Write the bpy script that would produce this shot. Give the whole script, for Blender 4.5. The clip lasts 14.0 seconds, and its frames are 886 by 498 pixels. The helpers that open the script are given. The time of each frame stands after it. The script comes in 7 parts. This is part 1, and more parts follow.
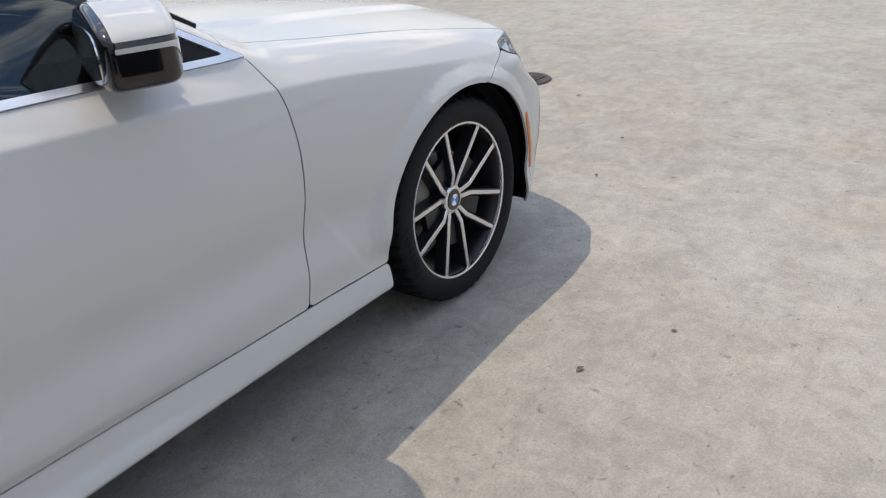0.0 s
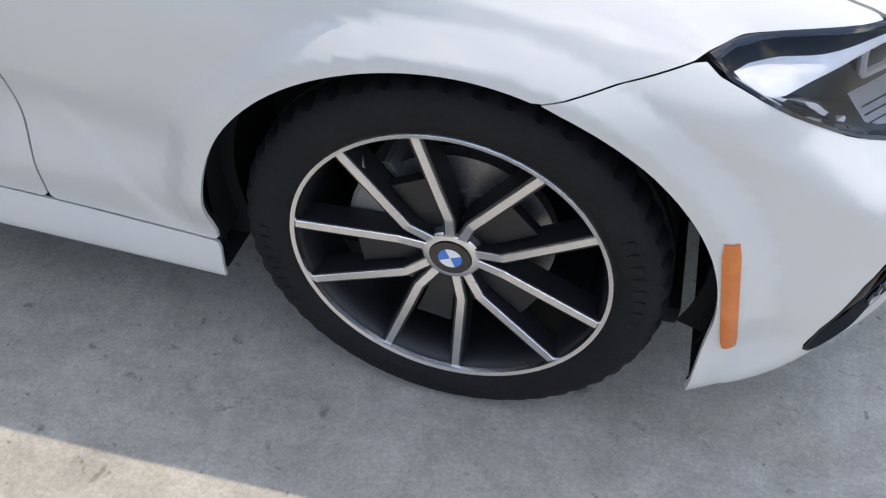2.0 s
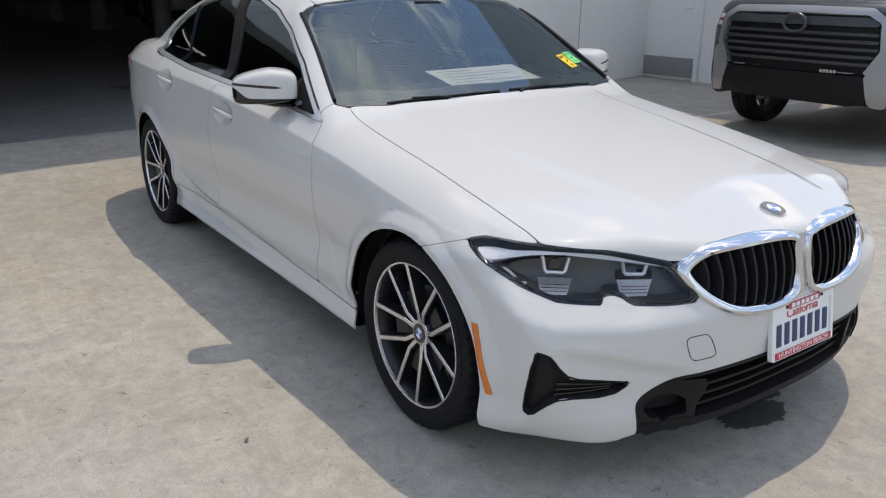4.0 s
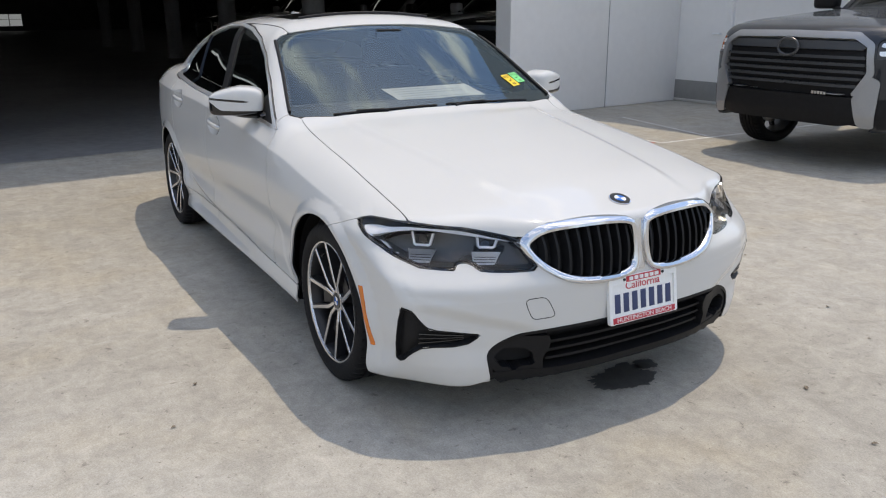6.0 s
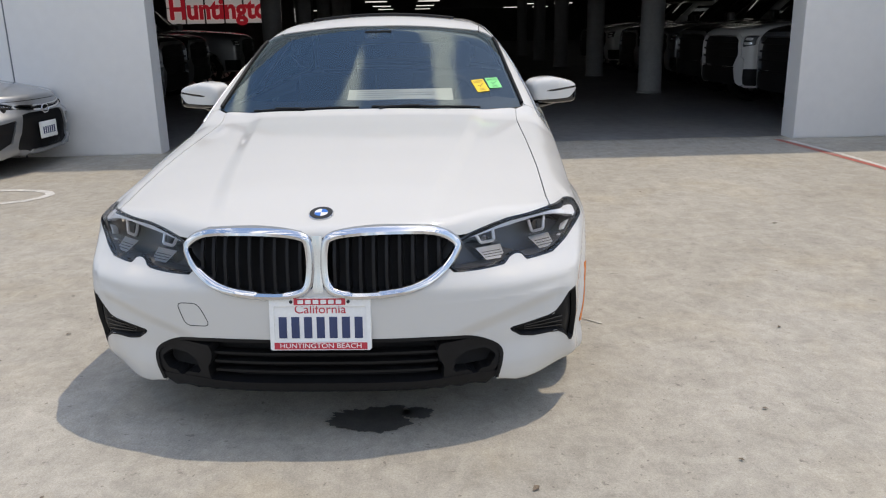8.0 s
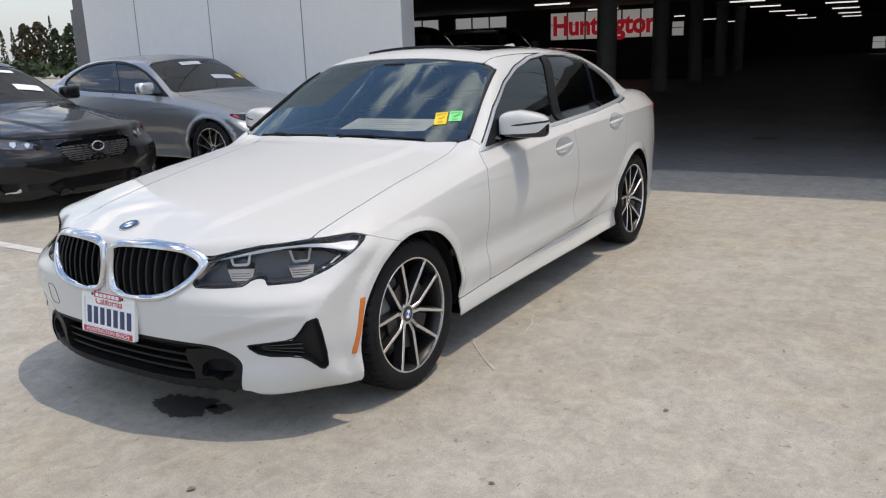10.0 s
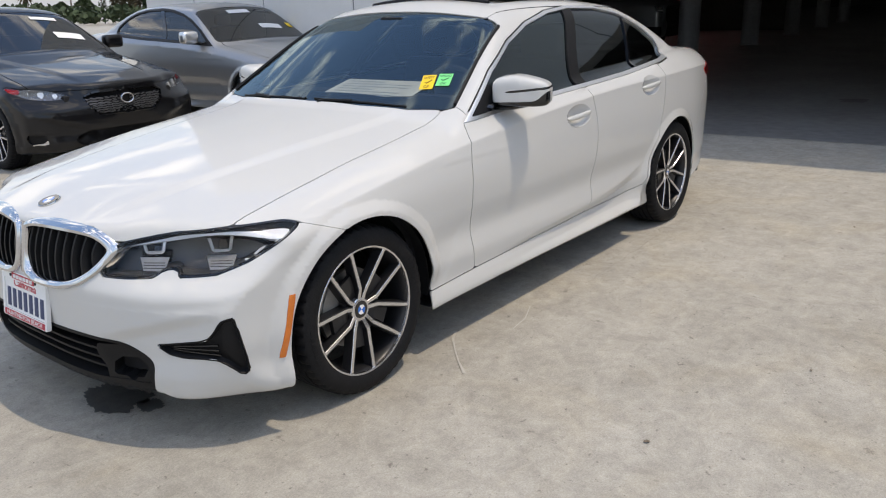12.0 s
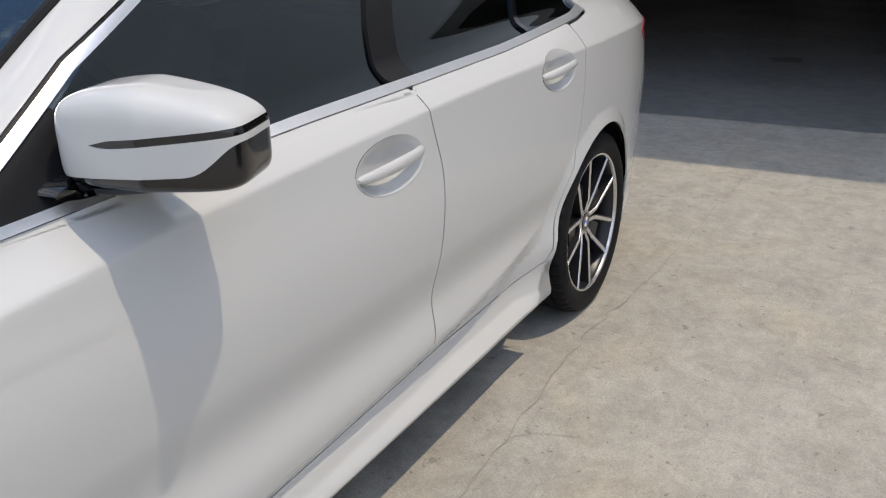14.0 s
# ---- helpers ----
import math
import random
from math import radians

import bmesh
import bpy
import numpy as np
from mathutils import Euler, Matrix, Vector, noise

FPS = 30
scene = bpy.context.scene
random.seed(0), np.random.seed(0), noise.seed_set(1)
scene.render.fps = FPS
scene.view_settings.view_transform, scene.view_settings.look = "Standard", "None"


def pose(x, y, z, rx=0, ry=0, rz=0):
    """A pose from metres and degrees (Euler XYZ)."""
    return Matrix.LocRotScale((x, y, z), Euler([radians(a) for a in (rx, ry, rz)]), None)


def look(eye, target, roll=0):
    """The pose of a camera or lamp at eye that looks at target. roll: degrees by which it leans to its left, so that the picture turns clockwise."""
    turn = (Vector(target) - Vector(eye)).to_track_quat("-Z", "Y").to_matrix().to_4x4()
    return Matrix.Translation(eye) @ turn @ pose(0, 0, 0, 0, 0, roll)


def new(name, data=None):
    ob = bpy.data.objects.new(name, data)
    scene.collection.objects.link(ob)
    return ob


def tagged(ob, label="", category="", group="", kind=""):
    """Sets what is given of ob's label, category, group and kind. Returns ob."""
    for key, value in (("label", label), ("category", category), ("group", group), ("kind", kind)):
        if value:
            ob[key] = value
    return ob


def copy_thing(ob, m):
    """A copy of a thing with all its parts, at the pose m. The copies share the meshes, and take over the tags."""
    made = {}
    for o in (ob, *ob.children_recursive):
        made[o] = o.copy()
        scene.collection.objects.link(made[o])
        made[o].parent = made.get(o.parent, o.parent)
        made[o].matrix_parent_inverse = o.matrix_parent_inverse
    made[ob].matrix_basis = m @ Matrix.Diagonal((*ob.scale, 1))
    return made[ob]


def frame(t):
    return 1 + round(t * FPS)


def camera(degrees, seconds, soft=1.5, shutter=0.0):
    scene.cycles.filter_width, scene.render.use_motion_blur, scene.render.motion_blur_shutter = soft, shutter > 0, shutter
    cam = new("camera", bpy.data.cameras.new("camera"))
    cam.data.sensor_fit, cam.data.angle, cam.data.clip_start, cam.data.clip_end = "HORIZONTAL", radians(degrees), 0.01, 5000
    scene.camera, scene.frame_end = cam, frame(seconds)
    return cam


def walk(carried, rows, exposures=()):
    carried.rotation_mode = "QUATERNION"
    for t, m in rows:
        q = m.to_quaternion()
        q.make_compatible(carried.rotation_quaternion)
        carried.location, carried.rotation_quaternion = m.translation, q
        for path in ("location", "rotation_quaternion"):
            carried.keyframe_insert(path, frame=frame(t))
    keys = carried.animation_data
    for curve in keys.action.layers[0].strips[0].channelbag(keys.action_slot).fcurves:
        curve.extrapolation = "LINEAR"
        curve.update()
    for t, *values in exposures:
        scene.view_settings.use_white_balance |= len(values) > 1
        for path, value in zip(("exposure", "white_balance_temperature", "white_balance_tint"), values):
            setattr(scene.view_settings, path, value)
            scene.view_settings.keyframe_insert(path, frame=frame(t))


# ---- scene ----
cam = camera(58.8, 14.0, soft=1.15)
PATH = [
    (0, (-1.84, -2.187, 1.289), (-0.411, -1.11, 0.395), -4.0),
    (0.5, (-1.221, -2.018, 1.29), (-0.018, -0.805, 0.25), -2.8),
    (1, (-0.651, -1.931, 1.273), (0.133, -0.578, 0.027), -1.8),
    (1.5, (-0.229, -1.726, 1.204), (0.053, -0.325, -0.195), 0.7),
    (2, (0.2, -1.64, 1.196), (-0.159, -0.312, -0.256), 0.7),
    (2.5, (0.671, -1.835, 1.275), (-0.311, -0.56, 0.088), 1.5),
    (3, (1.142, -2.037, 1.353), (-0.185, -0.848, 0.445), 1.3),
    (3.5, (1.639, -2.122, 1.416), (0.164, -0.989, 0.68), 1.4),
    (3.7, (1.801, -2.171, 1.429), (0.294, -1.052, 0.741), 1.0),
    (5.8, (2.677, -2.129, 1.452), (1.036, -1.137, 0.882), -0.4),
    (6, (2.793, -1.962, 1.448), (1.134, -1.011, 0.864), -0.4),
    (6.5, (2.959, -1.462, 1.417), (1.225, -0.668, 0.817), -0.4),
    (7, (3.104, -0.834, 1.396), (1.273, -0.301, 0.794), -0.7),
    (7.5, (3.18, -0.222, 1.389), (1.281, 0.017, 0.807), -0.8),
    (8, (3.172, 0.487, 1.358), (1.249, 0.417, 0.814), -1.1),
    (8.5, (3.127, 1.141, 1.377), (1.228, 0.785, 0.86), -1.3),
    (8.7, (3.065, 1.386, 1.364), (1.183, 0.931, 0.861), -1.3),
    (10.8, (2.481, 3.089, 1.433), (0.974, 1.874, 0.931), -2.5),
    (11, (2.479, 3.117, 1.419), (0.985, 1.887, 0.915), -2.5),
    (11.5, (2.351, 3.069, 1.423), (0.874, 1.84, 0.869), -2.0),
    (12, (1.953, 2.814, 1.423), (0.462, 1.626, 0.819), -1.7),
    (12.5, (1.44, 2.579, 1.371), (-0.084, 1.455, 0.728), -1.3),
    (13, (0.87, 2.267, 1.331), (-0.689, 1.212, 0.656), -1.4),
    (13.5, (0.264, 2.01, 1.303), (-1.33, 1.022, 0.606), -0.8),
    (14, (-0.326, 1.751, 1.274), (-1.927, 0.811, 0.532), -0.4),
]
walk(cam, [(t, look(eye, target, roll)) for t, eye, target, roll in PATH],
     exposures=[(0.0, -0.04, 6850, 10), (0.5, 0.01, 6850, 10), (1.0, 0.13, 6750, 10), (1.5, 0.45, 6650, 10), (2.0, 0.50, 6650, 10), (2.5, 0.20, 6650, 10), (3.0, -0.04, 6750, 10), (3.5, -0.05, 6800, 10), (6.0, 0.05, 6900, 10), (8.5, 0.03, 6950, 10), (11.0, -0.01, 6900, 10), (12.0, 0.00, 6900, 10), (12.5, -0.11, 6900, 10), (13.0, -0.13, 6850, 10), (14.0, -0.04, 6800, 10)])

# ---- world, sun, exposure ----
SUN_TO = Vector((-0.148, 0.316, 1.0)).normalized()
scene.view_settings.exposure = 0.0
world = bpy.data.worlds.new("world")
scene.world = world
world.use_nodes = True
wn = world.node_tree
wn.nodes.clear()
w_out = wn.nodes.new("ShaderNodeOutputWorld")
w_bg = wn.nodes.new("ShaderNodeBackground")
w_sky = wn.nodes.new("ShaderNodeTexSky")
w_sky.sky_type = "NISHITA"
w_sky.sun_disc = False
w_sky.sun_elevation = math.asin(SUN_TO.z)
w_sky.sun_rotation = math.atan2(SUN_TO.x, SUN_TO.y)
w_sky.air_density, w_sky.dust_density, w_sky.ozone_density = 1.0, 0.5, 1.2
w_bg.inputs["Strength"].default_value = 0.27
# thin broken cloud over the whole sky
w_tc = wn.nodes.new("ShaderNodeTexCoord")
w_map = wn.nodes.new("ShaderNodeMapping")
w_map.inputs["Scale"].default_value = (1.0, 1.0, 2.6)
w_ns = wn.nodes.new("ShaderNodeTexNoise")
w_ns.inputs["Scale"].default_value = 4.2
w_ns.inputs["Detail"].default_value = 9.0
w_ns.inputs["Roughness"].default_value = 0.58
w_ns.inputs["Distortion"].default_value = 0.4
w_rp = wn.nodes.new("ShaderNodeValToRGB")
w_rp.color_ramp.elements[0].position = 0.53
w_rp.color_ramp.elements[0].color = (0, 0, 0, 1)
w_rp.color_ramp.elements[1].position = 0.63
w_rp.color_ramp.elements[1].color = (0.85, 0.85, 0.85, 1)
w_mix = wn.nodes.new("ShaderNodeMixRGB")
w_mix.inputs["Color2"].default_value = (9.0, 8.6, 8.1, 1)
wn.links.new(w_tc.outputs["Generated"], w_map.inputs["Vector"])
wn.links.new(w_map.outputs["Vector"], w_ns.inputs["Vector"])
wn.links.new(w_ns.outputs["Fac"], w_rp.inputs["Fac"])
wn.links.new(w_rp.outputs["Color"], w_mix.inputs["Fac"])
wn.links.new(w_sky.outputs["Color"], w_mix.inputs["Color1"])
# summer haze that thickens towards the horizon
w_sep = wn.nodes.new("ShaderNodeSeparateXYZ")
w_inv = wn.nodes.new("ShaderNodeMath")
w_inv.operation, w_inv.use_clamp = "SUBTRACT", True
w_inv.inputs[0].default_value = 1.0
w_pow = wn.nodes.new("ShaderNodeMath")
w_pow.operation = "POWER"
w_pow.inputs[1].default_value = 3.0
w_haze = wn.nodes.new("ShaderNodeMixRGB")
w_haze.inputs["Color2"].default_value = (2.1, 2.22, 2.48, 1)
wn.links.new(w_tc.outputs["Generated"], w_sep.inputs[0])
wn.links.new(w_sep.outputs["Z"], w_inv.inputs[1])
wn.links.new(w_inv.outputs[0], w_pow.inputs[0])
wn.links.new(w_pow.outputs[0], w_haze.inputs["Fac"])
wn.links.new(w_mix.outputs["Color"], w_haze.inputs["Color1"])
wn.links.new(w_haze.outputs["Color"], w_bg.inputs["Color"])
wn.links.new(w_bg.outputs["Background"], w_out.inputs["Surface"])

sun = new("sun", bpy.data.lights.new("sun", "SUN"))
sun.data.energy, sun.data.angle, sun.data.color = 2.2, radians(0.55), (1.0, 0.89, 0.74)
sun.matrix_world = look(SUN_TO * 30, (0, 0, 0))


# ---- materials ----
def mat(name, color, rough=0.5, metal=0.0, coat=0.0, spec=0.5, var=0.0, scale=8.0, bump=0.0, bscale=60.0, emit=0.0, coat_rough=0.03, detail=6.0, dark=None):
    """A surface with variation at two scales and a fine relief."""
    m = bpy.data.materials.new(name)
    m.use_nodes = True
    nt = m.node_tree
    b = nt.nodes["Principled BSDF"]
    b.inputs["Base Color"].default_value = (*color, 1)
    b.inputs["Roughness"].default_value = rough
    b.inputs["Metallic"].default_value = metal
    b.inputs["Coat Weight"].default_value = coat
    b.inputs["Coat Roughness"].default_value = coat_rough
    b.inputs["Specular IOR Level"].default_value = spec
    if emit:
        b.inputs["Emission Color"].default_value = (*color, 1)
        b.inputs["Emission Strength"].default_value = emit
    if var or bump:
        tc = nt.nodes.new("ShaderNodeTexCoord")
    if var:
        n1 = nt.nodes.new("ShaderNodeTexNoise")
        n1.inputs["Scale"].default_value = scale
        n1.inputs["Detail"].default_value = detail
        n2 = nt.nodes.new("ShaderNodeTexNoise")
        n2.inputs["Scale"].default_value = scale * 9
        n2.inputs["Detail"].default_value = 4
        nt.links.new(tc.outputs["Object"], n1.inputs["Vector"])
        nt.links.new(tc.outputs["Object"], n2.inputs["Vector"])
        ad = nt.nodes.new("ShaderNodeMath")
        ad.operation = "ADD"
        nt.links.new(n1.outputs["Fac"], ad.inputs[0])
        nt.links.new(n2.outputs["Fac"], ad.inputs[1])
        rp = nt.nodes.new("ShaderNodeMapRange")
        rp.inputs["From Min"].default_value = 0.7
        rp.inputs["From Max"].default_value = 1.3
        nt.links.new(ad.outputs[0], rp.inputs["Value"])
        mx = nt.nodes.new("ShaderNodeMixRGB")
        d = dark or tuple(c * (1 - var) for c in color)
        mx.inputs["Color1"].default_value = (*d, 1)
        mx.inputs["Color2"].default_value = (*[min(1, c * (1 + var * 0.5)) for c in color], 1)
        nt.links.new(rp.outputs[0], mx.inputs["Fac"])
        nt.links.new(mx.outputs[0], b.inputs["Base Color"])
    if bump:
        nb = nt.nodes.new("ShaderNodeTexNoise")
        nb.inputs["Scale"].default_value = bscale
        nb.inputs["Detail"].default_value = 5
        nt.links.new(tc.outputs["Object"], nb.inputs["Vector"])
        bp = nt.nodes.new("ShaderNodeBump")
        bp.inputs["Strength"].default_value = bump
        bp.inputs["Distance"].default_value = 0.01
        nt.links.new(nb.outputs["Fac"], bp.inputs["Height"])
        nt.links.new(bp.outputs[0], b.inputs["Normal"])
    return m


def glass(name, tint, rough=0.0, ior=1.45, coat=(1, 1, 1)):
    """A thin pane: it tints what is behind it and mirrors by Fresnel."""
    m = bpy.data.materials.new(name)
    m.use_nodes = True
    nt = m.node_tree
    nt.nodes.clear()
    out = nt.nodes.new("ShaderNodeOutputMaterial")
    tr = nt.nodes.new("ShaderNodeBsdfTransparent")
    tr.inputs["Color"].default_value = (*tint, 1)
    gl = nt.nodes.new("ShaderNodeBsdfGlossy")
    gl.inputs["Roughness"].default_value = rough
    gl.inputs["Color"].default_value = (*coat, 1)
    fr = nt.nodes.new("ShaderNodeFresnel")
    fr.inputs["IOR"].default_value = ior
    mx = nt.nodes.new("ShaderNodeMixShader")
    nt.links.new(fr.outputs[0], mx.inputs[0])
    nt.links.new(tr.outputs[0], mx.inputs[1])
    nt.links.new(gl.outputs[0], mx.inputs[2])
    nt.links.new(mx.outputs[0], out.inputs["Surface"])
    return m


def paint(name, color, metal=0.0, rough=0.35, coat=1.0, spec=0.5):
    m = mat(name, color, rough=rough, metal=metal, coat=coat, coat_rough=0.02, spec=spec)
    nt = m.node_tree
    b = nt.nodes["Principled BSDF"]
    tc = nt.nodes.new("ShaderNodeTexCoord")
    n = nt.nodes.new("ShaderNodeTexNoise")
    n.inputs["Scale"].default_value = 2.2
    n.inputs["Detail"].default_value = 8
    r = nt.nodes.new("ShaderNodeMapRange")
    r.inputs["To Min"].default_value = rough - 0.06
    r.inputs["To Max"].default_value = rough + 0.10
    nt.links.new(tc.outputs["Object"], n.inputs["Vector"])
    nt.links.new(n.outputs["Fac"], r.inputs["Value"])
    nt.links.new(r.outputs[0], b.inputs["Roughness"])
    # a little dust film on the clear coat
    r2 = nt.nodes.new("ShaderNodeMapRange")
    r2.inputs["To Min"].default_value = 0.01
    r2.inputs["To Max"].default_value = 0.07
    n2 = nt.nodes.new("ShaderNodeTexNoise")
    n2.inputs["Scale"].default_value = 14
    n2.inputs["Detail"].default_value = 6
    nt.links.new(tc.outputs["Object"], n2.inputs["Vector"])
    nt.links.new(n2.outputs["Fac"], r2.inputs["Value"])
    nt.links.new(r2.outputs[0], b.inputs["Coat Roughness"])
    return m


M_WHITE = paint("white_paint", (0.575, 0.570, 0.55), rough=0.5, spec=0.12)
M_DARK = mat("dark_plastic", (0.009, 0.009, 0.010), rough=0.5, spec=0.22, var=0.3, scale=30, bump=0.05, bscale=400)
M_INNER = mat("inner_shell", (0.006, 0.006, 0.007), rough=0.9, var=0.3, scale=6)
M_GLOSSBLK = mat("gloss_black", (0.006, 0.006, 0.007), rough=0.08, coat=0.5, var=0.2, scale=10)
M_CHROME = mat("chrome", (0.66, 0.67, 0.69), rough=0.08, metal=1.0, var=0.05, scale=20)
M_SATIN = mat("satin_aluminium", (0.84, 0.85, 0.86), rough=0.32, metal=1.0, var=0.05, scale=30)
M_RUBBER = mat("tyre_rubber", (0.010, 0.010, 0.011), rough=0.68, spec=0.2, var=0.35, scale=14, bump=0.15, bscale=120)
M_ALLOY = mat("machined_alloy", (0.72, 0.72, 0.73), rough=0.25, metal=1.0, var=0.06, scale=25)
M_WHEELDK = mat("dark_grey_alloy", (0.016, 0.016, 0.018), rough=0.36, metal=0.2, var=0.15, scale=20)
M_BRAKE = mat("brake_iron", (0.30, 0.29, 0.28), rough=0.42, metal=0.8, var=0.3, scale=16)
M_CALIPER = mat("caliper_grey", (0.30, 0.29, 0.27), rough=0.5, metal=0.5, var=0.2, scale=20)
M_AMBER = mat("amber_lens", (0.62, 0.16, 0.015), rough=0.16, coat=0.6, var=0.15, scale=40)
M_RED = mat("red_lens", (0.32, 0.008, 0.010), rough=0.10, coat=0.8, var=0.2, scale=30)
M_BLUE = mat("badge_blue", (0.03, 0.16, 0.55), rough=0.15, coat=0.8, var=0.05)
M_PLAINWHITE = mat("badge_white", (0.8, 0.8, 0.8), rough=0.2, coat=0.5, var=0.04)
M_HLCLEAR = glass("headlight_glass", (0.97, 0.97, 0.98), ior=1.34)
M_HLBOX = mat("headlight_shell", (0.060, 0.061, 0.064), rough=0.3, metal=0.0, var=0.2, scale=25)
M_HLREF = mat("headlight_reflector", (0.86, 0.87, 0.88), rough=0.28, metal=0.6, var=0.1, scale=60)
M_HLFRAME = mat("headlight_frame", (0.20, 0.205, 0.215), rough=0.2, metal=0.5, var=0.1, scale=60)
M_HLPIPE = mat("light_guide", (0.78, 0.80, 0.82), rough=0.22, var=0.08, scale=50)
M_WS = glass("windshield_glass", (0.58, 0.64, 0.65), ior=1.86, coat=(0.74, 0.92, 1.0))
M_SIDEGLASS = glass("side_glass", (0.094, 0.108, 0.108), ior=1.75, coat=(0.80, 0.93, 1.0))
M_TINT = glass("privacy_glass", (0.036, 0.040, 0.043), ior=1.6, coat=(0.85, 0.94, 1.0))
M_SEAT = mat("black_leather", (0.010, 0.010, 0.010), rough=0.5, var=0.3, scale=18, bump=0.2, bscale=200)
M_DASH = mat("dashboard_vinyl", (0.016, 0.017, 0.018), rough=0.6, var=0.2, scale=18, bump=0.2, bscale=300)
M_LINER = mat("roof_lining", (0.10, 0.10, 0.10), rough=0.9, var=0.12, scale=20)
M_PAPER = mat("paper", (0.80, 0.80, 0.78), rough=0.7, var=0.06, scale=12)
M_YELLOW = mat("yellow_paper", (0.85, 0.60, 0.02), rough=0.6, var=0.06, scale=30)
M_GREEN = mat("green_paper", (0.20, 0.75, 0.25), rough=0.6, var=0.06, scale=30)
M_INK = mat("ink_black", (0.012, 0.013, 0.018), rough=0.6, var=0.1)
M_PLATEBLUE = mat("plate_blue", (0.030, 0.045, 0.12), rough=0.5, var=0.1)
M_INKRED = mat("ink_red", (0.50, 0.03, 0.05), rough=0.5, var=0.12, scale=30)
M_INKGREY = mat("ink_grey", (0.52, 0.54, 0.55), rough=0.6, var=0.1)

# ---- helpers for meshes ----


def part(name, bm, material, parent=None, label="", smooth=True, mats=None):
    me = bpy.data.meshes.new(name)
    bm.normal_update()
    bm.to_mesh(me)
    bm.free()
    for m in (mats or [material]):
        me.materials.append(m)
    if smooth:
        me.shade_smooth()
        me.set_sharp_from_angle(angle=radians(38))
    ob = new(name, me)
    ob.parent = parent
    if label:
        ob["label"] = label
    return ob


def thing(name, label, category, m=None, group="", kind=""):
    ob = new(name)
    if m is not None:
        ob.matrix_basis = m
    ob.empty_display_size = 0.2
    return tagged(ob, label, category, group, kind)


def box(bm, x0, x1, y0, y1, z0, z1, bevel=0.0, segs=2):
    r = bmesh.ops.create_cube(bm, size=1.0)
    vs = r["verts"]
    bmesh.ops.scale(bm, vec=(x1 - x0, y1 - y0, z1 - z0), verts=vs)
    bmesh.ops.translate(bm, vec=((x0 + x1) / 2, (y0 + y1) / 2, (z0 + z1) / 2), verts=vs)
    if bevel:
        es = list({e for v in vs for e in v.link_edges})
        bmesh.ops.bevel(bm, geom=es, offset=bevel, segments=segs, affect="EDGES", profile=0.6)
    return vs


def boxbm(*a, **k):
    bm = bmesh.new()
    box(bm, *a, **k)
    return bm


def lathe(bm, prof, n=64, axis="y"):
    """Turns (radius, along) points round an axis."""
    rings = []
    for r, a in prof:
        ring = []
        for i in range(n):
            t = 2 * math.pi * i / n
            c, s = r * math.cos(t), r * math.sin(t)
            ring.append(bm.verts.new((c, a, s) if axis == "y" else (c, s, a)))
        rings.append(ring)
    for p, q in zip(rings, rings[1:]):
        for i in range(n):
            j = (i + 1) % n
            bm.faces.new((p[i], p[j], q[j], q[i]))
    return rings


def prism(bm, pts, lo, hi, fn):
    """A closed outline in a plane, given a depth; fn(u, v, d) makes the point."""
    a = [bm.verts.new(fn(u, v, lo)) for u, v in pts]
    b = [bm.verts.new(fn(u, v, hi)) for u, v in pts]
    bm.faces.new(a[::-1])
    bm.faces.new(b)
    n = len(pts)
    for i in range(n):
        j = (i + 1) % n
        bm.faces.new((a[i], a[j], b[j], b[i]))
    bmesh.ops.recalc_face_normals(bm, faces=bm.faces)
    return b


def tube(bm, pts, r, n=8, cap=True):
    """A round bar along points."""
    rings = []
    pts = [Vector(p) for p in pts]
    for i, p in enumerate(pts):
        d = (pts[min(i + 1, len(pts) - 1)] - pts[max(i - 1, 0)]).normalized()
        u = d.orthogonal().normalized() if i == 0 else (rings_u - d * rings_u.dot(d)).normalized()
        rings_u = u
        w = d.cross(u)
        rr = r[i] if isinstance(r, (list, tuple)) else r
        rings.append([bm.verts.new(p + (u * math.cos(2 * math.pi * k / n) + w * math.sin(2 * math.pi * k / n)) * rr) for k in range(n)])
    for a, b in zip(rings, rings[1:]):
        for k in range(n):
            j = (k + 1) % n
            bm.faces.new((a[k], a[j], b[j], b[k]))
    if cap:
        bm.faces.new(rings[0][::-1])
        bm.faces.new(rings[-1])
    return rings


def hspline(xk, yk, x):
    """A smooth curve through short tables of knots."""
    xk, yk = np.asarray(xk, float), np.asarray(yk, float)
    if xk[0] > xk[-1]:
        xk, yk = xk[::-1], yk[::-1]
    d = np.diff(yk) / np.diff(xk)
    m = np.empty_like(yk)
    m[0], m[-1] = d[0], d[-1]
    h = np.diff(xk)
    m[1:-1] = (d[:-1] * h[1:] + d[1:] * h[:-1]) / (h[:-1] + h[1:])
    x = np.asarray(x, float)
    xc = np.clip(x, xk[0], xk[-1])
    i = np.clip(np.searchsorted(xk, xc) - 1, 0, len(xk) - 2)
    hh = xk[i + 1] - xk[i]
    t = (xc - xk[i]) / hh
    t2, t3 = t * t, t * t * t
    y = (2 * t3 - 3 * t2 + 1) * yk[i] + (t3 - 2 * t2 + t) * hh * m[i] + (-2 * t3 + 3 * t2) * yk[i + 1] + (t3 - t2) * hh * m[i + 1]
    return y + np.where(x < xk[0], (x - xk[0]) * m[0], 0) + np.where(x > xk[-1], (x - xk[-1]) * m[-1], 0)


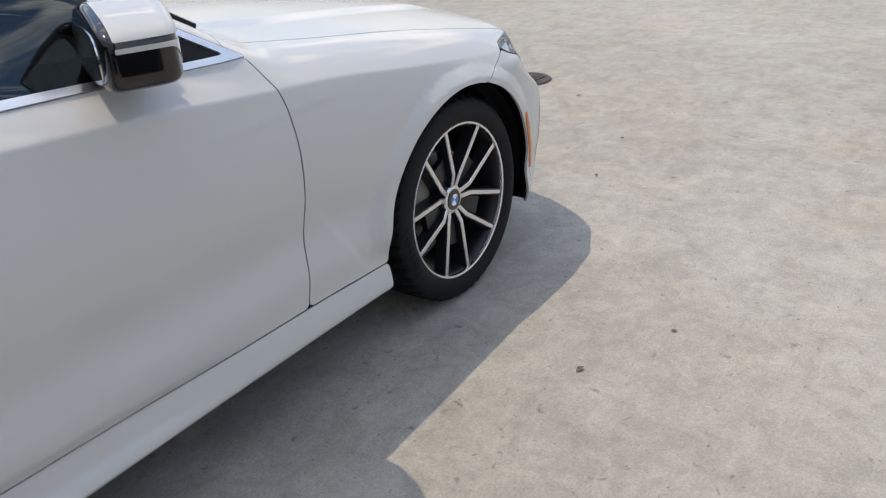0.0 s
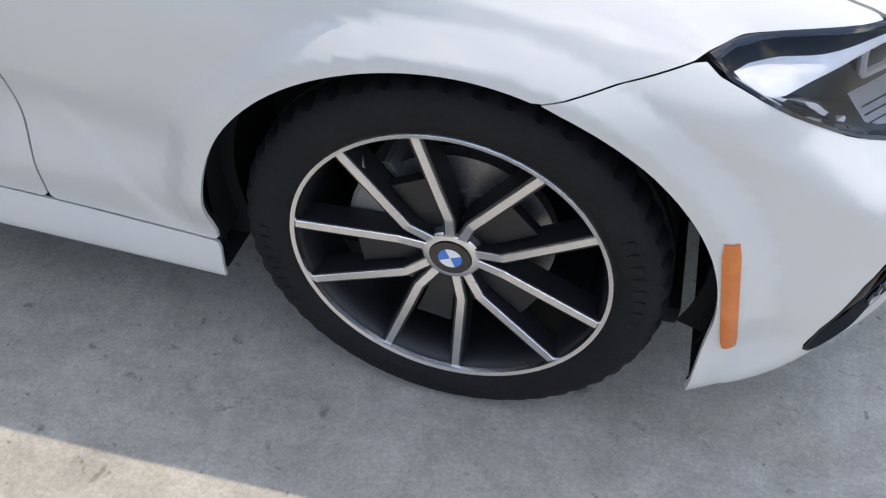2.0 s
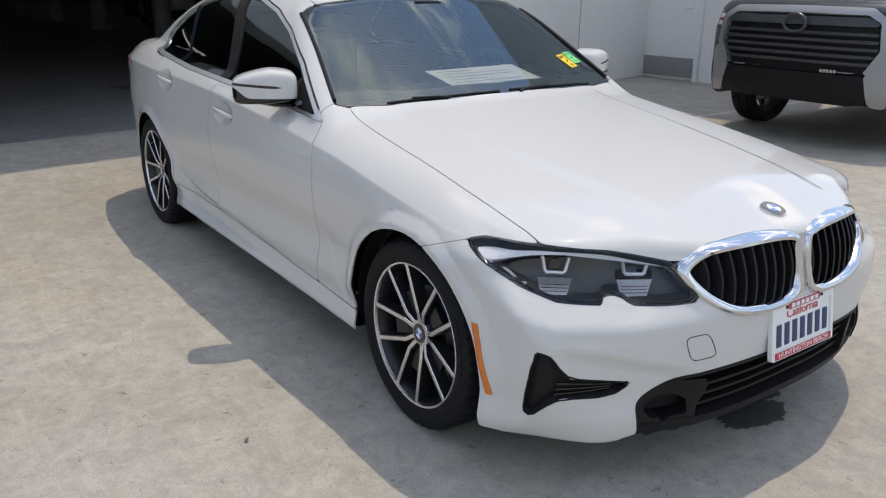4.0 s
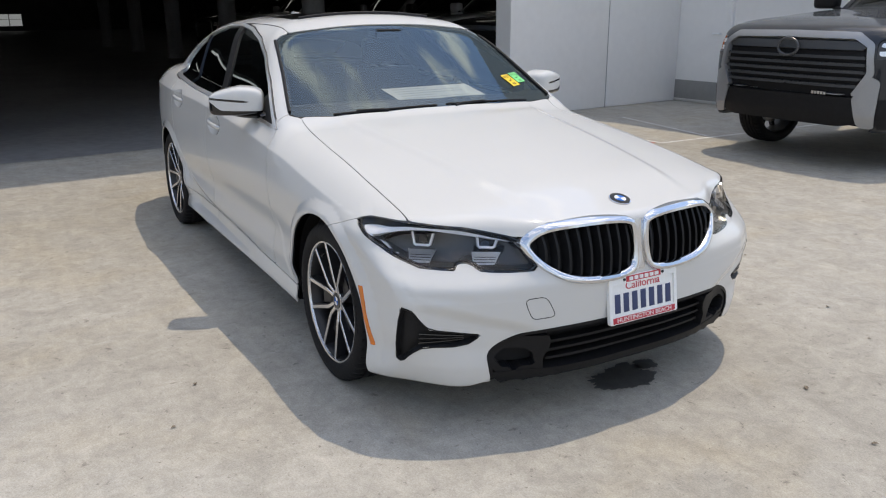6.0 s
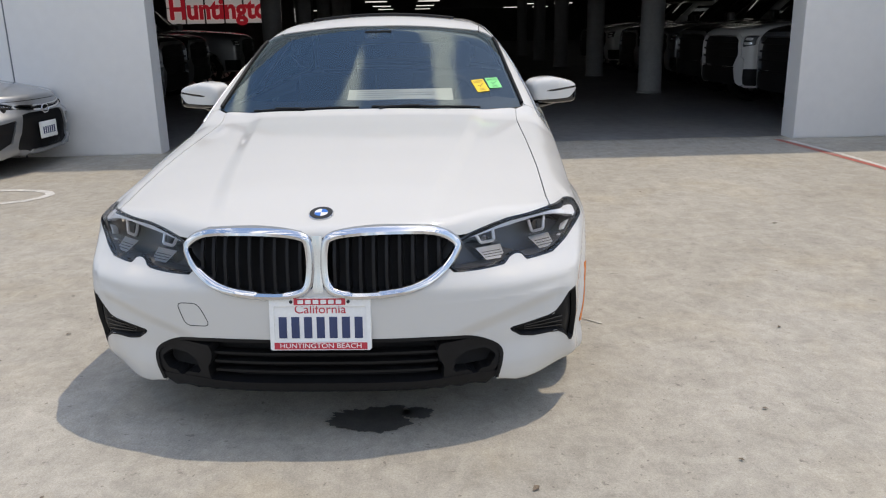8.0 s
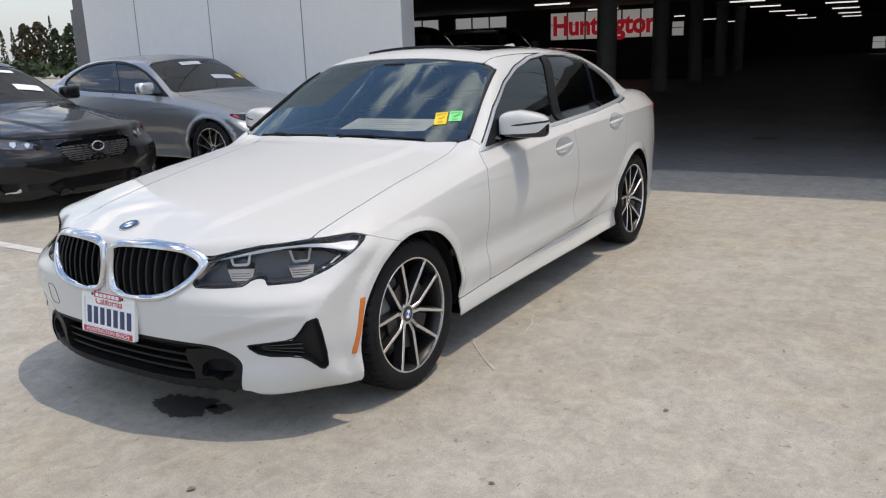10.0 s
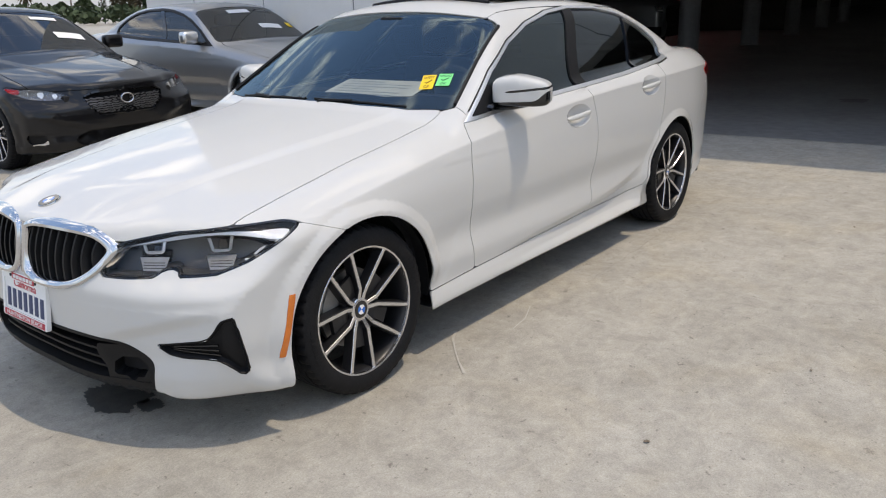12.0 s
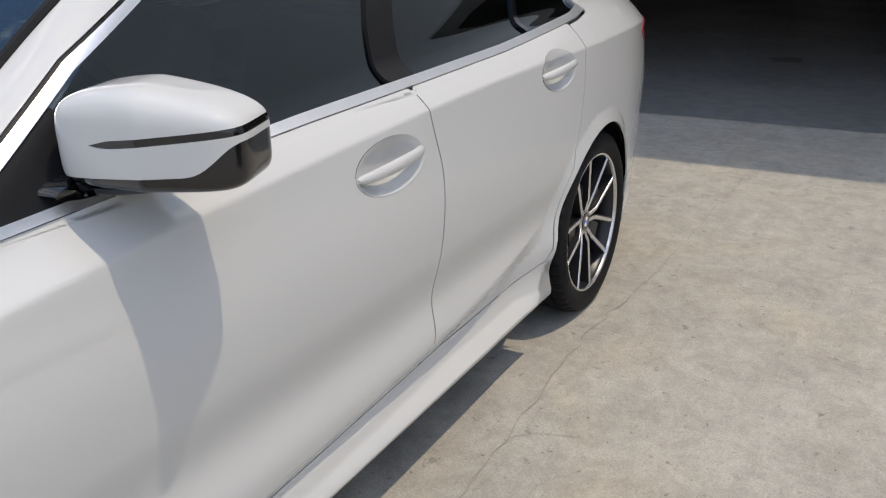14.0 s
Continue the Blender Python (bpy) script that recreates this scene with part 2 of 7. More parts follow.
def smax(a, b, k):
    h = np.maximum(k - np.abs(a - b), 0) / k
    return np.maximum(a, b) + h * h * k / 4


def smin(a, b, k):
    return -smax(-a, -b, k)


def sstep(a, b, x):
    t = np.clip((x - a) / (b - a), 0, 1)
    return t * t * (3 - 2 * t)


def poly_sd(pts, u, v, r=0.0):
    """Signed distance to a closed outline, below 0 inside; r rounds its corners."""
    p = np.asarray(pts, float)
    if r:
        c = p.mean(0)
        area = 0.5 * np.sum(p[:, 0] * np.roll(p[:, 1], -1) - np.roll(p[:, 0], -1) * p[:, 1])
        s = 1 if area > 0 else -1
        q = []
        for i in range(len(p)):
            a, b, d = p[i - 1], p[i], p[(i + 1) % len(p)]
            e1, e2 = (b - a) / np.linalg.norm(b - a), (d - b) / np.linalg.norm(d - b)
            n1, n2 = s * np.array((-e1[1], e1[0])), s * np.array((-e2[1], e2[0]))
            n = n1 + n2
            q.append(b + n * (r / max(0.35, (1 + n1 @ n2))))
        p = np.array(q)
    d = np.full(np.shape(u), 1e9)
    inside = np.zeros(np.shape(u), bool)
    for i in range(len(p)):
        a, b = p[i - 1], p[i]
        ex, ey = b - a
        wx, wy = u - a[0], v - a[1]
        t = np.clip((wx * ex + wy * ey) / (ex * ex + ey * ey), 0, 1)
        d = np.minimum(d, (wx - ex * t) ** 2 + (wy - ey * t) ** 2)
        c = (a[1] <= v) != (b[1] <= v)
        with np.errstate(divide="ignore", invalid="ignore"):
            xi = a[0] + (v - a[1]) / (b[1] - a[1] if b[1] != a[1] else 1e-9) * ex
        inside ^= c & (u < xi)
    return np.where(inside, -1, 1) * np.sqrt(d) - r


# ---- car shells: one smooth closed form, cut into panels ----


class Shell:
    """The half of a smooth form with y >= 0, met by rays from a line inside it."""

    def __init__(self, F, x0, x1, zc, step, angles, caps, rmax=2.4):
        xs = np.linspace(x0, x1, max(2, int(round((x1 - x0) / step)) + 1))
        rows = [((x, 0, zc), 0.0) for x in xs]
        rear = [((x0, 0, zc), -a) for a in np.linspace(0, math.pi / 2, caps[0] + 1)[1:]][::-1]
        front = [((x1, 0, zc), a) for a in np.linspace(0, math.pi / 2, caps[1] + 1)[1:]]
        rows = rear + rows + front
        th = np.radians(angles)
        B = np.array([r[0] for r in rows], float)[:, None, :] + np.zeros((1, len(th), 1))
        ph = np.array([r[1] for r in rows])[:, None]
        D = np.stack([np.sin(ph) + 0 * th[None], np.cos(ph) * np.cos(th)[None], np.cos(ph) * np.sin(th)[None]], -1)
        lo, hi = np.full(D.shape[:2], 0.03), np.full(D.shape[:2], rmax)
        for _ in range(30):
            mid = (lo + hi) / 2
            P = B + D * mid[..., None]
            f = F(P[..., 0], P[..., 1], P[..., 2])
            lo, hi = np.where(f < 0, mid, lo), np.where(f < 0, hi, mid)
        P = B + D * ((lo + hi) / 2)[..., None]
        P[:, -1, 1] = 0
        P[:, 0, 1] = 0
        self.V = P.reshape(-1, 3)
        n, m = P.shape[:2]
        idx = np.arange(n * m).reshape(n, m)
        self.Q = np.stack([idx[:-1, :-1], idx[:-1, 1:], idx[1:, 1:], idx[1:, :-1]], -1).reshape(-1, 4)
        e = 1e-3
        x, y, z = self.V.T
        ya = y
        N = np.stack([F(x + e, ya, z) - F(x - e, ya, z), F(x, ya + e, z) - F(x, ya - e, z), F(x, ya, z + e) - F(x, ya, z - e)], -1)
        self.N = N / np.maximum(np.linalg.norm(N, axis=1, keepdims=True), 1e-9)
        self.F = F

    def cut(self, f):
        """The part of the form where f(x, y, z) > 0: points, outward directions and faces."""
        d = f(*self.V.T)
        dq = d[self.Q]
        whole = (dq > 0).all(1)
        mixed = (dq > 0).any(1) & ~whole
        faces = [tuple(q) for q in self.Q[whole]]
        V, N = [], []
        base, cache = len(self.V), {}
        for q in self.Q[mixed]:
            face = []
            for i in range(4):
                a, b = q[i], q[(i + 1) % 4]
                if d[a] > 0:
                    face.append(a)
                if (d[a] > 0) != (d[b] > 0):
                    k = (a, b) if a < b else (b, a)
                    if k not in cache:
                        t = d[k[0]] / (d[k[0]] - d[k[1]])
                        cache[k] = base + len(V)
                        V.append(self.V[k[0]] * (1 - t) + self.V[k[1]] * t)
                        nn = self.N[k[0]] * (1 - t) + self.N[k[1]] * t
                        N.append(nn / np.linalg.norm(nn))
                    face.append(cache[k])
            if len(face) >= 3:
                faces.append(tuple(face))
        allV = np.vstack([self.V, np.array(V).reshape(-1, 3)])
        allN = np.vstack([self.N, np.array(N).reshape(-1, 3)])
        used = np.unique(np.concatenate([np.array(fc) for fc in faces])) if faces else np.array([], int)
        remap = np.full(len(allV), -1)
        remap[used] = np.arange(len(used))
        return allV[used], allN[used], [tuple(int(remap[i]) for i in fc) for fc in faces]


def sheet(name, piece, material, parent, sides="L", off=0.0, flange=0.015, label="", shadow=True):
    """One panel out of a cut of the form. sides: L, R or LR (both halves in one mesh)."""
    V0, N0, F0 = piece
    if not len(F0):
        return None
    V0 = V0 + N0 * off
    verts, norms, faces = [], [], []
    for s in sides:
        sg = 1 if s == "L" else -1
        b = len(verts)
        k = np.array((1, sg, 1))
        base_v, base_n = V0 * k, N0 * k
        verts += base_v.tolist()
        norms += base_n.tolist()
        fl = [tuple(b + i for i in (f if sg > 0 else f[::-1])) for f in F0]
        faces += fl
        if flange:
            seen = {}
            for f in fl:
                for i in range(len(f)):
                    a, c = f[i], f[(i + 1) % len(f)]
                    key = (a, c) if a < c else (c, a)
                    seen[key] = None if key in seen else (a, c)
            bm_ = {}
            for e in seen.values():
                if e is None:
                    continue
                if sides == "LR" and abs(verts[e[0]][1]) < 2e-4 and abs(verts[e[1]][1]) < 2e-4:
                    continue
                a, c = e
                va, vc = np.array(verts[a]), np.array(verts[c])
                na = base_n[a - b]
                out = np.cross(vc - va, na)
                out /= max(np.linalg.norm(out), 1e-9)
                i0 = len(verts)
                verts += [va.tolist(), vc.tolist(), (vc - base_n[c - b] * flange).tolist(), (va - na * flange).tolist()]
                norms += [out.tolist()] * 4
                faces.append((i0 + 1, i0, i0 + 3, i0 + 2))
    me = bpy.data.meshes.new(name)
    me.from_pydata(verts, [], faces)
    me.materials.append(material)
    me.shade_smooth()
    me.normals_split_custom_set_from_vertices([Vector(n) for n in norms])
    ob = new(name, me)
    ob.parent = parent
    if label:
        ob["label"] = label
    if not shadow:
        ob.visible_shadow = False
    return ob


# ---- the white sedan: x forward, front axle at x = 0, centre line y = 0 ----
WB = -2.851


def spl3(zk, yk, z):
    """A smooth curve whose knots differ from sample to sample (last axis: knots)."""
    d = np.diff(yk, axis=-1) / np.diff(zk, axis=-1)
    h = np.diff(zk, axis=-1)
    m = np.concatenate([d[..., :1], (d[..., :-1] * h[..., 1:] + d[..., 1:] * h[..., :-1]) / (h[..., 1:] + h[..., :-1]), d[..., -1:]], -1)
    out = np.zeros(z.shape)
    K = zk.shape[-1]
    zc = np.clip(z, zk[..., 0], zk[..., -1])
    for i in range(K - 1):
        a, b = zk[..., i], zk[..., i + 1]
        t = (zc - a) / (b - a)
        s = (t >= 0) & ((t < 1) if i < K - 2 else (t <= 1))
        hh = b - a
        v = (2 * t**3 - 3 * t**2 + 1) * yk[..., i] + (t**3 - 2 * t**2 + t) * hh * m[..., i] + (-2 * t**3 + 3 * t**2) * yk[..., i + 1] + (t**3 - t**2) * hh * m[..., i + 1]
        out = np.where(s, v, out)
    out = out + np.where(z > zk[..., -1], (z - zk[..., -1]) * m[..., -1], 0) + np.where(z < zk[..., 0], (z - zk[..., 0]) * m[..., 0], 0)
    return out


def crease_z(x):
    return hspline((0.5, 0.28, 0.0, -0.22, -0.48, -0.7, -1.05, -1.35, -1.83, -2.6, -3.4, -3.9), (0.715, 0.732, 0.765, 0.796, 0.834, 0.856, 0.889, 0.909, 0.934, 0.953, 0.955, 0.935), x)


def body_width(x, z):
    wp = hspline((0.75, 0.60, 0.525, 0.45, 0.36, 0.0, -0.7, -1.4, -2.0, -2.85, -3.3, -3.6, -3.9), (0.800, 0.846, 0.868, 0.884, 0.897, 0.902, 0.906, 0.908, 0.908, 0.904, 0.862, 0.800, 0.710), x)
    zc = crease_z(x)
    cab = sstep(-0.15, -0.75, x) * sstep(-3.0, -2.3, x)
    front = sstep(-0.3, 0.35, x)
    one = np.ones_like(x)
    zk = np.stack([0.15 * one, 0.21 * one, 0.300 * one, 0.378 * one, 0.475 * one, 0.60 * one, np.minimum(0.70, zc - 0.03), zc], -1)
    yk = np.stack([wp - 0.016 - 0.020 * cab, wp - 0.011 * cab - 0.006 * (1 - cab), wp - 0.014 - 0.006 * cab, wp - 0.006 - 0.008 * cab, wp - 0.004 - 0.022 * cab, wp - 0.004 * cab, wp + 0.002 - 0.004 * front, wp - 0.018 - 0.004 * front], -1)
    lo = spl3(zk, yk, np.minimum(z, zc + 0.004))
    slope = 0.83 - 0.03 * sstep(-0.5, 0.3, x)
    dz = z - zc
    y = lo - smax(dz, 0.0 * dz, 0.005) * slope
    # flared lips of the wheel arches
    low_side = sstep(0.05, -0.05, x) * sstep(WB - 0.05, WB + 0.05, x) * sstep(0.40, 0.28, z)
    for cx, w0, wide, k in ((0.004, 1.19, 0.11, 0.06), (WB + 0.030, 1.17, 0.17, 0.03)):
        r = np.hypot((x - cx) / 0.378, (z - 0.338) / 0.340)
        ramp_r = (w0 - r) / wide
        y = y + 0.018 * (1 - low_side) * -smax(-smax(ramp_r, 0.0 * ramp_r, k), -1.0 + 0.0 * ramp_r, k)
    # the sill stands proud under the doors
    sz = hspline((0.0, -0.38, -0.7, -1.15, -1.7, -2.1, -2.3, -2.5), (0.272, 0.286, 0.298, 0.306, 0.313, 0.314, 0.324, 0.356), x)
    y = y + 0.004 * sstep(0.004, -0.030, z - sz + 0.001) * cab * sstep(-2.3, -2.0, x)
    # the rising fold along the foot of the doors and the blade behind the front wheel
    fz = hspline((-0.8, -1.2, -1.5, -1.8, -2.1, -2.35, -2.6), (0.312, 0.334, 0.351, 0.370, 0.406, 0.460, 0.56), x)
    under = fz - z
    deep = np.clip(fz - sz, 0.0, 0.060)
    fold = np.minimum(smax(under, 0.0 * under, 0.006), deep) * np.clip((z - 0.212) / 0.045, 0, 1)
    y = y - 0.55 * fold * sstep(-2.48, -2.22, x) * sstep(-0.75, -1.2, x) * sstep(-3.0, -2.75, x)
    blade = (x + 0.60) - (0.50 - z) * 0.62
    y = y - 0.0035 * sstep(0.0, 0.035, blade) * sstep(-0.36, -0.42, x) * sstep(0.56, 0.47, z) * sstep(0.28, 0.34, z)
    return y


def body_top(x, y):
    zc = hspline((0.86, 0.80, 0.74, 0.66, 0.5, 0.25, 0.0, -0.4, -0.75, -1.5, -2.5, -3.2, -3.6, -3.9),
                 (0.700, 0.741, 0.756, 0.775, 0.812, 0.854, 0.888, 0.938, 0.985, 1.030, 1.070, 1.092, 1.075, 1.045), x)
    ya = np.abs(y)
    hood = sstep(-1.35, -1.05, x)
    drop = (0.046 + 0.016 * sstep(-0.2, 0.45, x) - 0.020 * (1 - hood)) * (ya / 0.76) ** 2.2
    ridge = hspline((0.8, 0.4, -0.7), (0.33, 0.40, 0.545), x)
    bulge = hood * 0.011 * sstep(0.034, -0.034, ya - ridge) * sstep(0.76, 0.45, x)
    return zc - drop + bulge


def body_front(y, z):
    ya = np.abs(y)
    xf = hspline((0.0, 0.2, 0.4, 0.5, 0.6, 0.7, 0.78, 0.846, 0.90, 0.95), (0.815, 0.811, 0.786, 0.759, 0.726, 0.681, 0.636, 0.586, 0.52, 0.44), ya)
    low = hspline((0.16, 0.20, 0.28, 0.36, 0.44), (0.046, 0.030, 0.014, 0.002, 0.0), np.minimum(z, 0.44)) * (1 + 2.2 * sstep(0.66, 0.85, ya))
    up = hspline((0.50, 0.55, 0.60, 0.65, 0.70, 0.77, 0.85), (0.0, 0.006, 0.038, 0.066, 0.090, 0.125, 0.19), np.maximum(z, 0.50))
    lean = hspline((0.0, 0.3, 0.45, 0.66, 0.83, 0.95), (0.33, 0.50, 0.86, 1.75, 2.1, 2.2), ya) * (1 - 0.28 * sstep(0.64, 0.75, z) * sstep(0.5, 0.7, ya))
    # the bumper skin tucks in under a line that rises towards the wheels
    rise = z - (0.425 + 0.30 * (ya - 0.50))
    tuck = 0.018 * sstep(0.004, -0.050, rise) * sstep(0.36, 0.52, ya) * sstep(0.25, 0.34, z) * sstep(0.86, 0.78, ya)
    return xf - low - up * lean - tuck


def car_form(x, y, z):
    ya = np.abs(y)
    side = ya - body_width(x, z)
    top = z - body_top(x, y)
    f = smax(side, top * 0.96, 0.075)
    f = smax(f, (x - body_front(y, z)) * 0.80, 0.026)
    # a crease runs from the headlight's tip down to the air blade
    ahead = 0.285 + (z - 0.50) * 1.22 - (ya - x)
    dip = np.minimum(smax(ahead, 0.0 * ahead, 0.004), 0.08) * sstep(0.40, 0.10, ahead) * sstep(0.475, 0.53, z) * sstep(0.80, 0.71, z) * sstep(0.1, 0.25, x)
    f = f + 0.14 * dip
    rear = (-3.905 + 0.16 * (ya / 0.8) ** 3 + 0.10 * np.clip((0.55 - z) / 0.4, 0, 1) + 0.05 * np.clip((z - 0.75) / 0.3, 0, 1)) - x
    f = smax(f, rear * 0.95, 0.06)
    zb = hspline((0.9, 0.55, 0.36, 0.0, -0.4, -2.4, -3.2, -3.9), (0.180, 0.172, 0.172, 0.185, 0.198, 0.206, 0.212, 0.26), x)
    f = smax(f, zb - z, 0.02)
    # the cabin
    wg = 0.815 + hspline((-0.6, -0.75, -1.5, -2.2, -2.9, -3.4, -3.8), (0.012, 0.012, 0.0, -0.008, -0.038, -0.10, -0.20), x) - 0.40 * (z - 0.95) - 0.38 * np.maximum(z - 0.95, 0) ** 2
    gs = (ya - wg) * 0.9
    roof = hspline((-0.9, -1.2, -1.5, -1.9, -2.3, -2.7, -3.1, -3.6), (1.33, 1.392, 1.425, 1.437, 1.428, 1.392, 1.315, 1.18), x) - 0.055 * (ya / 0.58) ** 2
    gr = (z - roof) * 0.97
    xw = -0.62 - 0.13 * (ya / 0.7) ** 2 - (z - 1.0) * 1.72
    gw = (x - xw) / 1.99
    xb = -3.42 + (z - 1.08) * 2.15 + 0.10 * (ya / 0.6) ** 2
    gb = (xb - x) / 2.37
    g = smax(smax(gs, gr, 0.085), gw, 0.05)
    g = smax(g, gb, 0.07)
    g = smax(g, 0.80 - z, 0.02)
    return smin(f, g, 0.022)


car_angles = np.concatenate([np.linspace(-90, -30, 14)[:-1], np.linspace(-30, 13, 66)[:-1], np.linspace(13, 33, 62)[:-1], np.linspace(33, 90, 80)])
SH = Shell(car_form, -3.25, 0.28, 0.55, 0.0125, car_angles, (46, 84))

# outlines: s = y - x runs round the front corner
HOOD = [(-0.598, -0.2), (-0.598, 0.0), (-0.612, 0.32), (-0.655, 0.56), (-0.700, 0.685), (-0.705, 0.712), (-0.62, 0.710), (-0.3, 0.730), (0.1, 0.750), (0.40, 0.758), (0.472, 0.766), (0.56, 0.715), (0.645, 0.63), (0.77, 0.50), (0.83, 0.40), (0.84, 0.27), (0.845, 0.12), (0.83, 0.0), (0.83, -0.2)]
HEAD = [(0.597, 0.731), (0.53, 0.745), (0.30, 0.749), (0.04, 0.733), (-0.250, 0.696), (-0.300, 0.650), (-0.325, 0.596), (-0.20, 0.594), (-0.07, 0.599), (-0.016, 0.622), (0.046, 0.624), (0.049, 0.601), (0.22, 0.606), (0.37, 0.639), (0.50, 0.687)]
KID = [(0.014, 0.717), (0.05, 0.739), (0.12, 0.748), (0.22, 0.751), (0.36, 0.743), (0.418, 0.722), (0.461, 0.686), (0.452, 0.650), (0.406, 0.596), (0.316, 0.546), (0.20, 0.529), (0.07, 0.530), (0.014, 0.562)]
FOG = [(0.250, 0.478), (0.292, 0.482), (0.336, 0.290), (0.300, 0.271), (0.245, 0.312), (0.18, 0.337), (-0.01, 0.342), (-0.087, 0.380), (0.02, 0.391), (0.15, 0.403), (0.19, 0.430), (0.225, 0.470)]
INTK = [(-0.2, 0.385), (0.30, 0.386), (0.40, 0.384), (0.48, 0.374), (0.55, 0.348), (0.593, 0.312), (0.589, 0.262), (0.572, 0.20), (0.56, 0.10), (-0.2, 0.10)]
WSP = [(-0.57, -0.2), (-0.57, 0.0), (-0.60, 0.4), (-0.65, 0.58), (-0.712, 0.720), (-0.738, 0.752), (-0.80, 0.737), (-1.00, 0.685), (-1.272, 0.622), (-1.285, 0.585), (-1.268, 0.4), (-1.255, 0.0), (-1.255, -0.2)]
SUNR = [(-1.50, -0.2), (-1.50, 0.40), (-1.54, 0.43), (-2.30, 0.43), (-2.34, 0.40), (-2.34, -0.2)]
DLO = [(-0.763, 0.9434), (-1.02, 1.102), (-1.26, 1.216), (-1.50, 1.290), (-1.77, 1.338), (-2.03, 1.357), (-2.35, 1.348), (-2.58, 1.310), (-2.77, 1.225), (-2.90, 1.145), (-2.925, 1.098), (-2.875, 1.056), (-2.75, 1.042), (-2.2, 1.008), (-1.4, 0.976)]


def sd_hood(x, y, z):
    h = poly_sd(HOOD, x, y, 0.01)
    return np.where(x > 0.35, np.maximum(h, 0.702 - z), np.where(z > 0.66, h, 0.5))


def sd_head(x, y, z):
    return np.where(x > 0.15, poly_sd(HEAD, y - x, z, 0.006), 0.5)


def sd_kid(x, y, z):
    return np.where(x > 0.5, poly_sd(KID, y, z, 0.03), 0.5)


def sd_fog(x, y, z):
    return np.where(x > 0.3, poly_sd(FOG, y - x, z, 0.008), 0.5)


def sd_intake(x, y, z):
    return np.where(x > 0.4, poly_sd(INTK, y, z, 0.012), 0.5)


def sd_ws(x, y, z):
    return np.where(z > 0.9, poly_sd(WSP, x, y, 0.012), 0.5)


def sd_dlo(x, y, z):
    d = poly_sd(DLO, x, z, 0.015)
    # the front corner runs to a sharp point
    low = ((-1.4 - x) * 0.0512 + 0.976 - z) * 0.9987
    high = ((z - 1.102) * 0.303 + (x + 1.02) * 0.187) / 0.356
    d = np.where(x > -1.02, np.maximum(low, high), np.where((x > -1.4) & (z < 1.03), low, d))
    return np.where(y > 0.3 + 0.45 * sstep(-1.1, -0.9, x), d, 0.5)


def one_arch(x, z, cx):
    dx, dz = x - cx, z - 0.338
    e = (np.hypot(dx / 0.378, dz / 0.351) - 1) * 0.36
    return np.where(dz > 0, e, (np.abs(dx) / 0.378 - 1) * 0.36)


def arches(x, z):
    return np.minimum(one_arch(x, z, 0.004), one_arch(x, z, WB + 0.030))


def gap_front(z):
    return hspline((0.28, 0.5, 0.66, 0.82, 0.95), (-0.686, -0.662, -0.656, -0.668, -0.712), z)


def gap_mid(z):
    return hspline((0.28, 0.31, 0.38, 0.50, 0.70, 0.80, 0.875, 0.945, 1.0, 1.36), (-1.715, -1.72, -1.746, -1.752, -1.768, -1.768, -1.752, -1.738, -1.735, -1.998), z)


def gap_back(x, z):
    """Above 0 ahead of the rear door's rear edge."""
    xg = hspline((0.40, 0.55, 0.70, 0.85, 1.0, 1.1, 1.36), (-2.44, -2.515, -2.575, -2.63, -2.66, -2.68, -2.74), z)
    return np.minimum(x - xg, one_arch(x, z, WB) - 0.045)


HANDLES = ((-1.58, 0.850), (-2.44, 0.916))
HANDLE_A, HANDLE_B = 0.120, 0.056


def handle_hole(x, y, z):
    d = [np.hypot((x - cx) / HANDLE_A, (z - cz) / HANDLE_B) - 1 for cx, cz in HANDLES]
    return np.where(y > 0.5, np.minimum(d[0], d[1]) * 0.06, 0.5)


def sill_z(x):
    return hspline((0.0, -0.38, -0.7, -1.15, -1.7, -2.1, -2.3, -2.5), (0.272, 0.286, 0.298, 0.306, 0.313, 0.314, 0.324, 0.356), x)


def joint_z(x):
    return np.where(x > 0.28, 0.735, 0.735 - (0.28 - x) * 0.36)


def rear_line(x, z):
    """The seam of the rear bumper: above 0 ahead of it."""
    return x - hspline((0.2, 0.6, 0.75, 0.85), (-3.20, -3.31, -3.42, -3.62), z)


LAMP = [(-3.50, 0.915), (-3.66, 0.955), (-3.95, 0.965), (-3.95, 0.835), (-3.80, 0.845), (-3.62, 0.87)]


def sd_lamp(x, y, z):
    return np.where(x < -3.3, poly_sd(LAMP, x, z, 0.012), 0.5)


car = thing("sedan_car", "white four-door sedan with dark alloy wheels standing on concrete", "car")
G = 0.0022


def mn(*a):
    r = a[0]
    for b in a[1:]:
        r = np.minimum(r, b)
    return r


def zbottom(x):
    return hspline((0.9, 0.55, 0.36, 0.0, -0.4, -2.4, -3.2, -3.9), (0.180, 0.172, 0.172, 0.185, 0.198, 0.206, 0.212, 0.26), x) + 0.004


sheet("bonnet", SH.cut(lambda x, y, z: mn(-sd_hood(x, y, z) - G, sd_kid(x, y, z) - 0.003, sd_head(x, y, z) - G)), M_WHITE, car, "LR", flange=0.006)


def f_bumper(x, y, z):
    low = np.maximum(joint_z(x) - z - 0.001, 0.70 - y)
    return mn(x - 0.02, low, np.where(x > 0.45, 0.735 - z, 1.0), sd_hood(x, y, z) - G, sd_head(x, y, z) - G, sd_kid(x, y, z), sd_fog(x, y, z), sd_intake(x, y, z), arches(x, z), z - zbottom(x))


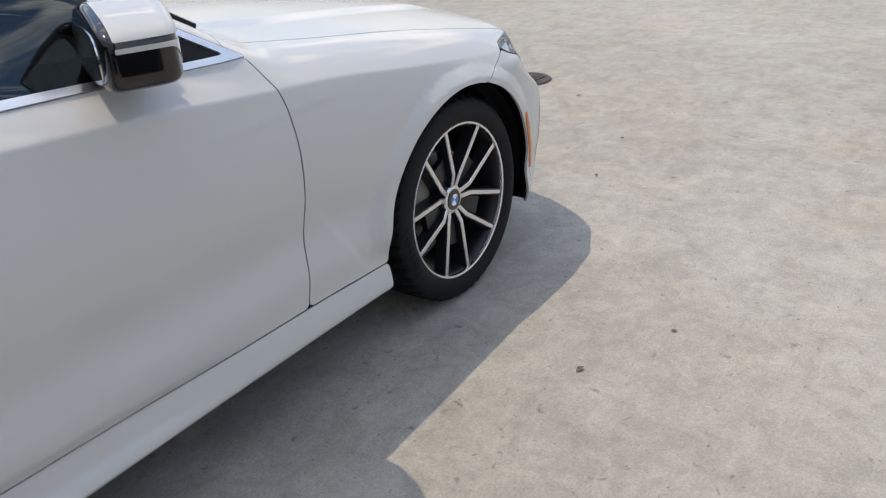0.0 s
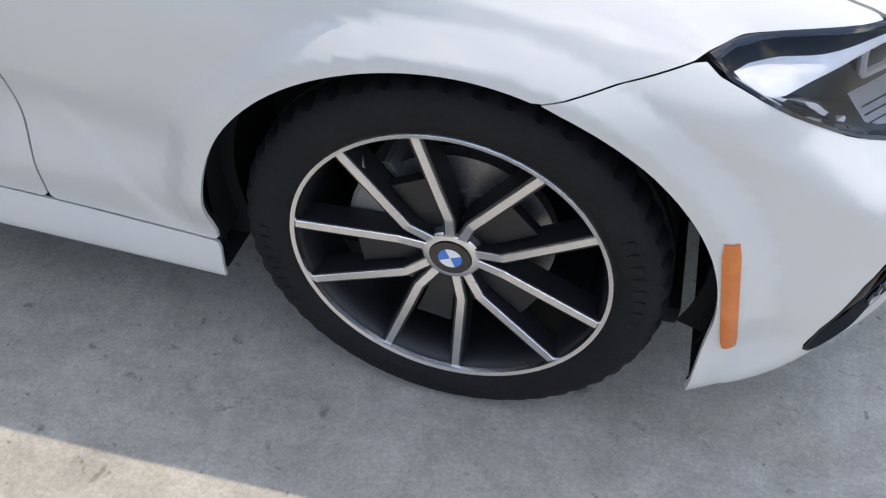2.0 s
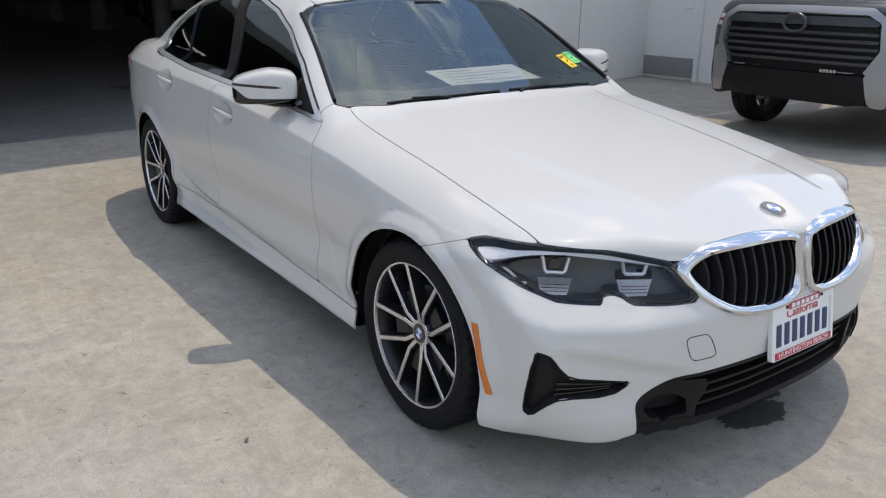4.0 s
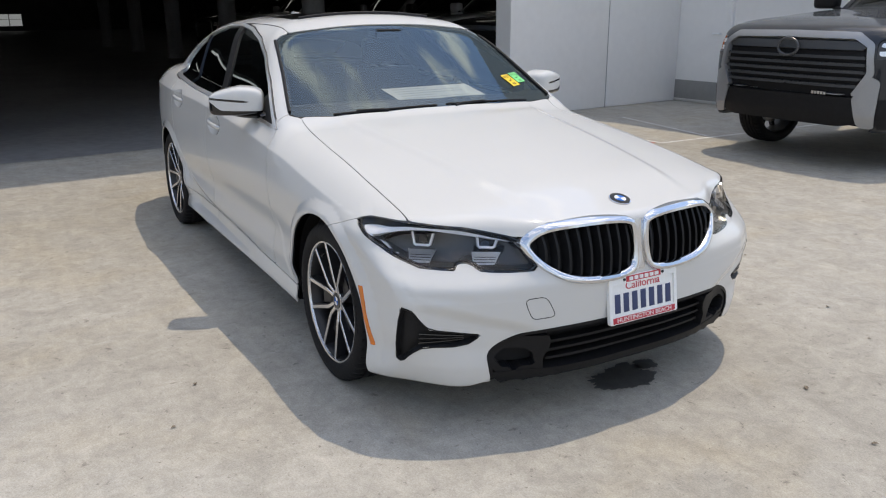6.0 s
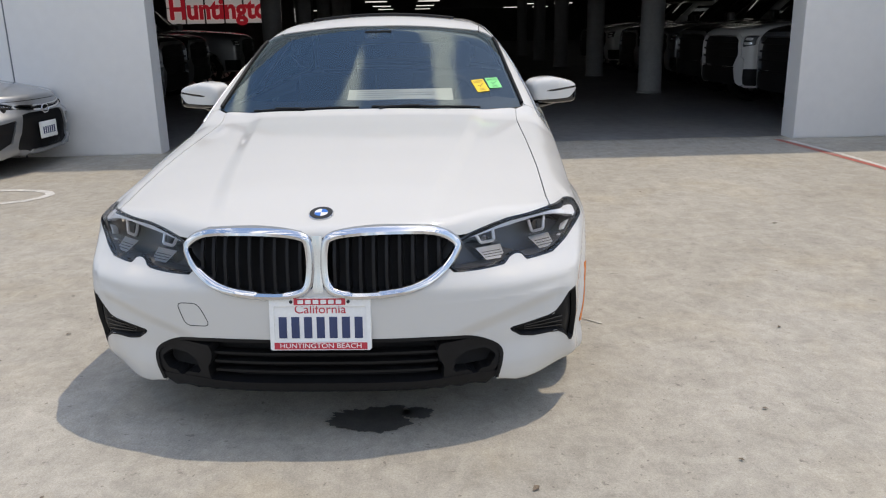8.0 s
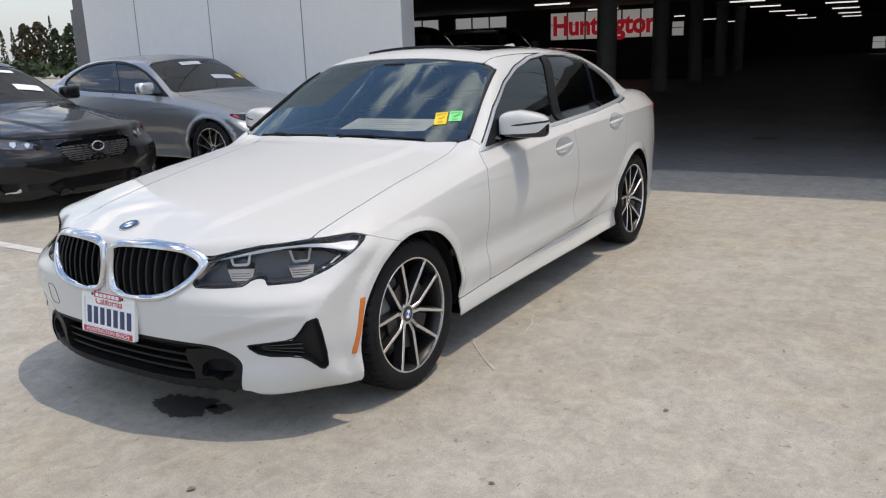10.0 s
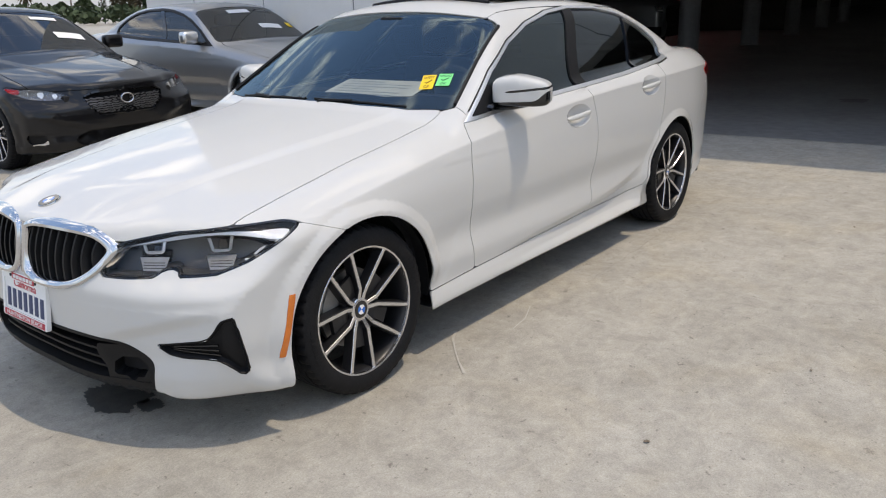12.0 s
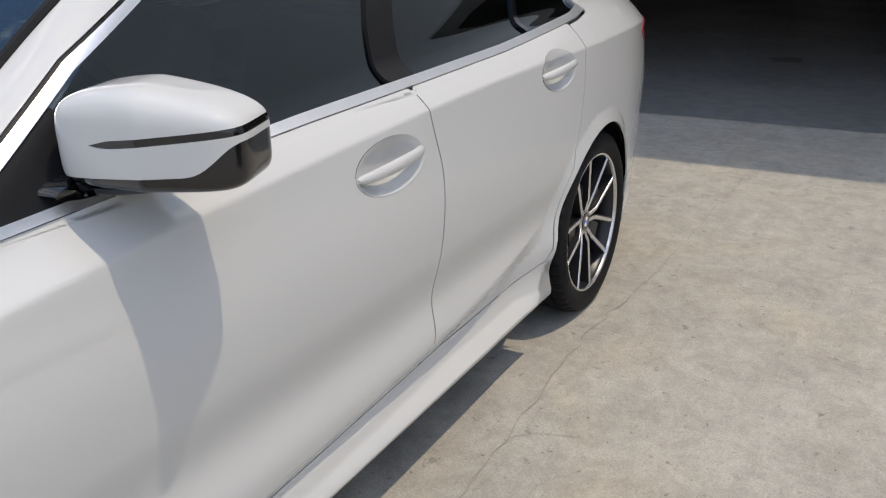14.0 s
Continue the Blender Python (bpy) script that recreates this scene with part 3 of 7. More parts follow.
sheet("front_bumper", SH.cut(f_bumper), M_WHITE, car, "LR", flange=0.008)


def belt_z(x):
    """The lower edge of the front door's window."""
    return 0.976 + (-1.4 - x) * 0.0512 + 0.006 * sstep(-1.35, -1.5, x)


def f_fender(x, y, z):
    return mn(0.75 - x, np.maximum(z - joint_z(x) - 0.001, -x - 0.1), y - 0.68, sd_hood(x, y, z) - G, sd_head(x, y, z) - G, arches(x, z), np.maximum(x - gap_front(z) - G, mn(sd_dlo(x, y, z) - 0.0205, z - 0.925)), z - sill_z(x) - G, x + 0.742, sd_ws(x, y, z) - 0.004)


def f_door1(x, y, z):
    return mn(gap_front(z) - G - x, x - gap_mid(z) - G, z - sill_z(x) - G, sd_dlo(x, y, z) - 0.0155, belt_z(x) - 0.014 - z, handle_hole(x, y, z))


def f_door2(x, y, z):
    return mn(gap_mid(z) - G - x, gap_back(x, z) - G, z - sill_z(x) - G, sd_dlo(x, y, z) - 0.0155, 1.04 - z, handle_hole(x, y, z))


def f_side(x, y, z):
    ditch = 0.545 - 0.02 * sstep(-2.0, -2.9, x)
    not_door = np.maximum.reduce([-(gap_back(x, z)) - G, sd_dlo(x, y, z) * 0 + (z - 1.0) * 5 - np.clip(-x - 1.7, 0, 1) * 0.2, x - 5])
    up = mn(z - 0.86, np.maximum(x - gap_front(z) - 9, z - np.where(x > -1.0, 0.925, np.where(x > -1.75, 0.96, 1.03))))
    region = np.maximum(-gap_back(x, z) - G, up)
    return mn(region, -0.745 - x, sd_dlo(x, y, z) - 0.0205, sd_ws(x, y, z) - 0.006, np.maximum(y - ditch, np.maximum(1.12 - z, -3.05 - x)), arches(x, z), np.maximum(rear_line(x, z) - G, z - 0.85), sd_lamp(x, y, z) - G, z - zbottom(x), sd_hood(x, y, z) - G)


def f_roof(x, y, z):
    ditch = 0.541 - 0.02 * sstep(-2.0, -2.9, x)
    return mn(z - 1.12, ditch - y, x + 3.05, sd_ws(x, y, z) - 0.006, poly_sd(SUNR, x, y, 0.01) - G)


def f_sill(x, y, z):
    return mn(sill_z(x) - G - z, x - WB - 0.2, -0.2 - x, arches(x, z), z - zbottom(x))


def f_rear(x, y, z):
    return mn(-rear_line(x, z) - G, 0.85 - z, arches(x, z), sd_lamp(x, y, z) - G, z - zbottom(x))


for s in "LR":
    sheet("front_fender", SH.cut(f_fender), M_WHITE, car, s, flange=0.006)
    d1 = sheet("front_door", SH.cut(f_door1), M_WHITE, car, s, flange=0.006)
    d2 = sheet("rear_door", SH.cut(f_door2), M_WHITE, car, s, flange=0.006)
    sheet("side_panel", SH.cut(f_side), M_WHITE, car, s, flange=0.006)
    sheet("sill", SH.cut(f_sill), M_WHITE, car, s, flange=0.006)
    sheet("tail_lamp", SH.cut(lambda x, y, z: -sd_lamp(x, y, z) - G), M_RED, car, s, off=0.004, label="red tail lamp")
    # window surround, panes and pillars
    sheet("window_trim", SH.cut(lambda x, y, z: mn(0.0148 - sd_dlo(x, y, z), sd_dlo(x, y, z) - 0.001)), M_SATIN, car, s, off=0.004, flange=0.012, label="satin chrome window surround")
    sheet("trim_seal", SH.cut(lambda x, y, z: mn(0.022 - sd_dlo(x, y, z), sd_dlo(x, y, z) - 0.0135, z - 0.965 - (-0.745 - x) * 0.045)), M_DARK, car, s, off=-0.004, flange=0.0)
    sheet("pillar_trim", SH.cut(lambda x, y, z: mn(-sd_dlo(x, y, z), 0.050 - np.abs(x - gap_mid(z) + 0.004))), M_DARK, car, s, off=0.002, flange=0.012, label="black centre pillar cover")
    sheet("quarter_bar", SH.cut(lambda x, y, z: mn(-sd_dlo(x, y, z), 0.012 - np.abs(x + 2.542 + (z - 1.2) * 0.758))), M_GLOSSBLK, car, s, off=0.002, flange=0.012)
    sheet("front_window", SH.cut(lambda x, y, z: mn(-sd_dlo(x, y, z) + 0.004, x - gap_mid(z) - 0.02)), M_SIDEGLASS, d1, s, off=-0.006, flange=0.0, shadow=False)
    sheet("rear_window", SH.cut(lambda x, y, z: mn(-sd_dlo(x, y, z) + 0.004, gap_mid(z) - 0.03 - x, x + 2.542 + (z - 1.2) * 0.758)), M_TINT, d2, s, off=-0.006, flange=0.0)
    sheet("quarter_window", SH.cut(lambda x, y, z: mn(-sd_dlo(x, y, z) + 0.004, -(x + 2.542 + (z - 1.2) * 0.758))), M_TINT, car, s, off=-0.006, flange=0.0)
sheet("roof", SH.cut(f_roof), M_WHITE, car, "LR", flange=0.006)
sheet("rear_bumper", SH.cut(f_rear), M_WHITE, car, "LR", flange=0.006)
sheet("sunroof", SH.cut(lambda x, y, z: mn(-poly_sd(SUNR, x, y, 0.01) - G, z - 1.2)), M_GLOSSBLK, car, "LR", off=-0.002, label="black glass sunroof")
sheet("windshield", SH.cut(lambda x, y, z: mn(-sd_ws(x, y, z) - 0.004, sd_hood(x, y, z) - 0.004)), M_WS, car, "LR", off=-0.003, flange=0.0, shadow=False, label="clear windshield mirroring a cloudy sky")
sheet("windshield_border", SH.cut(lambda x, y, z: mn(-sd_ws(x, y, z) - 0.001, sd_ws(x, y, z) + np.where(x > -0.78, 0.095, 0.022), sd_hood(x, y, z) - 0.004)), M_DARK, car, "LR", off=-0.006, flange=0.012)
sheet("rear_screen", SH.cut(lambda x, y, z: mn(-3.052 - x, z - 1.12, 0.535 - y)), M_TINT, car, "LR", off=-0.002, flange=0.0)


def f_liner(x, y, z):
    return mn(handle_hole(x, y, z), sd_head(x, y, z) + 0.012, sd_kid(x, y, z) + 0.01, sd_intake(x, y, z) + 0.01, sd_fog(x, y, z) + 0.01, arches(x, z) - 0.004, np.maximum(np.where(x > -0.68, 1.0, -1.0) * 1.0, mn(sd_dlo(x, y, z) - 0.004, 1.02 - z)), sd_ws(x, y, z) - 0.002)


def f_liner_top(x, y, z):
    return mn(z - 0.9, sd_dlo(x, y, z) - 0.004, sd_ws(x, y, z) - 0.002, -0.60 - x, x + 3.0)


for s in "LR":
    sheet("cowl_corner", SH.cut(lambda x, y, z: mn(-0.60 - x, x + 0.86, y - 0.655, z - 0.88, sd_dlo(x, y, z) - 0.008, sd_ws(x, y, z) - 0.002)), M_WHITE, car, s, off=-0.006, flange=0.0)
sheet("inner_shell", SH.cut(f_liner), M_INNER, car, "LR", off=-0.016, flange=0.0)
sheet("roof_lining", SH.cut(f_liner_top), M_LINER, car, "LR", off=-0.024, flange=0.0)

# wheel housings: open bowls behind the arches
for cx in (0.0, WB):
    for sg in (1, -1):
        bm = bmesh.new()
        n = 40
        rings = []
        for (r, d) in ((0.385, 0.872), (0.40, 0.85), (0.40, 0.60), (0.02, 0.58)):
            rings.append([bm.verts.new((cx + r * math.cos(a), sg * d, 0.345 + (r - 0.035 if r > 0.1 else r) * math.sin(a))) for a in np.linspace(radians(-14), radians(194), n)])
        for p, q in zip(rings, rings[1:]):
            for i in range(n - 1):
                bm.faces.new((p[i], p[i + 1], q[i + 1], q[i]))
        bmesh.ops.recalc_face_normals(bm, faces=bm.faces)
        part("wheel_housing", bm, M_INNER, car)
for cx in (0.0, WB):
    for sg in (1, -1):
        bm = bmesh.new()
        aa = np.linspace(radians(-20), radians(200), 40)
        lo_, hi_ = [[bm.verts.new((cx + r * math.cos(a), sg * 0.80, 0.345 + (r - 0.03) * math.sin(a))) for a in aa] for r in (0.375, 0.45)]
        for i in range(39):
            bm.faces.new((lo_[i], lo_[i + 1], hi_[i + 1], hi_[i]))
        part("arch_liner", bm, M_INNER, car)
# underbody and the space behind the grilles
part("underbody", boxbm(-3.6, 0.36, -0.78, 0.78, 0.19, 0.23, bevel=0.01), M_INNER, car)
part("engine_bay", boxbm(0.34, 0.62, -0.56, 0.56, 0.21, 0.66, bevel=0.02), M_INNER, car)


def on_front(y, z, out=0.0):
    """The place on the front of the form at (y, z)."""
    lo, hi = 0.2, 1.1
    for _ in range(26):
        m = (lo + hi) / 2
        if car_form(np.array([m]), np.array([abs(y)]), np.array([z]))[0] < 0:
            lo = m
        else:
            hi = m
    return lo + out


def front_field(y, z):
    """on_front for whole arrays."""
    y, z = np.abs(np.asarray(y, float)), np.asarray(z, float)
    lo, hi = np.full(y.shape, 0.2), np.full(y.shape, 1.1)
    for _ in range(22):
        m = (lo + hi) / 2
        inside = car_form(m, y, z) < 0
        lo, hi = np.where(inside, m, lo), np.where(inside, hi, m)
    return lo


def corner_field(sv, z, out=0.0):
    """on_corner for whole arrays."""
    sv, z = np.asarray(sv, float), np.asarray(z, float)
    lo, hi = np.full(sv.shape, 0.2), np.full(sv.shape, 1.2)
    for _ in range(22):
        m = (lo + hi) / 2
        inside = car_form(m - sv, m, z) < 0
        lo, hi = np.where(inside, m, lo), np.where(inside, hi, m)
    return np.stack([lo - sv + out * 0.7, lo + out * 0.7, z], -1)


def on_side(x, z, out=0.0):
    lo, hi = 0.2, 1.2
    for _ in range(26):
        m = (lo + hi) / 2
        if car_form(np.array([x]), np.array([m]), np.array([z]))[0] < 0:
            lo = m
        else:
            hi = m
    return lo + out


def on_corner(sv, z, out=0.0):
    """The place on the front corner where y - x = sv."""
    lo, hi = 0.2, 1.2
    for _ in range(26):
        m = (lo + hi) / 2
        if car_form(np.array([m - sv]), np.array([m]), np.array([z]))[0] < 0:
            lo = m
        else:
            hi = m
    return Vector((lo - sv + out * 0.7, lo + out * 0.7, z))


def on_top(x, y, out=0.0):
    lo, hi = 0.4, 1.7
    for _ in range(26):
        m = (lo + hi) / 2
        if car_form(np.array([x]), np.array([abs(y)]), np.array([m]))[0] < 0:
            lo = m
        else:
            hi = m
    return lo + out


# ---- wheels ----
def tyre_bm(R=0.332, w=0.226, rim=0.250):
    bm = bmesh.new()
    h = w / 2
    prof = [(rim - 0.004, -h + 0.020), (rim + 0.008, -h + 0.008), (rim + 0.030, -h + 0.000), (rim + 0.045, -h + 0.002), (R - 0.022, -h + 0.004), (R - 0.008, -h + 0.013), (R - 0.0015, -h + 0.028)]
    for g in (-0.055, -0.018, 0.018, 0.055):
        prof += [(R, g - 0.005), (R - 0.007, g - 0.004), (R - 0.007, g + 0.004), (R, g + 0.005)]
    prof += [(r, -a) for r, a in prof[6::-1]]
    rings = lathe(bm, prof, 150)
    # cross grooves over the shoulders
    n = len(prof)
    for k in (5, 6, 7, n - 8, n - 7, n - 6):
        for i in range(0, 150, 3):
            v = rings[k][i]
            q = 1 - (0.005 if k in (5, n - 6) else 0.009) / math.hypot(v.co.x, v.co.z)
            v.co.x, v.co.z = v.co.x * q, v.co.z * q
    bmesh.ops.recalc_face_normals(bm, faces=bm.faces)
    return bm


def spoke_paths(k):
    """Two bars that leave the hub together and part towards the rim."""
    a0 = math.radians(90 + 72 * k)
    out = []
    for sg in (1, -1):
        pts = [(0.034, sg * 0.014), (0.078, sg * 0.036)]
        a = sg * math.radians(14.6)
        pts += [(0.247 * math.cos(a), 0.247 * math.sin(a))]
        out.append([(u * math.cos(a0) - v * math.sin(a0), u * math.sin(a0) + v * math.cos(a0)) for u, v in pts])
    return out


def dish(r):
    return np.interp(r, (0.0, 0.040, 0.088, 0.25), (-0.026, -0.024, -0.012, 0.004))


def bar(bm, path, w0, w1, top, depth):
    """A flat bar along a path in the wheel's plane (axis y), its face following the dish."""
    n = len(path)
    ring = []
    for i, (u, v) in enumerate(path):
        a, b = path[max(i - 1, 0)], path[min(i + 1, n - 1)]
        d = Vector((b[0] - a[0], b[1] - a[1])).normalized()
        nr = Vector((-d.y, d.x))
        w = (w0 + (w1 - w0) * i / (n - 1)) / 2
        r = math.hypot(u, v)
        yo = float(dish(np.array(r))) + top
        ring.append([bm.verts.new((u + nr.x * w * k, yo - dd, v + nr.y * w * k)) for k, dd in ((1, 0), (-1, 0), (-1.25, depth), (1.25, depth))])
    for p, q in zip(ring, ring[1:]):
        for i in range(4):
            j = (i + 1) % 4
            bm.faces.new((p[i], p[j], q[j], q[i]))
    bm.faces.new(ring[0][::-1])
    bm.faces.new(ring[-1])


def fine(path, k=5):
    out = []
    for a, b in zip(path, path[1:]):
        out += [(a[0] + (b[0] - a[0]) * i / k, a[1] + (b[1] - a[1]) * i / k) for i in range(k)]
    return out + [path[-1]]


def roundel(bm_ring, bm_b, bm_w, rad, fn):
    """A dark ring with four quarters inside."""
    n = 32
    for bm, r0, r1, q, lift in ((bm_ring, 0.60, 1.0, None, 0.0), (bm_b, 0.0, 0.58, (0, 2), 0.0006), (bm_w, 0.0, 0.58, (1, 3), 0.0006)):
        for i in range(n):
            if q is not None and (i * 4 // n) not in q:
                continue
            a, b = 2 * math.pi * i / n, 2 * math.pi * (i + 1) / n
            p = [fn(rad * r1 * math.cos(a), rad * r1 * math.sin(a), lift), fn(rad * r1 * math.cos(b), rad * r1 * math.sin(b), lift)]
            if r0:
                p += [fn(rad * r0 * math.cos(b), rad * r0 * math.sin(b), lift), fn(rad * r0 * math.cos(a), rad * r0 * math.sin(a), lift)]
            else:
                p += [fn(0, 0, lift)]
            bm.faces.new([bm.verts.new(v) for v in p])


def build_wheel(parent_car, m, first):
    """A wheel whose outer face looks along +y."""
    if first is not None:
        root = first.copy()
        scene.collection.objects.link(root)
        root.matrix_basis = m
        for c in first.children:
            k = c.copy()
            scene.collection.objects.link(k)
            k.parent = root
        return root
    rim = bmesh.new()
    lathe(rim, [(0.250, -0.09), (0.240, -0.085), (0.234, 0.02), (0.239, 0.083), (0.249, 0.094), (0.2525, 0.0955)], 96)
    root = part("wheel", rim, M_WHEELDK, parent_car, "dark grey and machined alloy wheel")
    root.matrix_basis = m
    part("tyre", tyre_bm(), M_RUBBER, root, "black rubber tyre")
    # raised lettering on the sidewall, as plain blocks
    for a0 in (60, 240):
        for k in range(8):
            bl = boxbm(-0.0065, 0.0065, 0.1115, 0.1136, -0.009, 0.009, bevel=0.001)
            bmesh.ops.translate(bl, verts=bl.verts, vec=(0, 0, 0.289))
            bmesh.ops.rotate(bl, verts=bl.verts, cent=(0, 0, 0), matrix=Matrix.Rotation(radians(a0 + 4.6 * k), 3, "Y"))
            part("raised_block", bl, M_RUBBER, root)
    lip = bmesh.new()
    lathe(lip, [(0.2525, 0.0955), (0.2545, 0.0995), (0.2520, 0.1025), (0.2455, 0.1005), (0.2435, 0.092)], 96)
    part("rim_lip", lip, M_ALLOY, root, "bright machined rim edge")
    for k in range(5):
        bm = bmesh.new()
        fb = bmesh.new()
        for path in spoke_paths(k):
            bar(bm, fine(path), 0.020, 0.021, 0.0905, 0.042)
            bar(fb, fine(path), 0.0135, 0.0120, 0.0925, 0.003)
        # web that joins the two bars near the hub
        a0 = math.radians(90 + 72 * k)
        web = [(0.045 * math.cos(a0), 0.045 * math.sin(a0)), (0.150 * math.cos(a0), 0.150 * math.sin(a0))]
        bar(bm, fine(web), 0.030, 0.060, 0.074, 0.02)
        part("spoke", bm, M_WHEELDK, root, smooth=False)
        part("spoke_face", fb, M_ALLOY, root, "bright machined spoke face", smooth=False)
    hub = bmesh.new()
    lathe(hub, [(0.054, 0.020), (0.053, 0.056), (0.046, 0.064), (0.036, 0.068), (0.034, 0.070), (0.0, 0.0705)], 40)
    part("hub", hub, M_WHEELDK, root)
    hf = bmesh.new()
    lathe(hf, [(0.0480, 0.0655), (0.0420, 0.0700), (0.0345, 0.0700)], 40)
    part("hub_face", hf, M_ALLOY, root)
    br, bb, bw = bmesh.new(), bmesh.new(), bmesh.new()
    roundel(br, bb, bw, 0.0330, lambda u, v, d: (u, 0.0722 + d, v))
    part("cap_ring", br, M_GLOSSBLK, root)
    part("cap_blue", bb, M_BLUE, root)
    part("cap_white", bw, M_PLAINWHITE, root)
    for k in range(5):
        a = math.radians(54 + 72 * k)
        bo = bmesh.new()
        lathe(bo, [(0.011, 0.02), (0.011, 0.040), (0.008, 0.044), (0.0, 0.044)], 6)
        bmesh.ops.translate(bo, vec=(0.0555 * math.cos(a), 0, 0.0555 * math.sin(a)), verts=bo.verts)
        part("lug_bolt", bo, M_BRAKE, root)
    disc = bmesh.new()
    lathe(disc, [(0.155, -0.012), (0.155, 0.012), (0.095, 0.012), (0.093, 0.020), (0.0, 0.020)], 64)
    part("brake_disc", disc, M_BRAKE, root)
    cal = bmesh.new()
    pts = [(0.095 * math.cos(a), 0.095 * math.sin(a)) for a in np.linspace(radians(20), radians(78), 7)] + [(0.178 * math.cos(a), 0.178 * math.sin(a)) for a in np.linspace(radians(78), radians(20), 9)]
    prism(cal, pts, -0.05, 0.038, lambda u, v, d: (u, d, v))
    bmesh.ops.bevel(cal, geom=cal.edges[:], offset=0.006, segments=2, affect="EDGES")
    part("brake_caliper", cal, M_CALIPER, root, "grey brake caliper")
    va = bmesh.new()
    tube(va, [(0.05, 0.06, 0.214), (0.046, 0.083, 0.198)], 0.004, 8)
    part("valve", va, M_SATIN, root)
    return root


def wheel_pose(cx, sg, spin):
    base = Matrix.Translation((cx, sg * 0.790, 0.3235))
    turn = Matrix.Rotation(radians(0 if sg > 0 else 180), 4, "Z")
    camber = Matrix.Rotation(radians(1.0), 4, "X")
    return base @ turn @ camber @ Matrix.Rotation(radians(spin), 4, "Y") @ Matrix.Diagonal((0.978, 0.95, 0.978, 1))


WHEEL = build_wheel(car, wheel_pose(0, -1, 26), None)
build_wheel(car, wheel_pose(0, 1, 27), WHEEL)
build_wheel(car, wheel_pose(WB, -1, 30), WHEEL)
build_wheel(car, wheel_pose(WB, 1, 24), WHEEL)


# ---- details of the white sedan ----
def trim_outline(pts, inset):
    """The outline moved inwards (inset above 0) or outwards."""
    p = np.asarray(pts, float)
    area = 0.5 * np.sum(p[:, 0] * np.roll(p[:, 1], -1) - np.roll(p[:, 0], -1) * p[:, 1])
    s = 1 if area > 0 else -1
    q = []
    for i in range(len(p)):
        a, b, d = p[i - 1], p[i], p[(i + 1) % len(p)]
        e1, e2 = (b - a) / np.linalg.norm(b - a), (d - b) / np.linalg.norm(d - b)
        n1, n2 = s * np.array((-e1[1], e1[0])), s * np.array((-e2[1], e2[0]))
        q.append(b + (n1 + n2) * inset / max(0.5, 1 + n1 @ n2))
    return np.array(q)


def smooth_outline(pts, it=3):
    """Rounds an outline by cutting its corners."""
    p = np.asarray(pts, float)
    for _ in range(it):
        n = np.roll(p, -1, 0)
        p = np.stack([p * 0.75 + n * 0.25, p * 0.25 + n * 0.75], 1).reshape(-1, 2)
    return p


KY, KZ = np.linspace(0, 0.48, 49), np.linspace(0.49, 0.752, 27)
KX = front_field(*np.meshgrid(KY, KZ, indexing="ij"))


def kid_x(y, z):
    y = abs(y)
    i, j = (y - KY[0]) / (KY[1] - KY[0]), (z - KZ[0]) / (KZ[1] - KZ[0])
    a, b = min(int(i), len(KY) - 2), min(max(int(j), 0), len(KZ) - 2)
    u, v = i - a, j - b
    return float(KX[a, b] * (1 - u) * (1 - v) + KX[a + 1, b] * u * (1 - v) + KX[a, b + 1] * (1 - u) * v + KX[a + 1, b + 1] * u * v) + 0.004


def grille(sg):
    """One kidney: bright surround, upright slats, dark back."""
    outer = smooth_outline(KID)
    root_bm = bmesh.new()
    prof = [(-0.004, -0.085), (-0.004, 0.000), (0.002, 0.009), (0.011, 0.011), (0.020, 0.007), (0.025, -0.004), (0.025, -0.04)]
    rings = []
    for inset, out in prof:
        o = trim_outline(outer, inset)
        rings.append([root_bm.verts.new((kid_x(y, z) + out, sg * y, z)) for y, z in o])
    for p, q in zip(rings, rings[1:]):
        n = len(p)
        for i in range(n):
            j = (i + 1) % n
            root_bm.faces.new((p[i], p[j], q[j], q[i]))
    bmesh.ops.recalc_face_normals(root_bm, faces=root_bm.faces)
    root = part("kidney_grille", root_bm, M_CHROME, car, "chrome kidney grille with black upright slats")
    for i in range(9):
        y = 0.054 + i * 0.0412
        inner = trim_outline(outer, 0.026)
        lo, hi = 9, -9
        for k in range(len(inner)):
            a, b = inner[k - 1], inner[k]
            if (a[0] - y) * (b[0] - y) <= 0 and a[0] != b[0]:
                z = a[1] + (y - a[0]) / (b[0] - a[0]) * (b[1] - a[1])
                lo, hi = min(lo, z), max(hi, z)
        if hi <= lo:
            continue
        bm = bmesh.new()
        m = 7
        ring = []
        for k in range(m):
            z = lo + (hi - lo) * k / (m - 1)
            x = kid_x(y, z) - 0.012 + 0.014 * math.sin(math.pi * k / (m - 1))
            ring.append([bm.verts.new((x - d, sg * (y + w), z)) for d, w in ((0, -0.004), (0, 0.006), (0.035, 0.011), (0.035, 0.004))])
        for p, q in zip(ring, ring[1:]):
            for k in range(4):
                j = (k + 1) % 4
                bm.faces.new((p[k], p[j], q[j], q[k]))
        bmesh.ops.recalc_face_normals(bm, faces=bm.faces)
        part("slat", bm, M_DARK, root)
    bm = bmesh.new()
    inner = trim_outline(outer, 0.02)
    bm.faces.new([bm.verts.new((kid_x(y, z) - 0.045, sg * y, z)) for y, z in inner])
    part("grille_back", bm, M_INNER, root)


for sg in (1, -1):
    grille(sg)
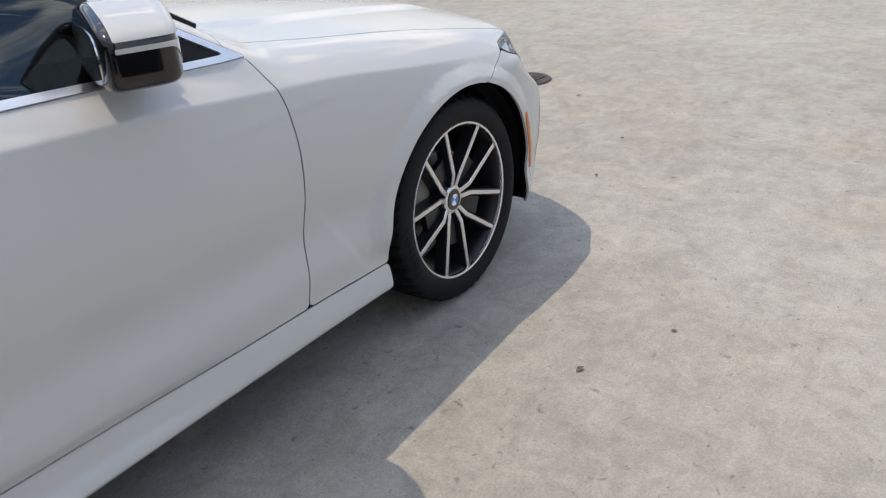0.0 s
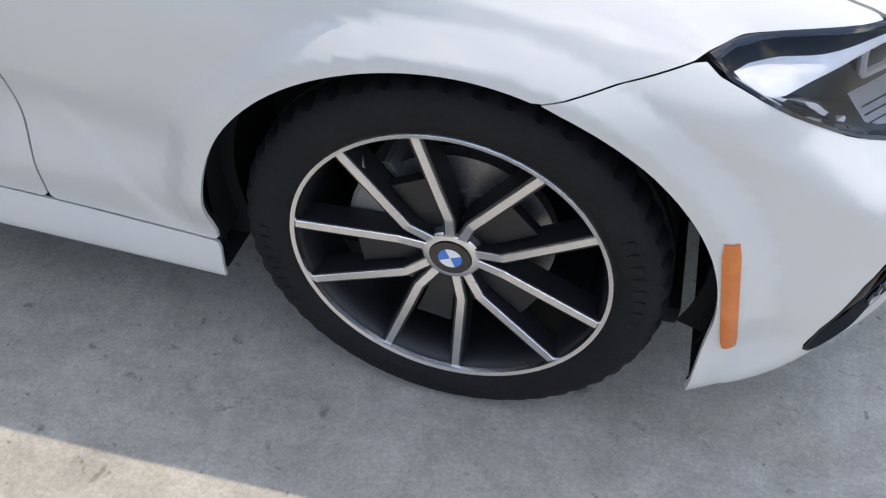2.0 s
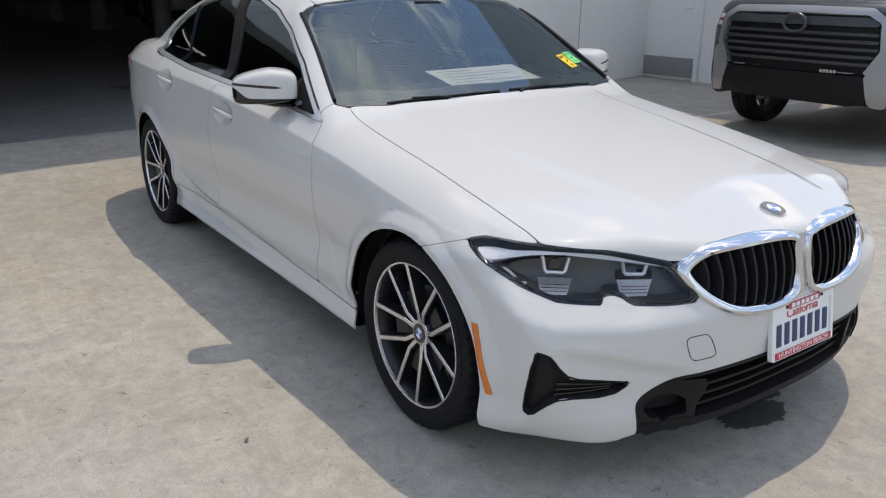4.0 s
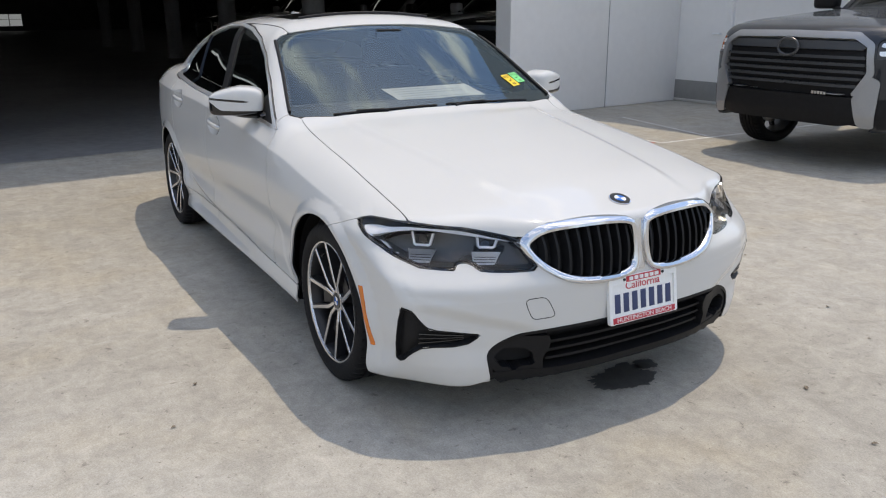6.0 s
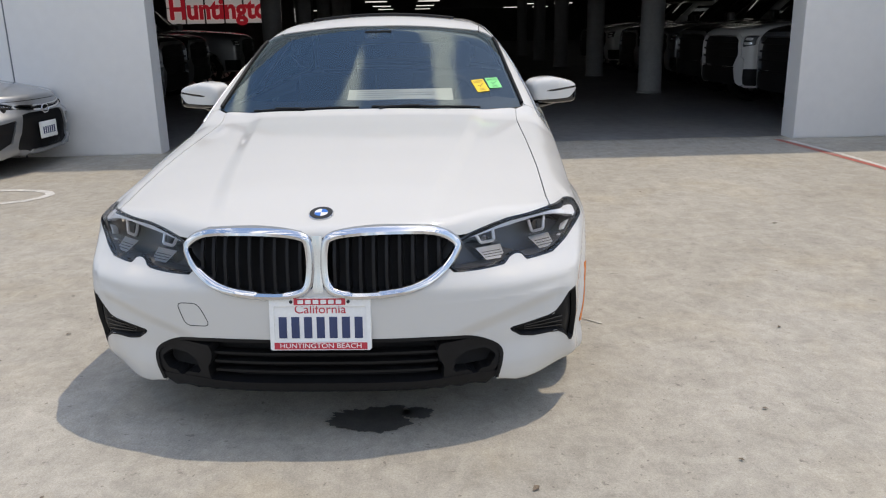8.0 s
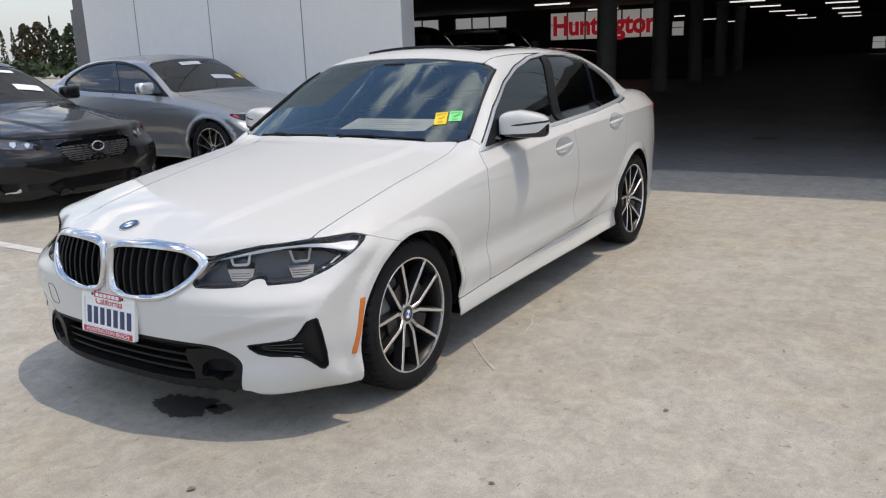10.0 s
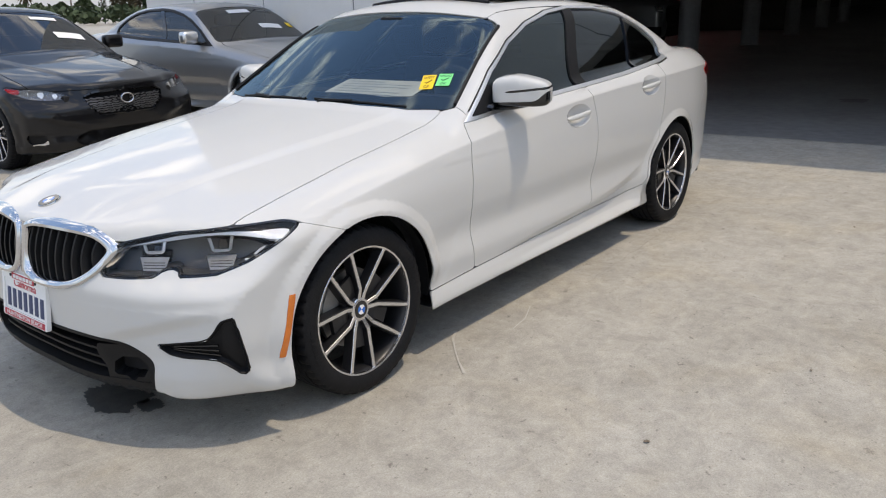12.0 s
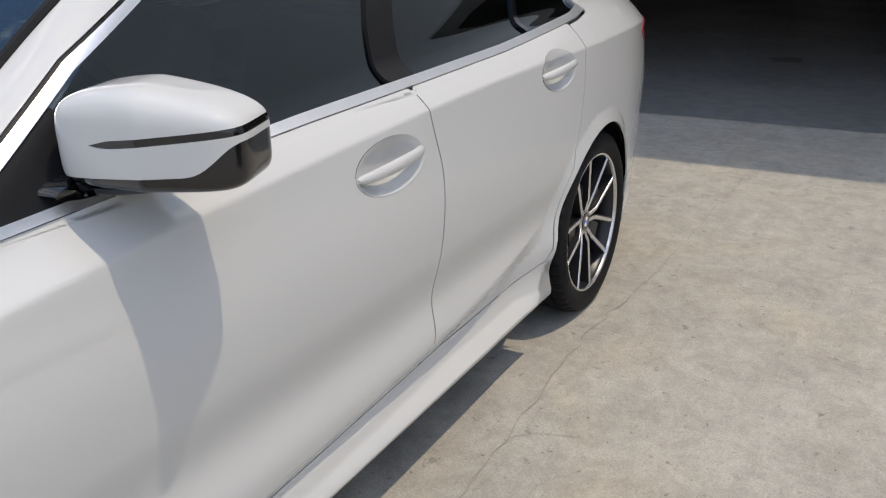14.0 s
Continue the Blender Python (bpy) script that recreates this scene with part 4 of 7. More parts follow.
# the bridge between the kidneys
bm = bmesh.new()
rows_ = []
for z in np.linspace(0.548, 0.728, 8):
    x = kid_x(0.0, z)
    rows_.append([bm.verts.new(q) for q in ((x - 0.05, -0.018, z), (x - 0.004, -0.016, z), (x - 0.001, 0.0, z), (x - 0.004, 0.016, z), (x - 0.05, 0.018, z))])
for p, q in zip(rows_, rows_[1:]):
    for i in range(4):
        bm.faces.new((p[i], p[i + 1], q[i + 1], q[i]))
bmesh.ops.recalc_face_normals(bm, faces=bm.faces)
part("grille_bridge", bm, M_CHROME, car)

# headlights
PODS = [(0.235, 0.0), (-0.075, -0.004)]


def ribbon(name, outline, prof, material, parent, sg, rounds=1):
    """A band that follows an outline on the front corner; prof: inset and height."""
    edge = smooth_outline(outline, rounds)
    bm = bmesh.new()
    rings = []
    for ins, off in prof:
        o = trim_outline(edge, ins)
        o = np.concatenate([np.linspace(a, b, 6, endpoint=False) for a, b in zip(o, np.roll(o, -1, 0))])
        rings.append([bm.verts.new((p[0], sg * p[1], p[2])) for p in corner_field(o[:, 0], o[:, 1], off)])
    for p, q in zip(rings, rings[1:]):
        for i in range(len(p)):
            j = (i + 1) % len(p)
            bm.faces.new((p[i], p[j], q[j], q[i]))
    bmesh.ops.recalc_face_normals(bm, faces=bm.faces)
    return part(name, bm, material, parent)


def headlight(s):
    root = sheet("headlight", SH.cut(lambda x, y, z: -sd_head(x, y, z) + 0.001), M_HLBOX, car, s, off=-0.072, flange=0.0, label="clear headlight with two chromed pods")
    ribbon("lens_rim", HEAD, ((-0.0026, -0.004), (-0.0024, 0.0006), (0.0020, 0.0006), (0.0024, -0.014)), M_GLOSSBLK, root, 1 if s == "L" else -1)
    ribbon("housing_wall", HEAD, ((0.0016, -0.012), (0.0030, -0.073)), M_HLBOX, root, 1 if s == "L" else -1)

    def eyebrow(x, y, z):
        sv = y - x
        top = hspline((0.60, 0.44, 0.28, 0.02, -0.27), (0.735, 0.747, 0.749, 0.732, 0.696), sv)
        return mn(-sd_head(x, y, z) - 0.012, z - top + 0.026 + 0.014 * sstep(0.15, 0.50, sv) - 0.010 * sstep(0.1, -0.25, sv), sv + 0.20)

    def hook(x, y, z):
        sv = y - x
        return mn(-sd_head(x, y, z) - 0.012, sd_head(x, y, z) + 0.019, sv - 0.33)

    sheet("light_strip", SH.cut(eyebrow), M_HLPIPE, root, s, off=-0.016, flange=0.02)
    sheet("light_hook", SH.cut(hook), M_HLPIPE, root, s, off=-0.018, flange=0.02)
    for ps, dz in PODS:
        def eye(x, y, z, ps=ps, dz=dz):
            return mn(0.017 - np.hypot((y - x - ps) * 0.75, z - 0.684 - dz), x - 0.2)

        k = 1 if s == "L" else -1
        bl = bmesh.new()
        u_path = [(ps - 0.052, 0.706), (ps - 0.046, 0.690), (ps - 0.038, 0.668), (ps - 0.030, 0.664), (ps + 0.034, 0.665), (ps + 0.042, 0.670), (ps + 0.048, 0.692), (ps + 0.054, 0.710)]
        pts = corner_field([p[0] for p in u_path], [p[1] + dz for p in u_path], -0.034)
        tube(bl, [(p[0], k * p[1], p[2]) for p in pts], 0.0055, 6)
        part("pod_frame", bl, M_HLREF, root)
        bl = bmesh.new()
        gr = []
        for w in np.linspace(0, 1, 5):
            h = 0.050 + 0.020 * w
            ss = np.linspace(ps - h, ps + h, 9)
            gr.append([bl.verts.new((p[0], k * p[1], p[2])) for p in corner_field(ss, np.full(9, 0.614 + dz + 0.036 * w), -0.026 - 0.012 * w)])
        for p, q in zip(gr, gr[1:]):
            for i in range(8):
                bl.faces.new((p[i], p[i + 1], q[i + 1], q[i]))
        ext = bmesh.ops.solidify(bl, geom=bl.faces[:], thickness=0.004)
        bmesh.ops.recalc_face_normals(bl, faces=bl.faces)
        part("pod_reflector", bl, M_HLREF, root)
        for zl in (0.6215, 0.6285, 0.6355):
            bl = bmesh.new()
            tube(bl, [(v.x, v.y * (1 if s == "L" else -1), v.z) for v in [on_corner(ps + q, zl + dz, -0.024 - 0.012 * (zl - 0.610) / 0.040) for q in np.linspace(-0.050, 0.050, 8)]], 0.0012, 5)
            part("pod_line", bl, M_HLBOX, root)
        sheet("pod_lens", SH.cut(eye), M_GLOSSBLK, root, s, off=-0.048, flange=0.01)
    sheet("lens", SH.cut(lambda x, y, z: -sd_head(x, y, z) - 0.0015), M_HLCLEAR, root, s, off=0.0005, flange=0.0, shadow=False)


def fog_inset(s):
    root = sheet("air_blade", SH.cut(lambda x, y, z: -sd_fog(x, y, z) + 0.0005), M_DARK, car, s, off=-0.020, flange=0.0, label="black plastic air blade in the bumper")
    sg = 1 if s == "L" else -1
    ribbon("blade_rim", FOG, ((-0.0035, -0.003), (-0.0035, 0.0006), (0.0015, 0.0006), (0.012, -0.018)), M_DARK, root, sg)
    for k in (-1, 0, 1):
        bm = bmesh.new()
        pts = []
        for t in np.linspace(0, 1, 9):
            y = 0.665 + 0.135 * t
            z = 0.372 - 0.004 * t + k * (0.006 + 0.012 * t)
            pts.append((on_front(y, z) - 0.010, sg * y, z))
        tube(bm, pts, [0.002 + 0.002 * t for t in np.linspace(0, 1, 9)], 6)
        part("blade_rib", bm, M_GLOSSBLK, root)
    return root


MARK = [(0.372, 0.512), (0.347, 0.512), (0.398, 0.300), (0.424, 0.300)]
for s in "LR":
    headlight(s)
    fog_inset(s)

    sg = 1 if s == "L" else -1
    bm = bmesh.new()
    rows_ = []
    for z in np.linspace(0.300, 0.512, 12):
        xm = float(hspline((0.30, 0.40, 0.51), (0.416, 0.392, 0.366), np.array(z)))
        w = 0.0118 * (0.8 if z in (0.300, 0.512) else 1.0)
        rows_.append([bm.verts.new((xm + d * w, sg * (on_side(xm + d * w, z) + o), z)) for d, o in ((-1.0, -0.006), (-1.0, 0.002), (-0.5, 0.0038), (0.0, 0.0042), (0.5, 0.0038), (1.0, 0.002), (1.0, -0.006))])
    for p, q in zip(rows_, rows_[1:]):
        for i in range(6):
            bm.faces.new((p[i], p[i + 1], q[i + 1], q[i]))
    bm.faces.new(rows_[0])
    bm.faces.new(rows_[-1])
    bmesh.ops.recalc_face_normals(bm, faces=bm.faces)
    part("side_marker", bm, M_AMBER, car, "amber side marker lens")

# lower intake: bars, corner ducts, lip
intake = sheet("lower_intake", SH.cut(lambda x, y, z: mn(-sd_intake(x, y, z) + 0.002, z - 0.180)), M_INNER, car, "LR", off=-0.075, flange=0.0, label="black lower air intake with three bars")
sheet("intake_rim", SH.cut(lambda x, y, z: mn(-sd_intake(x, y, z), sd_intake(x, y, z) + 0.010, z - 0.182)), M_DARK, intake, "LR", off=-0.003, flange=0.07)
sheet("chin_lip", SH.cut(lambda x, y, z: mn(-sd_intake(x, y, z) - 0.001, 0.222 + 0.012 * sstep(0.3, 0.5, y) - z, z - 0.1805)), M_DARK, intake, "LR", off=-0.002, flange=0.06)
def front_bar(name, material, parent, ys, zf, h, depth, off, sg=1):
    """A flat bar that follows the front of the form."""
    bm = bmesh.new()
    rings = []
    for y in ys:
        z = zf(y)
        x = on_front(y, z) + off
        rings.append([bm.verts.new((x - dx, sg * y, z + dz)) for dx, dz in ((0, -h * 0.7), (0, h * 0.7), (h, h), (depth, h), (depth, -h), (h, -h))])
    for p, q in zip(rings, rings[1:]):
        for i in range(6):
            j = (i + 1) % 6
            bm.faces.new((p[i], p[j], q[j], q[i]))
    bm.faces.new(rings[0])
    bm.faces.new(rings[-1])
    bmesh.ops.recalc_face_normals(bm, faces=bm.faces)
    return part(name, bm, material, parent)


for sg in (1, -1):
    # crisp edge of the opening
    path = np.array([p for p in smooth_outline(INTK, 2) if p[0] > -0.001 and p[1] > 0.192])
    path = path[np.argsort(np.arctan2(path[:, 1] - 0.26, path[:, 0] - 0.3))]
    path = np.concatenate([np.linspace(a, b, 5, endpoint=False) for a, b in zip(path, path[1:])] + [path[-1:]])
    tang = np.gradient(path, axis=0)
    nrm = np.stack([tang[:, 1], -tang[:, 0]], -1) / np.linalg.norm(tang, axis=1, keepdims=True)
    bm = bmesh.new()
    rings = []
    for ins, off in ((-0.004, -0.003), (-0.004, 0.001), (0.008, 0.001), (0.010, -0.03)):
        o = path - nrm * ins
        rings.append([bm.verts.new((x + off, sg * max(y, 0.0), z)) for x, (y, z) in zip(front_field(o[:, 0], o[:, 1]), o)])
    for p, q in zip(rings, rings[1:]):
        for i in range(len(p) - 1):
            bm.faces.new((p[i], p[i + 1], q[i + 1], q[i]))
    bmesh.ops.recalc_face_normals(bm, faces=bm.faces)
    part("intake_edge", bm, M_DARK, intake)
for z0 in (0.258, 0.292, 0.326):
    front_bar("intake_bar", M_DARK, intake, np.linspace(-0.375, 0.375, 25), lambda y: z0, 0.006, 0.035, -0.022)
for s in "LR":
    DUCT = [(0.355, 0.215), (0.395, 0.225), (0.405, 0.262), (0.372, 0.318), (0.385, 0.358), (0.47, 0.362), (0.54, 0.346), (0.592, 0.310), (0.582, 0.258), (0.55, 0.214), (0.44, 0.208)]
    HOLE = [(0.430, 0.246), (0.548, 0.250), (0.572, 0.296), (0.535, 0.322), (0.47, 0.318), (0.418, 0.282)]
    duct = sheet("corner_duct", SH.cut(lambda x, y, z: mn(-np.where(x > 0.4, poly_sd(DUCT, y, z, 0.012), 0.5), np.where(x > 0.4, poly_sd(HOLE, y, z, 0.014), 0.5))), M_DARK, intake, s, off=-0.004, flange=0.05)
    sheet("duct_back", SH.cut(lambda x, y, z: -np.where(x > 0.4, poly_sd(HOLE, y, z, 0.010), 0.5)), M_INNER, intake, s, off=-0.05, flange=0.0)

# tow-eye cover: a hair line round a flush lid
bm = bmesh.new()
o = smooth_outline([(0.404, 0.505), (0.440, 0.505), (0.478, 0.502), (0.470, 0.470), (0.452, 0.427), (0.412, 0.428), (0.368, 0.430), (0.380, 0.462)], 2)
tube(bm, [(on_front(y, z) + 0.0002, -y, z) for y, z in list(o) + [o[0]]], 0.0013, 5, cap=False)
part("tow_cover_line", bm, M_DARK, car)

# bonnet badge
nx = Vector((0.30, 0, 0.95)).normalized()
tx = Vector((0, 1, 0))
ux = nx.cross(tx).normalized()
bc = Vector((0.676, 0, on_top(0.676, 0.0))) + nx * 0.003
bm = bmesh.new()
lathe(bm, [(0.041, -0.006), (0.0415, 0.0), (0.040, 0.0035), (0.037, 0.004), (0.0, 0.0042)], 40, axis="z")
rot = Matrix((tx, ux, nx)).transposed()
bmesh.ops.rotate(bm, verts=bm.verts, cent=(0, 0, 0), matrix=rot)
bmesh.ops.translate(bm, vec=bc, verts=bm.verts)
badge = part("bonnet_badge", bm, M_CHROME, car, "round blue and white enamel badge")
br, bb, bw = bmesh.new(), bmesh.new(), bmesh.new()
roundel(br, bb, bw, 0.0375, lambda u, v, d: bc + tx * u + ux * v + nx * (0.0050 + d))
part("badge_ring", br, M_GLOSSBLK, badge)
part("badge_blue", bb, M_BLUE, badge)
part("badge_white", bw, M_PLAINWHITE, badge)


def flat_text(name, body, size, m, material, parent, extrude=0.0006, width=None, bold=0.0):
    """Lettering as a mesh; m places its plane."""
    cu = bpy.data.curves.new(name, "FONT")
    cu.body, cu.size, cu.extrude = body, size, extrude
    cu.offset = bold
    cu.align_x, cu.align_y = "CENTER", "CENTER"
    tmp = new(name, cu)
    me = bpy.data.meshes.new_from_object(tmp.evaluated_get(bpy.context.evaluated_depsgraph_get()))
    bpy.data.objects.remove(tmp)
    if width:
        xs = [v.co.x for v in me.vertices]
        k = width / max(1e-6, max(xs) - min(xs))
        for v in me.vertices:
            v.co.x *= k
    me.transform(m)
    me.materials.clear()
    me.materials.append(material)
    ob = new(name, me)
    ob.parent = parent
    return ob


# licence plate in its dealer frame
plate = thing("licence_plate", "white licence plate in a pale frame with red bands", "plate", Matrix.Translation((0.824, 0.004, 0.449)) @ Matrix.Rotation(radians(-8), 4, "Y") @ Matrix.Rotation(radians(90), 4, "Z") @ Matrix.Rotation(radians(90), 4, "X"))
part("plate_sheet", boxbm(-0.152, 0.152, -0.076, 0.076, -0.003, 0.0, bevel=0.001), M_PAPER, plate)
bm = bmesh.new()
o = smooth_outline([(-0.163, -0.086), (0.163, -0.086), (0.163, 0.086), (-0.163, 0.086)], 0)
outer = [(-0.158, -0.086), (0.158, -0.086), (0.163, -0.081), (0.163, 0.081), (0.158, 0.086), (-0.158, 0.086), (-0.163, 0.081), (-0.163, -0.081)]
inn = [(-0.145, -0.058), (0.145, -0.058), (0.149, -0.055), (0.149, 0.055), (0.145, 0.058), (-0.145, 0.058), (-0.149, 0.055), (-0.149, -0.055)]
for zz, flip in ((0.006, False), (-0.010, True)):
    a = [bm.verts.new((x, y, zz)) for x, y in outer]
    b = [bm.verts.new((x, y, zz)) for x, y in inn]
    for i in range(8):
        j = (i + 1) % 8
        bm.faces.new((a[i], a[j], b[j], b[i]))
    if flip:
        for i in range(8):
            j = (i + 1) % 8
            bm.faces.new((a0[i], a0[j], a[j], a[i]))
            bm.faces.new((b0[i], b0[j], b[j], b[i]))
    a0, b0 = a, b
bmesh.ops.recalc_face_normals(bm, faces=bm.faces)
part("plate_frame", bm, M_PAPER, plate, smooth=False)
part("frame_band_low", boxbm(-0.150, 0.150, -0.083, -0.061, 0.0062, 0.0072), M_INKRED, plate)
part("frame_band_top", boxbm(-0.083, 0.083, 0.062, 0.083, 0.0062, 0.0072), M_INKRED, plate)
for k in range(6):
    part("maker_mark", boxbm(-0.070 + k * 0.0245, -0.052 + k * 0.0245, 0.066, 0.079, 0.0075, 0.0082, bevel=0.002), M_PAPER, plate)
for sx in (-0.092, 0.092):
    bm = bmesh.new()
    lathe(bm, [(0.0055, 0.006), (0.0055, 0.009), (0.0, 0.0095)], 12, axis="z")
    bmesh.ops.translate(bm, vec=(sx, 0.0725, 0), verts=bm.verts)
    part("screw", bm, M_INK, plate)
flat_text("frame_letters", "HUNTINGTON BEACH", 0.022, Matrix.Translation((0, -0.072, 0.0076)), M_PAPER, plate, width=0.262)
flat_text("state_name", "California", 0.040, Matrix.Translation((0, 0.046, 0.001)), M_INKRED, plate, width=0.165)
# the number stands as plain bars
for k in range(7):
    x = -0.122 + k * 0.0408
    part("number_bar", boxbm(x - 0.013, x + 0.013, -0.048, 0.022, 0.0004, 0.0016, bevel=0.0005), M_PLATEBLUE, plate)
part("plate_bracket", boxbm(0.755, 0.806, -0.11, 0.11, 0.40, 0.50, bevel=0.01), M_DARK, car)


class Grid:
    """Any grid of points that is to be cut into panels."""
    cut = Shell.cut


# door mirrors
def mirror(sg):
    root = new("door_mirror")
    root.parent = car
    c = Vector((-1.042, sg * 0.906, 1.018))
    yaw = radians(22) * sg

    def put(u, v, w):
        """u outwards along the mirror, v forward, w up."""
        p = Vector((v, sg * u, w))
        p = Matrix.Rotation(yaw, 3, "Z") @ p
        return c + p

    def put_l(u, v, w):
        p = Matrix.Rotation(radians(22), 3, "Z") @ Vector((v, u, w))
        return Vector((c.x, abs(c.y), c.z)) + p

    G3 = Grid()
    nu, nw = 120, 84
    U = []
    for j in range(nw + 1):
        ph = -math.pi / 2 + math.pi * j / nw
        for i in range(nu + 1):
            a = 2 * math.pi * i / nu
            ca, sa, cp, sp = math.cos(a), math.sin(a), abs(math.cos(ph)), math.sin(ph)
            e, ew = (0.34, 0.42) if sp > 0 else (0.34, 0.34)
            ra = (abs(ca) ** (2 / e) + abs(sa) ** (2 / e)) ** (-e / 2)
            rp = (cp ** (2 / ew) + abs(sp) ** (2 / ew)) ** (-ew / 2)
            u, v, w = ra * ca * rp * cp, ra * sa * rp * cp, rp * sp
            v = v * (0.100 if v > 0 else 0.055)
            if v > 0:
                v *= 1 - 0.22 * max(0, u) - 0.10 * max(0, -u)
            hi = 0.079 - 0.026 * max(0, u + 0.2) ** 1.3 - 0.012 * max(0, -u - 0.1) ** 1.3
            lo = 0.060 - 0.006 * max(0, -u)
            U.append((u * 0.128 + 0.002, v, w * (hi if w > 0 else lo) + 0.006))
    U = np.array(U)
    c3 = np.array([tuple(put_l(*q)) for q in U])
    G3.V = c3
    idx = np.arange(len(U)).reshape(nw + 1, nu + 1)
    G3.Q = np.stack([idx[:-1, :-1], idx[:-1, 1:], idx[1:, 1:], idx[1:, :-1]], -1).reshape(-1, 4)
    P = c3.reshape(nw + 1, nu + 1, 3)
    du = np.roll(P[:, :-1], -1, 1) - np.roll(P[:, :-1], 1, 1)
    du = np.concatenate([du, du[:, :1]], 1)
    dw = np.gradient(P, axis=0)
    nn = np.cross(du, dw)
    nn[0], nn[-1] = (0, 0, -1), (0, 0, 1)
    flip = np.sign(np.sum(nn * (P - P.reshape(-1, 3).mean(0)), -1, keepdims=True))
    nn = nn * flip
    G3.N = (nn / np.maximum(np.linalg.norm(nn, axis=-1, keepdims=True), 1e-9)).reshape(-1, 3)
    if np.mean(flip) < 0:
        G3.Q = G3.Q[:, ::-1]
    s = "L" if sg > 0 else "R"

    def fu():
        return U[:, 0], U[:, 1], U[:, 2]

    def split(kind):
        def f(x, y, z):
            u, v, w = fu()
            low = -0.027 + 0.004 * u / 0.128 + 0.040 * sstep(0.05, 0.130, u) ** 1.5
            rear = v + 0.030
            slit = 0.0052 * sstep(-0.075, -0.03, u) - np.abs(w - (0.013 + 0.017 * (u + 0.07) / 0.19))
            white = mn(w - low, rear)
            if kind == "white":
                return mn(white, np.where(u > -0.075, -slit, 1.0))
            if kind == "slit":
                return mn(white + 0.002, np.where((u > -0.075) & (v > -0.03), slit, -1.0))
            return -white
        return f

    sheet("mirror_cap", G3.cut(split("white")), M_WHITE, root, s, flange=0.004)
    sheet("turn_signal_slit", G3.cut(split("slit")), M_GLOSSBLK, root, s, off=-0.002, flange=0.0, label="gloss black slit")
    sheet("mirror_base", G3.cut(split("base")), M_GLOSSBLK, root, s, off=-0.0015, flange=0.0, label="gloss black mirror base")
    bm = bmesh.new()
    out = [(0.100 * math.copysign(abs(math.cos(a)) ** 0.55, math.cos(a)), 0.046 * math.copysign(abs(math.sin(a)) ** 0.55, math.sin(a))) for a in np.linspace(0, 2 * math.pi, 36, endpoint=False)]
    prism(bm, out, -0.054, -0.049, lambda u, v, d: put(u, d, v + 0.004))
    part("mirror_glass", bm, M_CHROME, root, "mirror glass")
    bm = bmesh.new()
    rings = []
    arm = [(put(0.04, 0.0, -0.050), 0.008, 0.03), (put(-0.02, 0.008, -0.056), 0.014, 0.045), (put(-0.09, 0.012, -0.058), 0.018, 0.048), (Vector((-0.962, sg * 0.840, 0.965)), 0.013, 0.060), (Vector((-0.955, sg * 0.79, 0.970)), 0.018, 0.075)]
    for p, h, d in arm:
        rings.append([bm.verts.new(p + Vector((math.cos(a) * d, 0, math.sin(a) * h))) for a in np.linspace(0, 2 * math.pi, 18, endpoint=False)])
    for p, q in zip(rings, rings[1:]):
        for i in range(18):
            j = (i + 1) % 18
            bm.faces.new((p[i], p[j], q[j], q[i]))
    bm.faces.new(rings[0][::-1])
    bm.faces.new(rings[-1])
    bmesh.ops.recalc_face_normals(bm, faces=bm.faces)
    part("mirror_arm", bm, M_GLOSSBLK, root)
    # sail panel in the window corner
    s = "L" if sg > 0 else "R"
    sheet("sail_panel", SH.cut(lambda x, y, z: mn(-sd_dlo(x, y, z) + 0.001, x + 0.985 - (z - 0.95) * 0.15)), M_DARK, root, s, off=-0.001, flange=0.01)


mirror(1)
mirror(-1)


# door handles in their dished recesses
def handle(cx, cz, sg):
    s = "L" if sg > 0 else "R"
    root = new("door_handle")
    root.parent = car

    def e(x, z):
        return np.hypot((x - cx) / HANDLE_A, (z - cz) / HANDLE_B)

    V, N, F = SH.cut(lambda x, y, z: mn((1 - e(x, z)) * 0.05, y - 0.5))
    k = np.clip(e(V[:, 0], V[:, 2]), 0, 1)
    W = V + N * (0.0012 - 0.024 * (1 - k * k) ** 1.0)[:, None]
    bm = bmesh.new()
    vs = [bm.verts.new((p[0], p[1] * sg, p[2])) for p in W]
    for f in F:
        bm.faces.new([vs[i] for i in (f if sg > 0 else f[::-1])])
    part("handle_dish", bm, M_WHITE, root)
    bm = bmesh.new()
    n = 14
    rings = []
    for i in range(n + 1):
        t = i / n
        x = cx + 0.112 - 0.232 * t
        yb = on_side(x, cz)
        lift = 0.016 * math.sin(math.pi * t) ** 0.5 - 0.004
        h = 0.0135 * (0.75 + 0.25 * math.sin(math.pi * t)) * (1 if 0 < i < n else 0.4)
        z = cz - 0.006 + 0.014 * t
        rings.append([bm.verts.new((x, sg * (yb + lift + 0.009 * math.cos(a)), z + h * math.sin(a))) for a in np.linspace(0, 2 * math.pi, 12, endpoint=False)])
    for p, q in zip(rings, rings[1:]):
        for i in range(12):
            j = (i + 1) % 12
            bm.faces.new((p[i], p[j], q[j], q[i]))
    bm.faces.new(rings[0])
    bm.faces.new(rings[-1])
    bmesh.ops.recalc_face_normals(bm, faces=bm.faces)
    part("handle_bar", bm, M_WHITE, root)


for sg in (1, -1):
    for cx, cz in HANDLES:
        handle(cx, cz, sg)


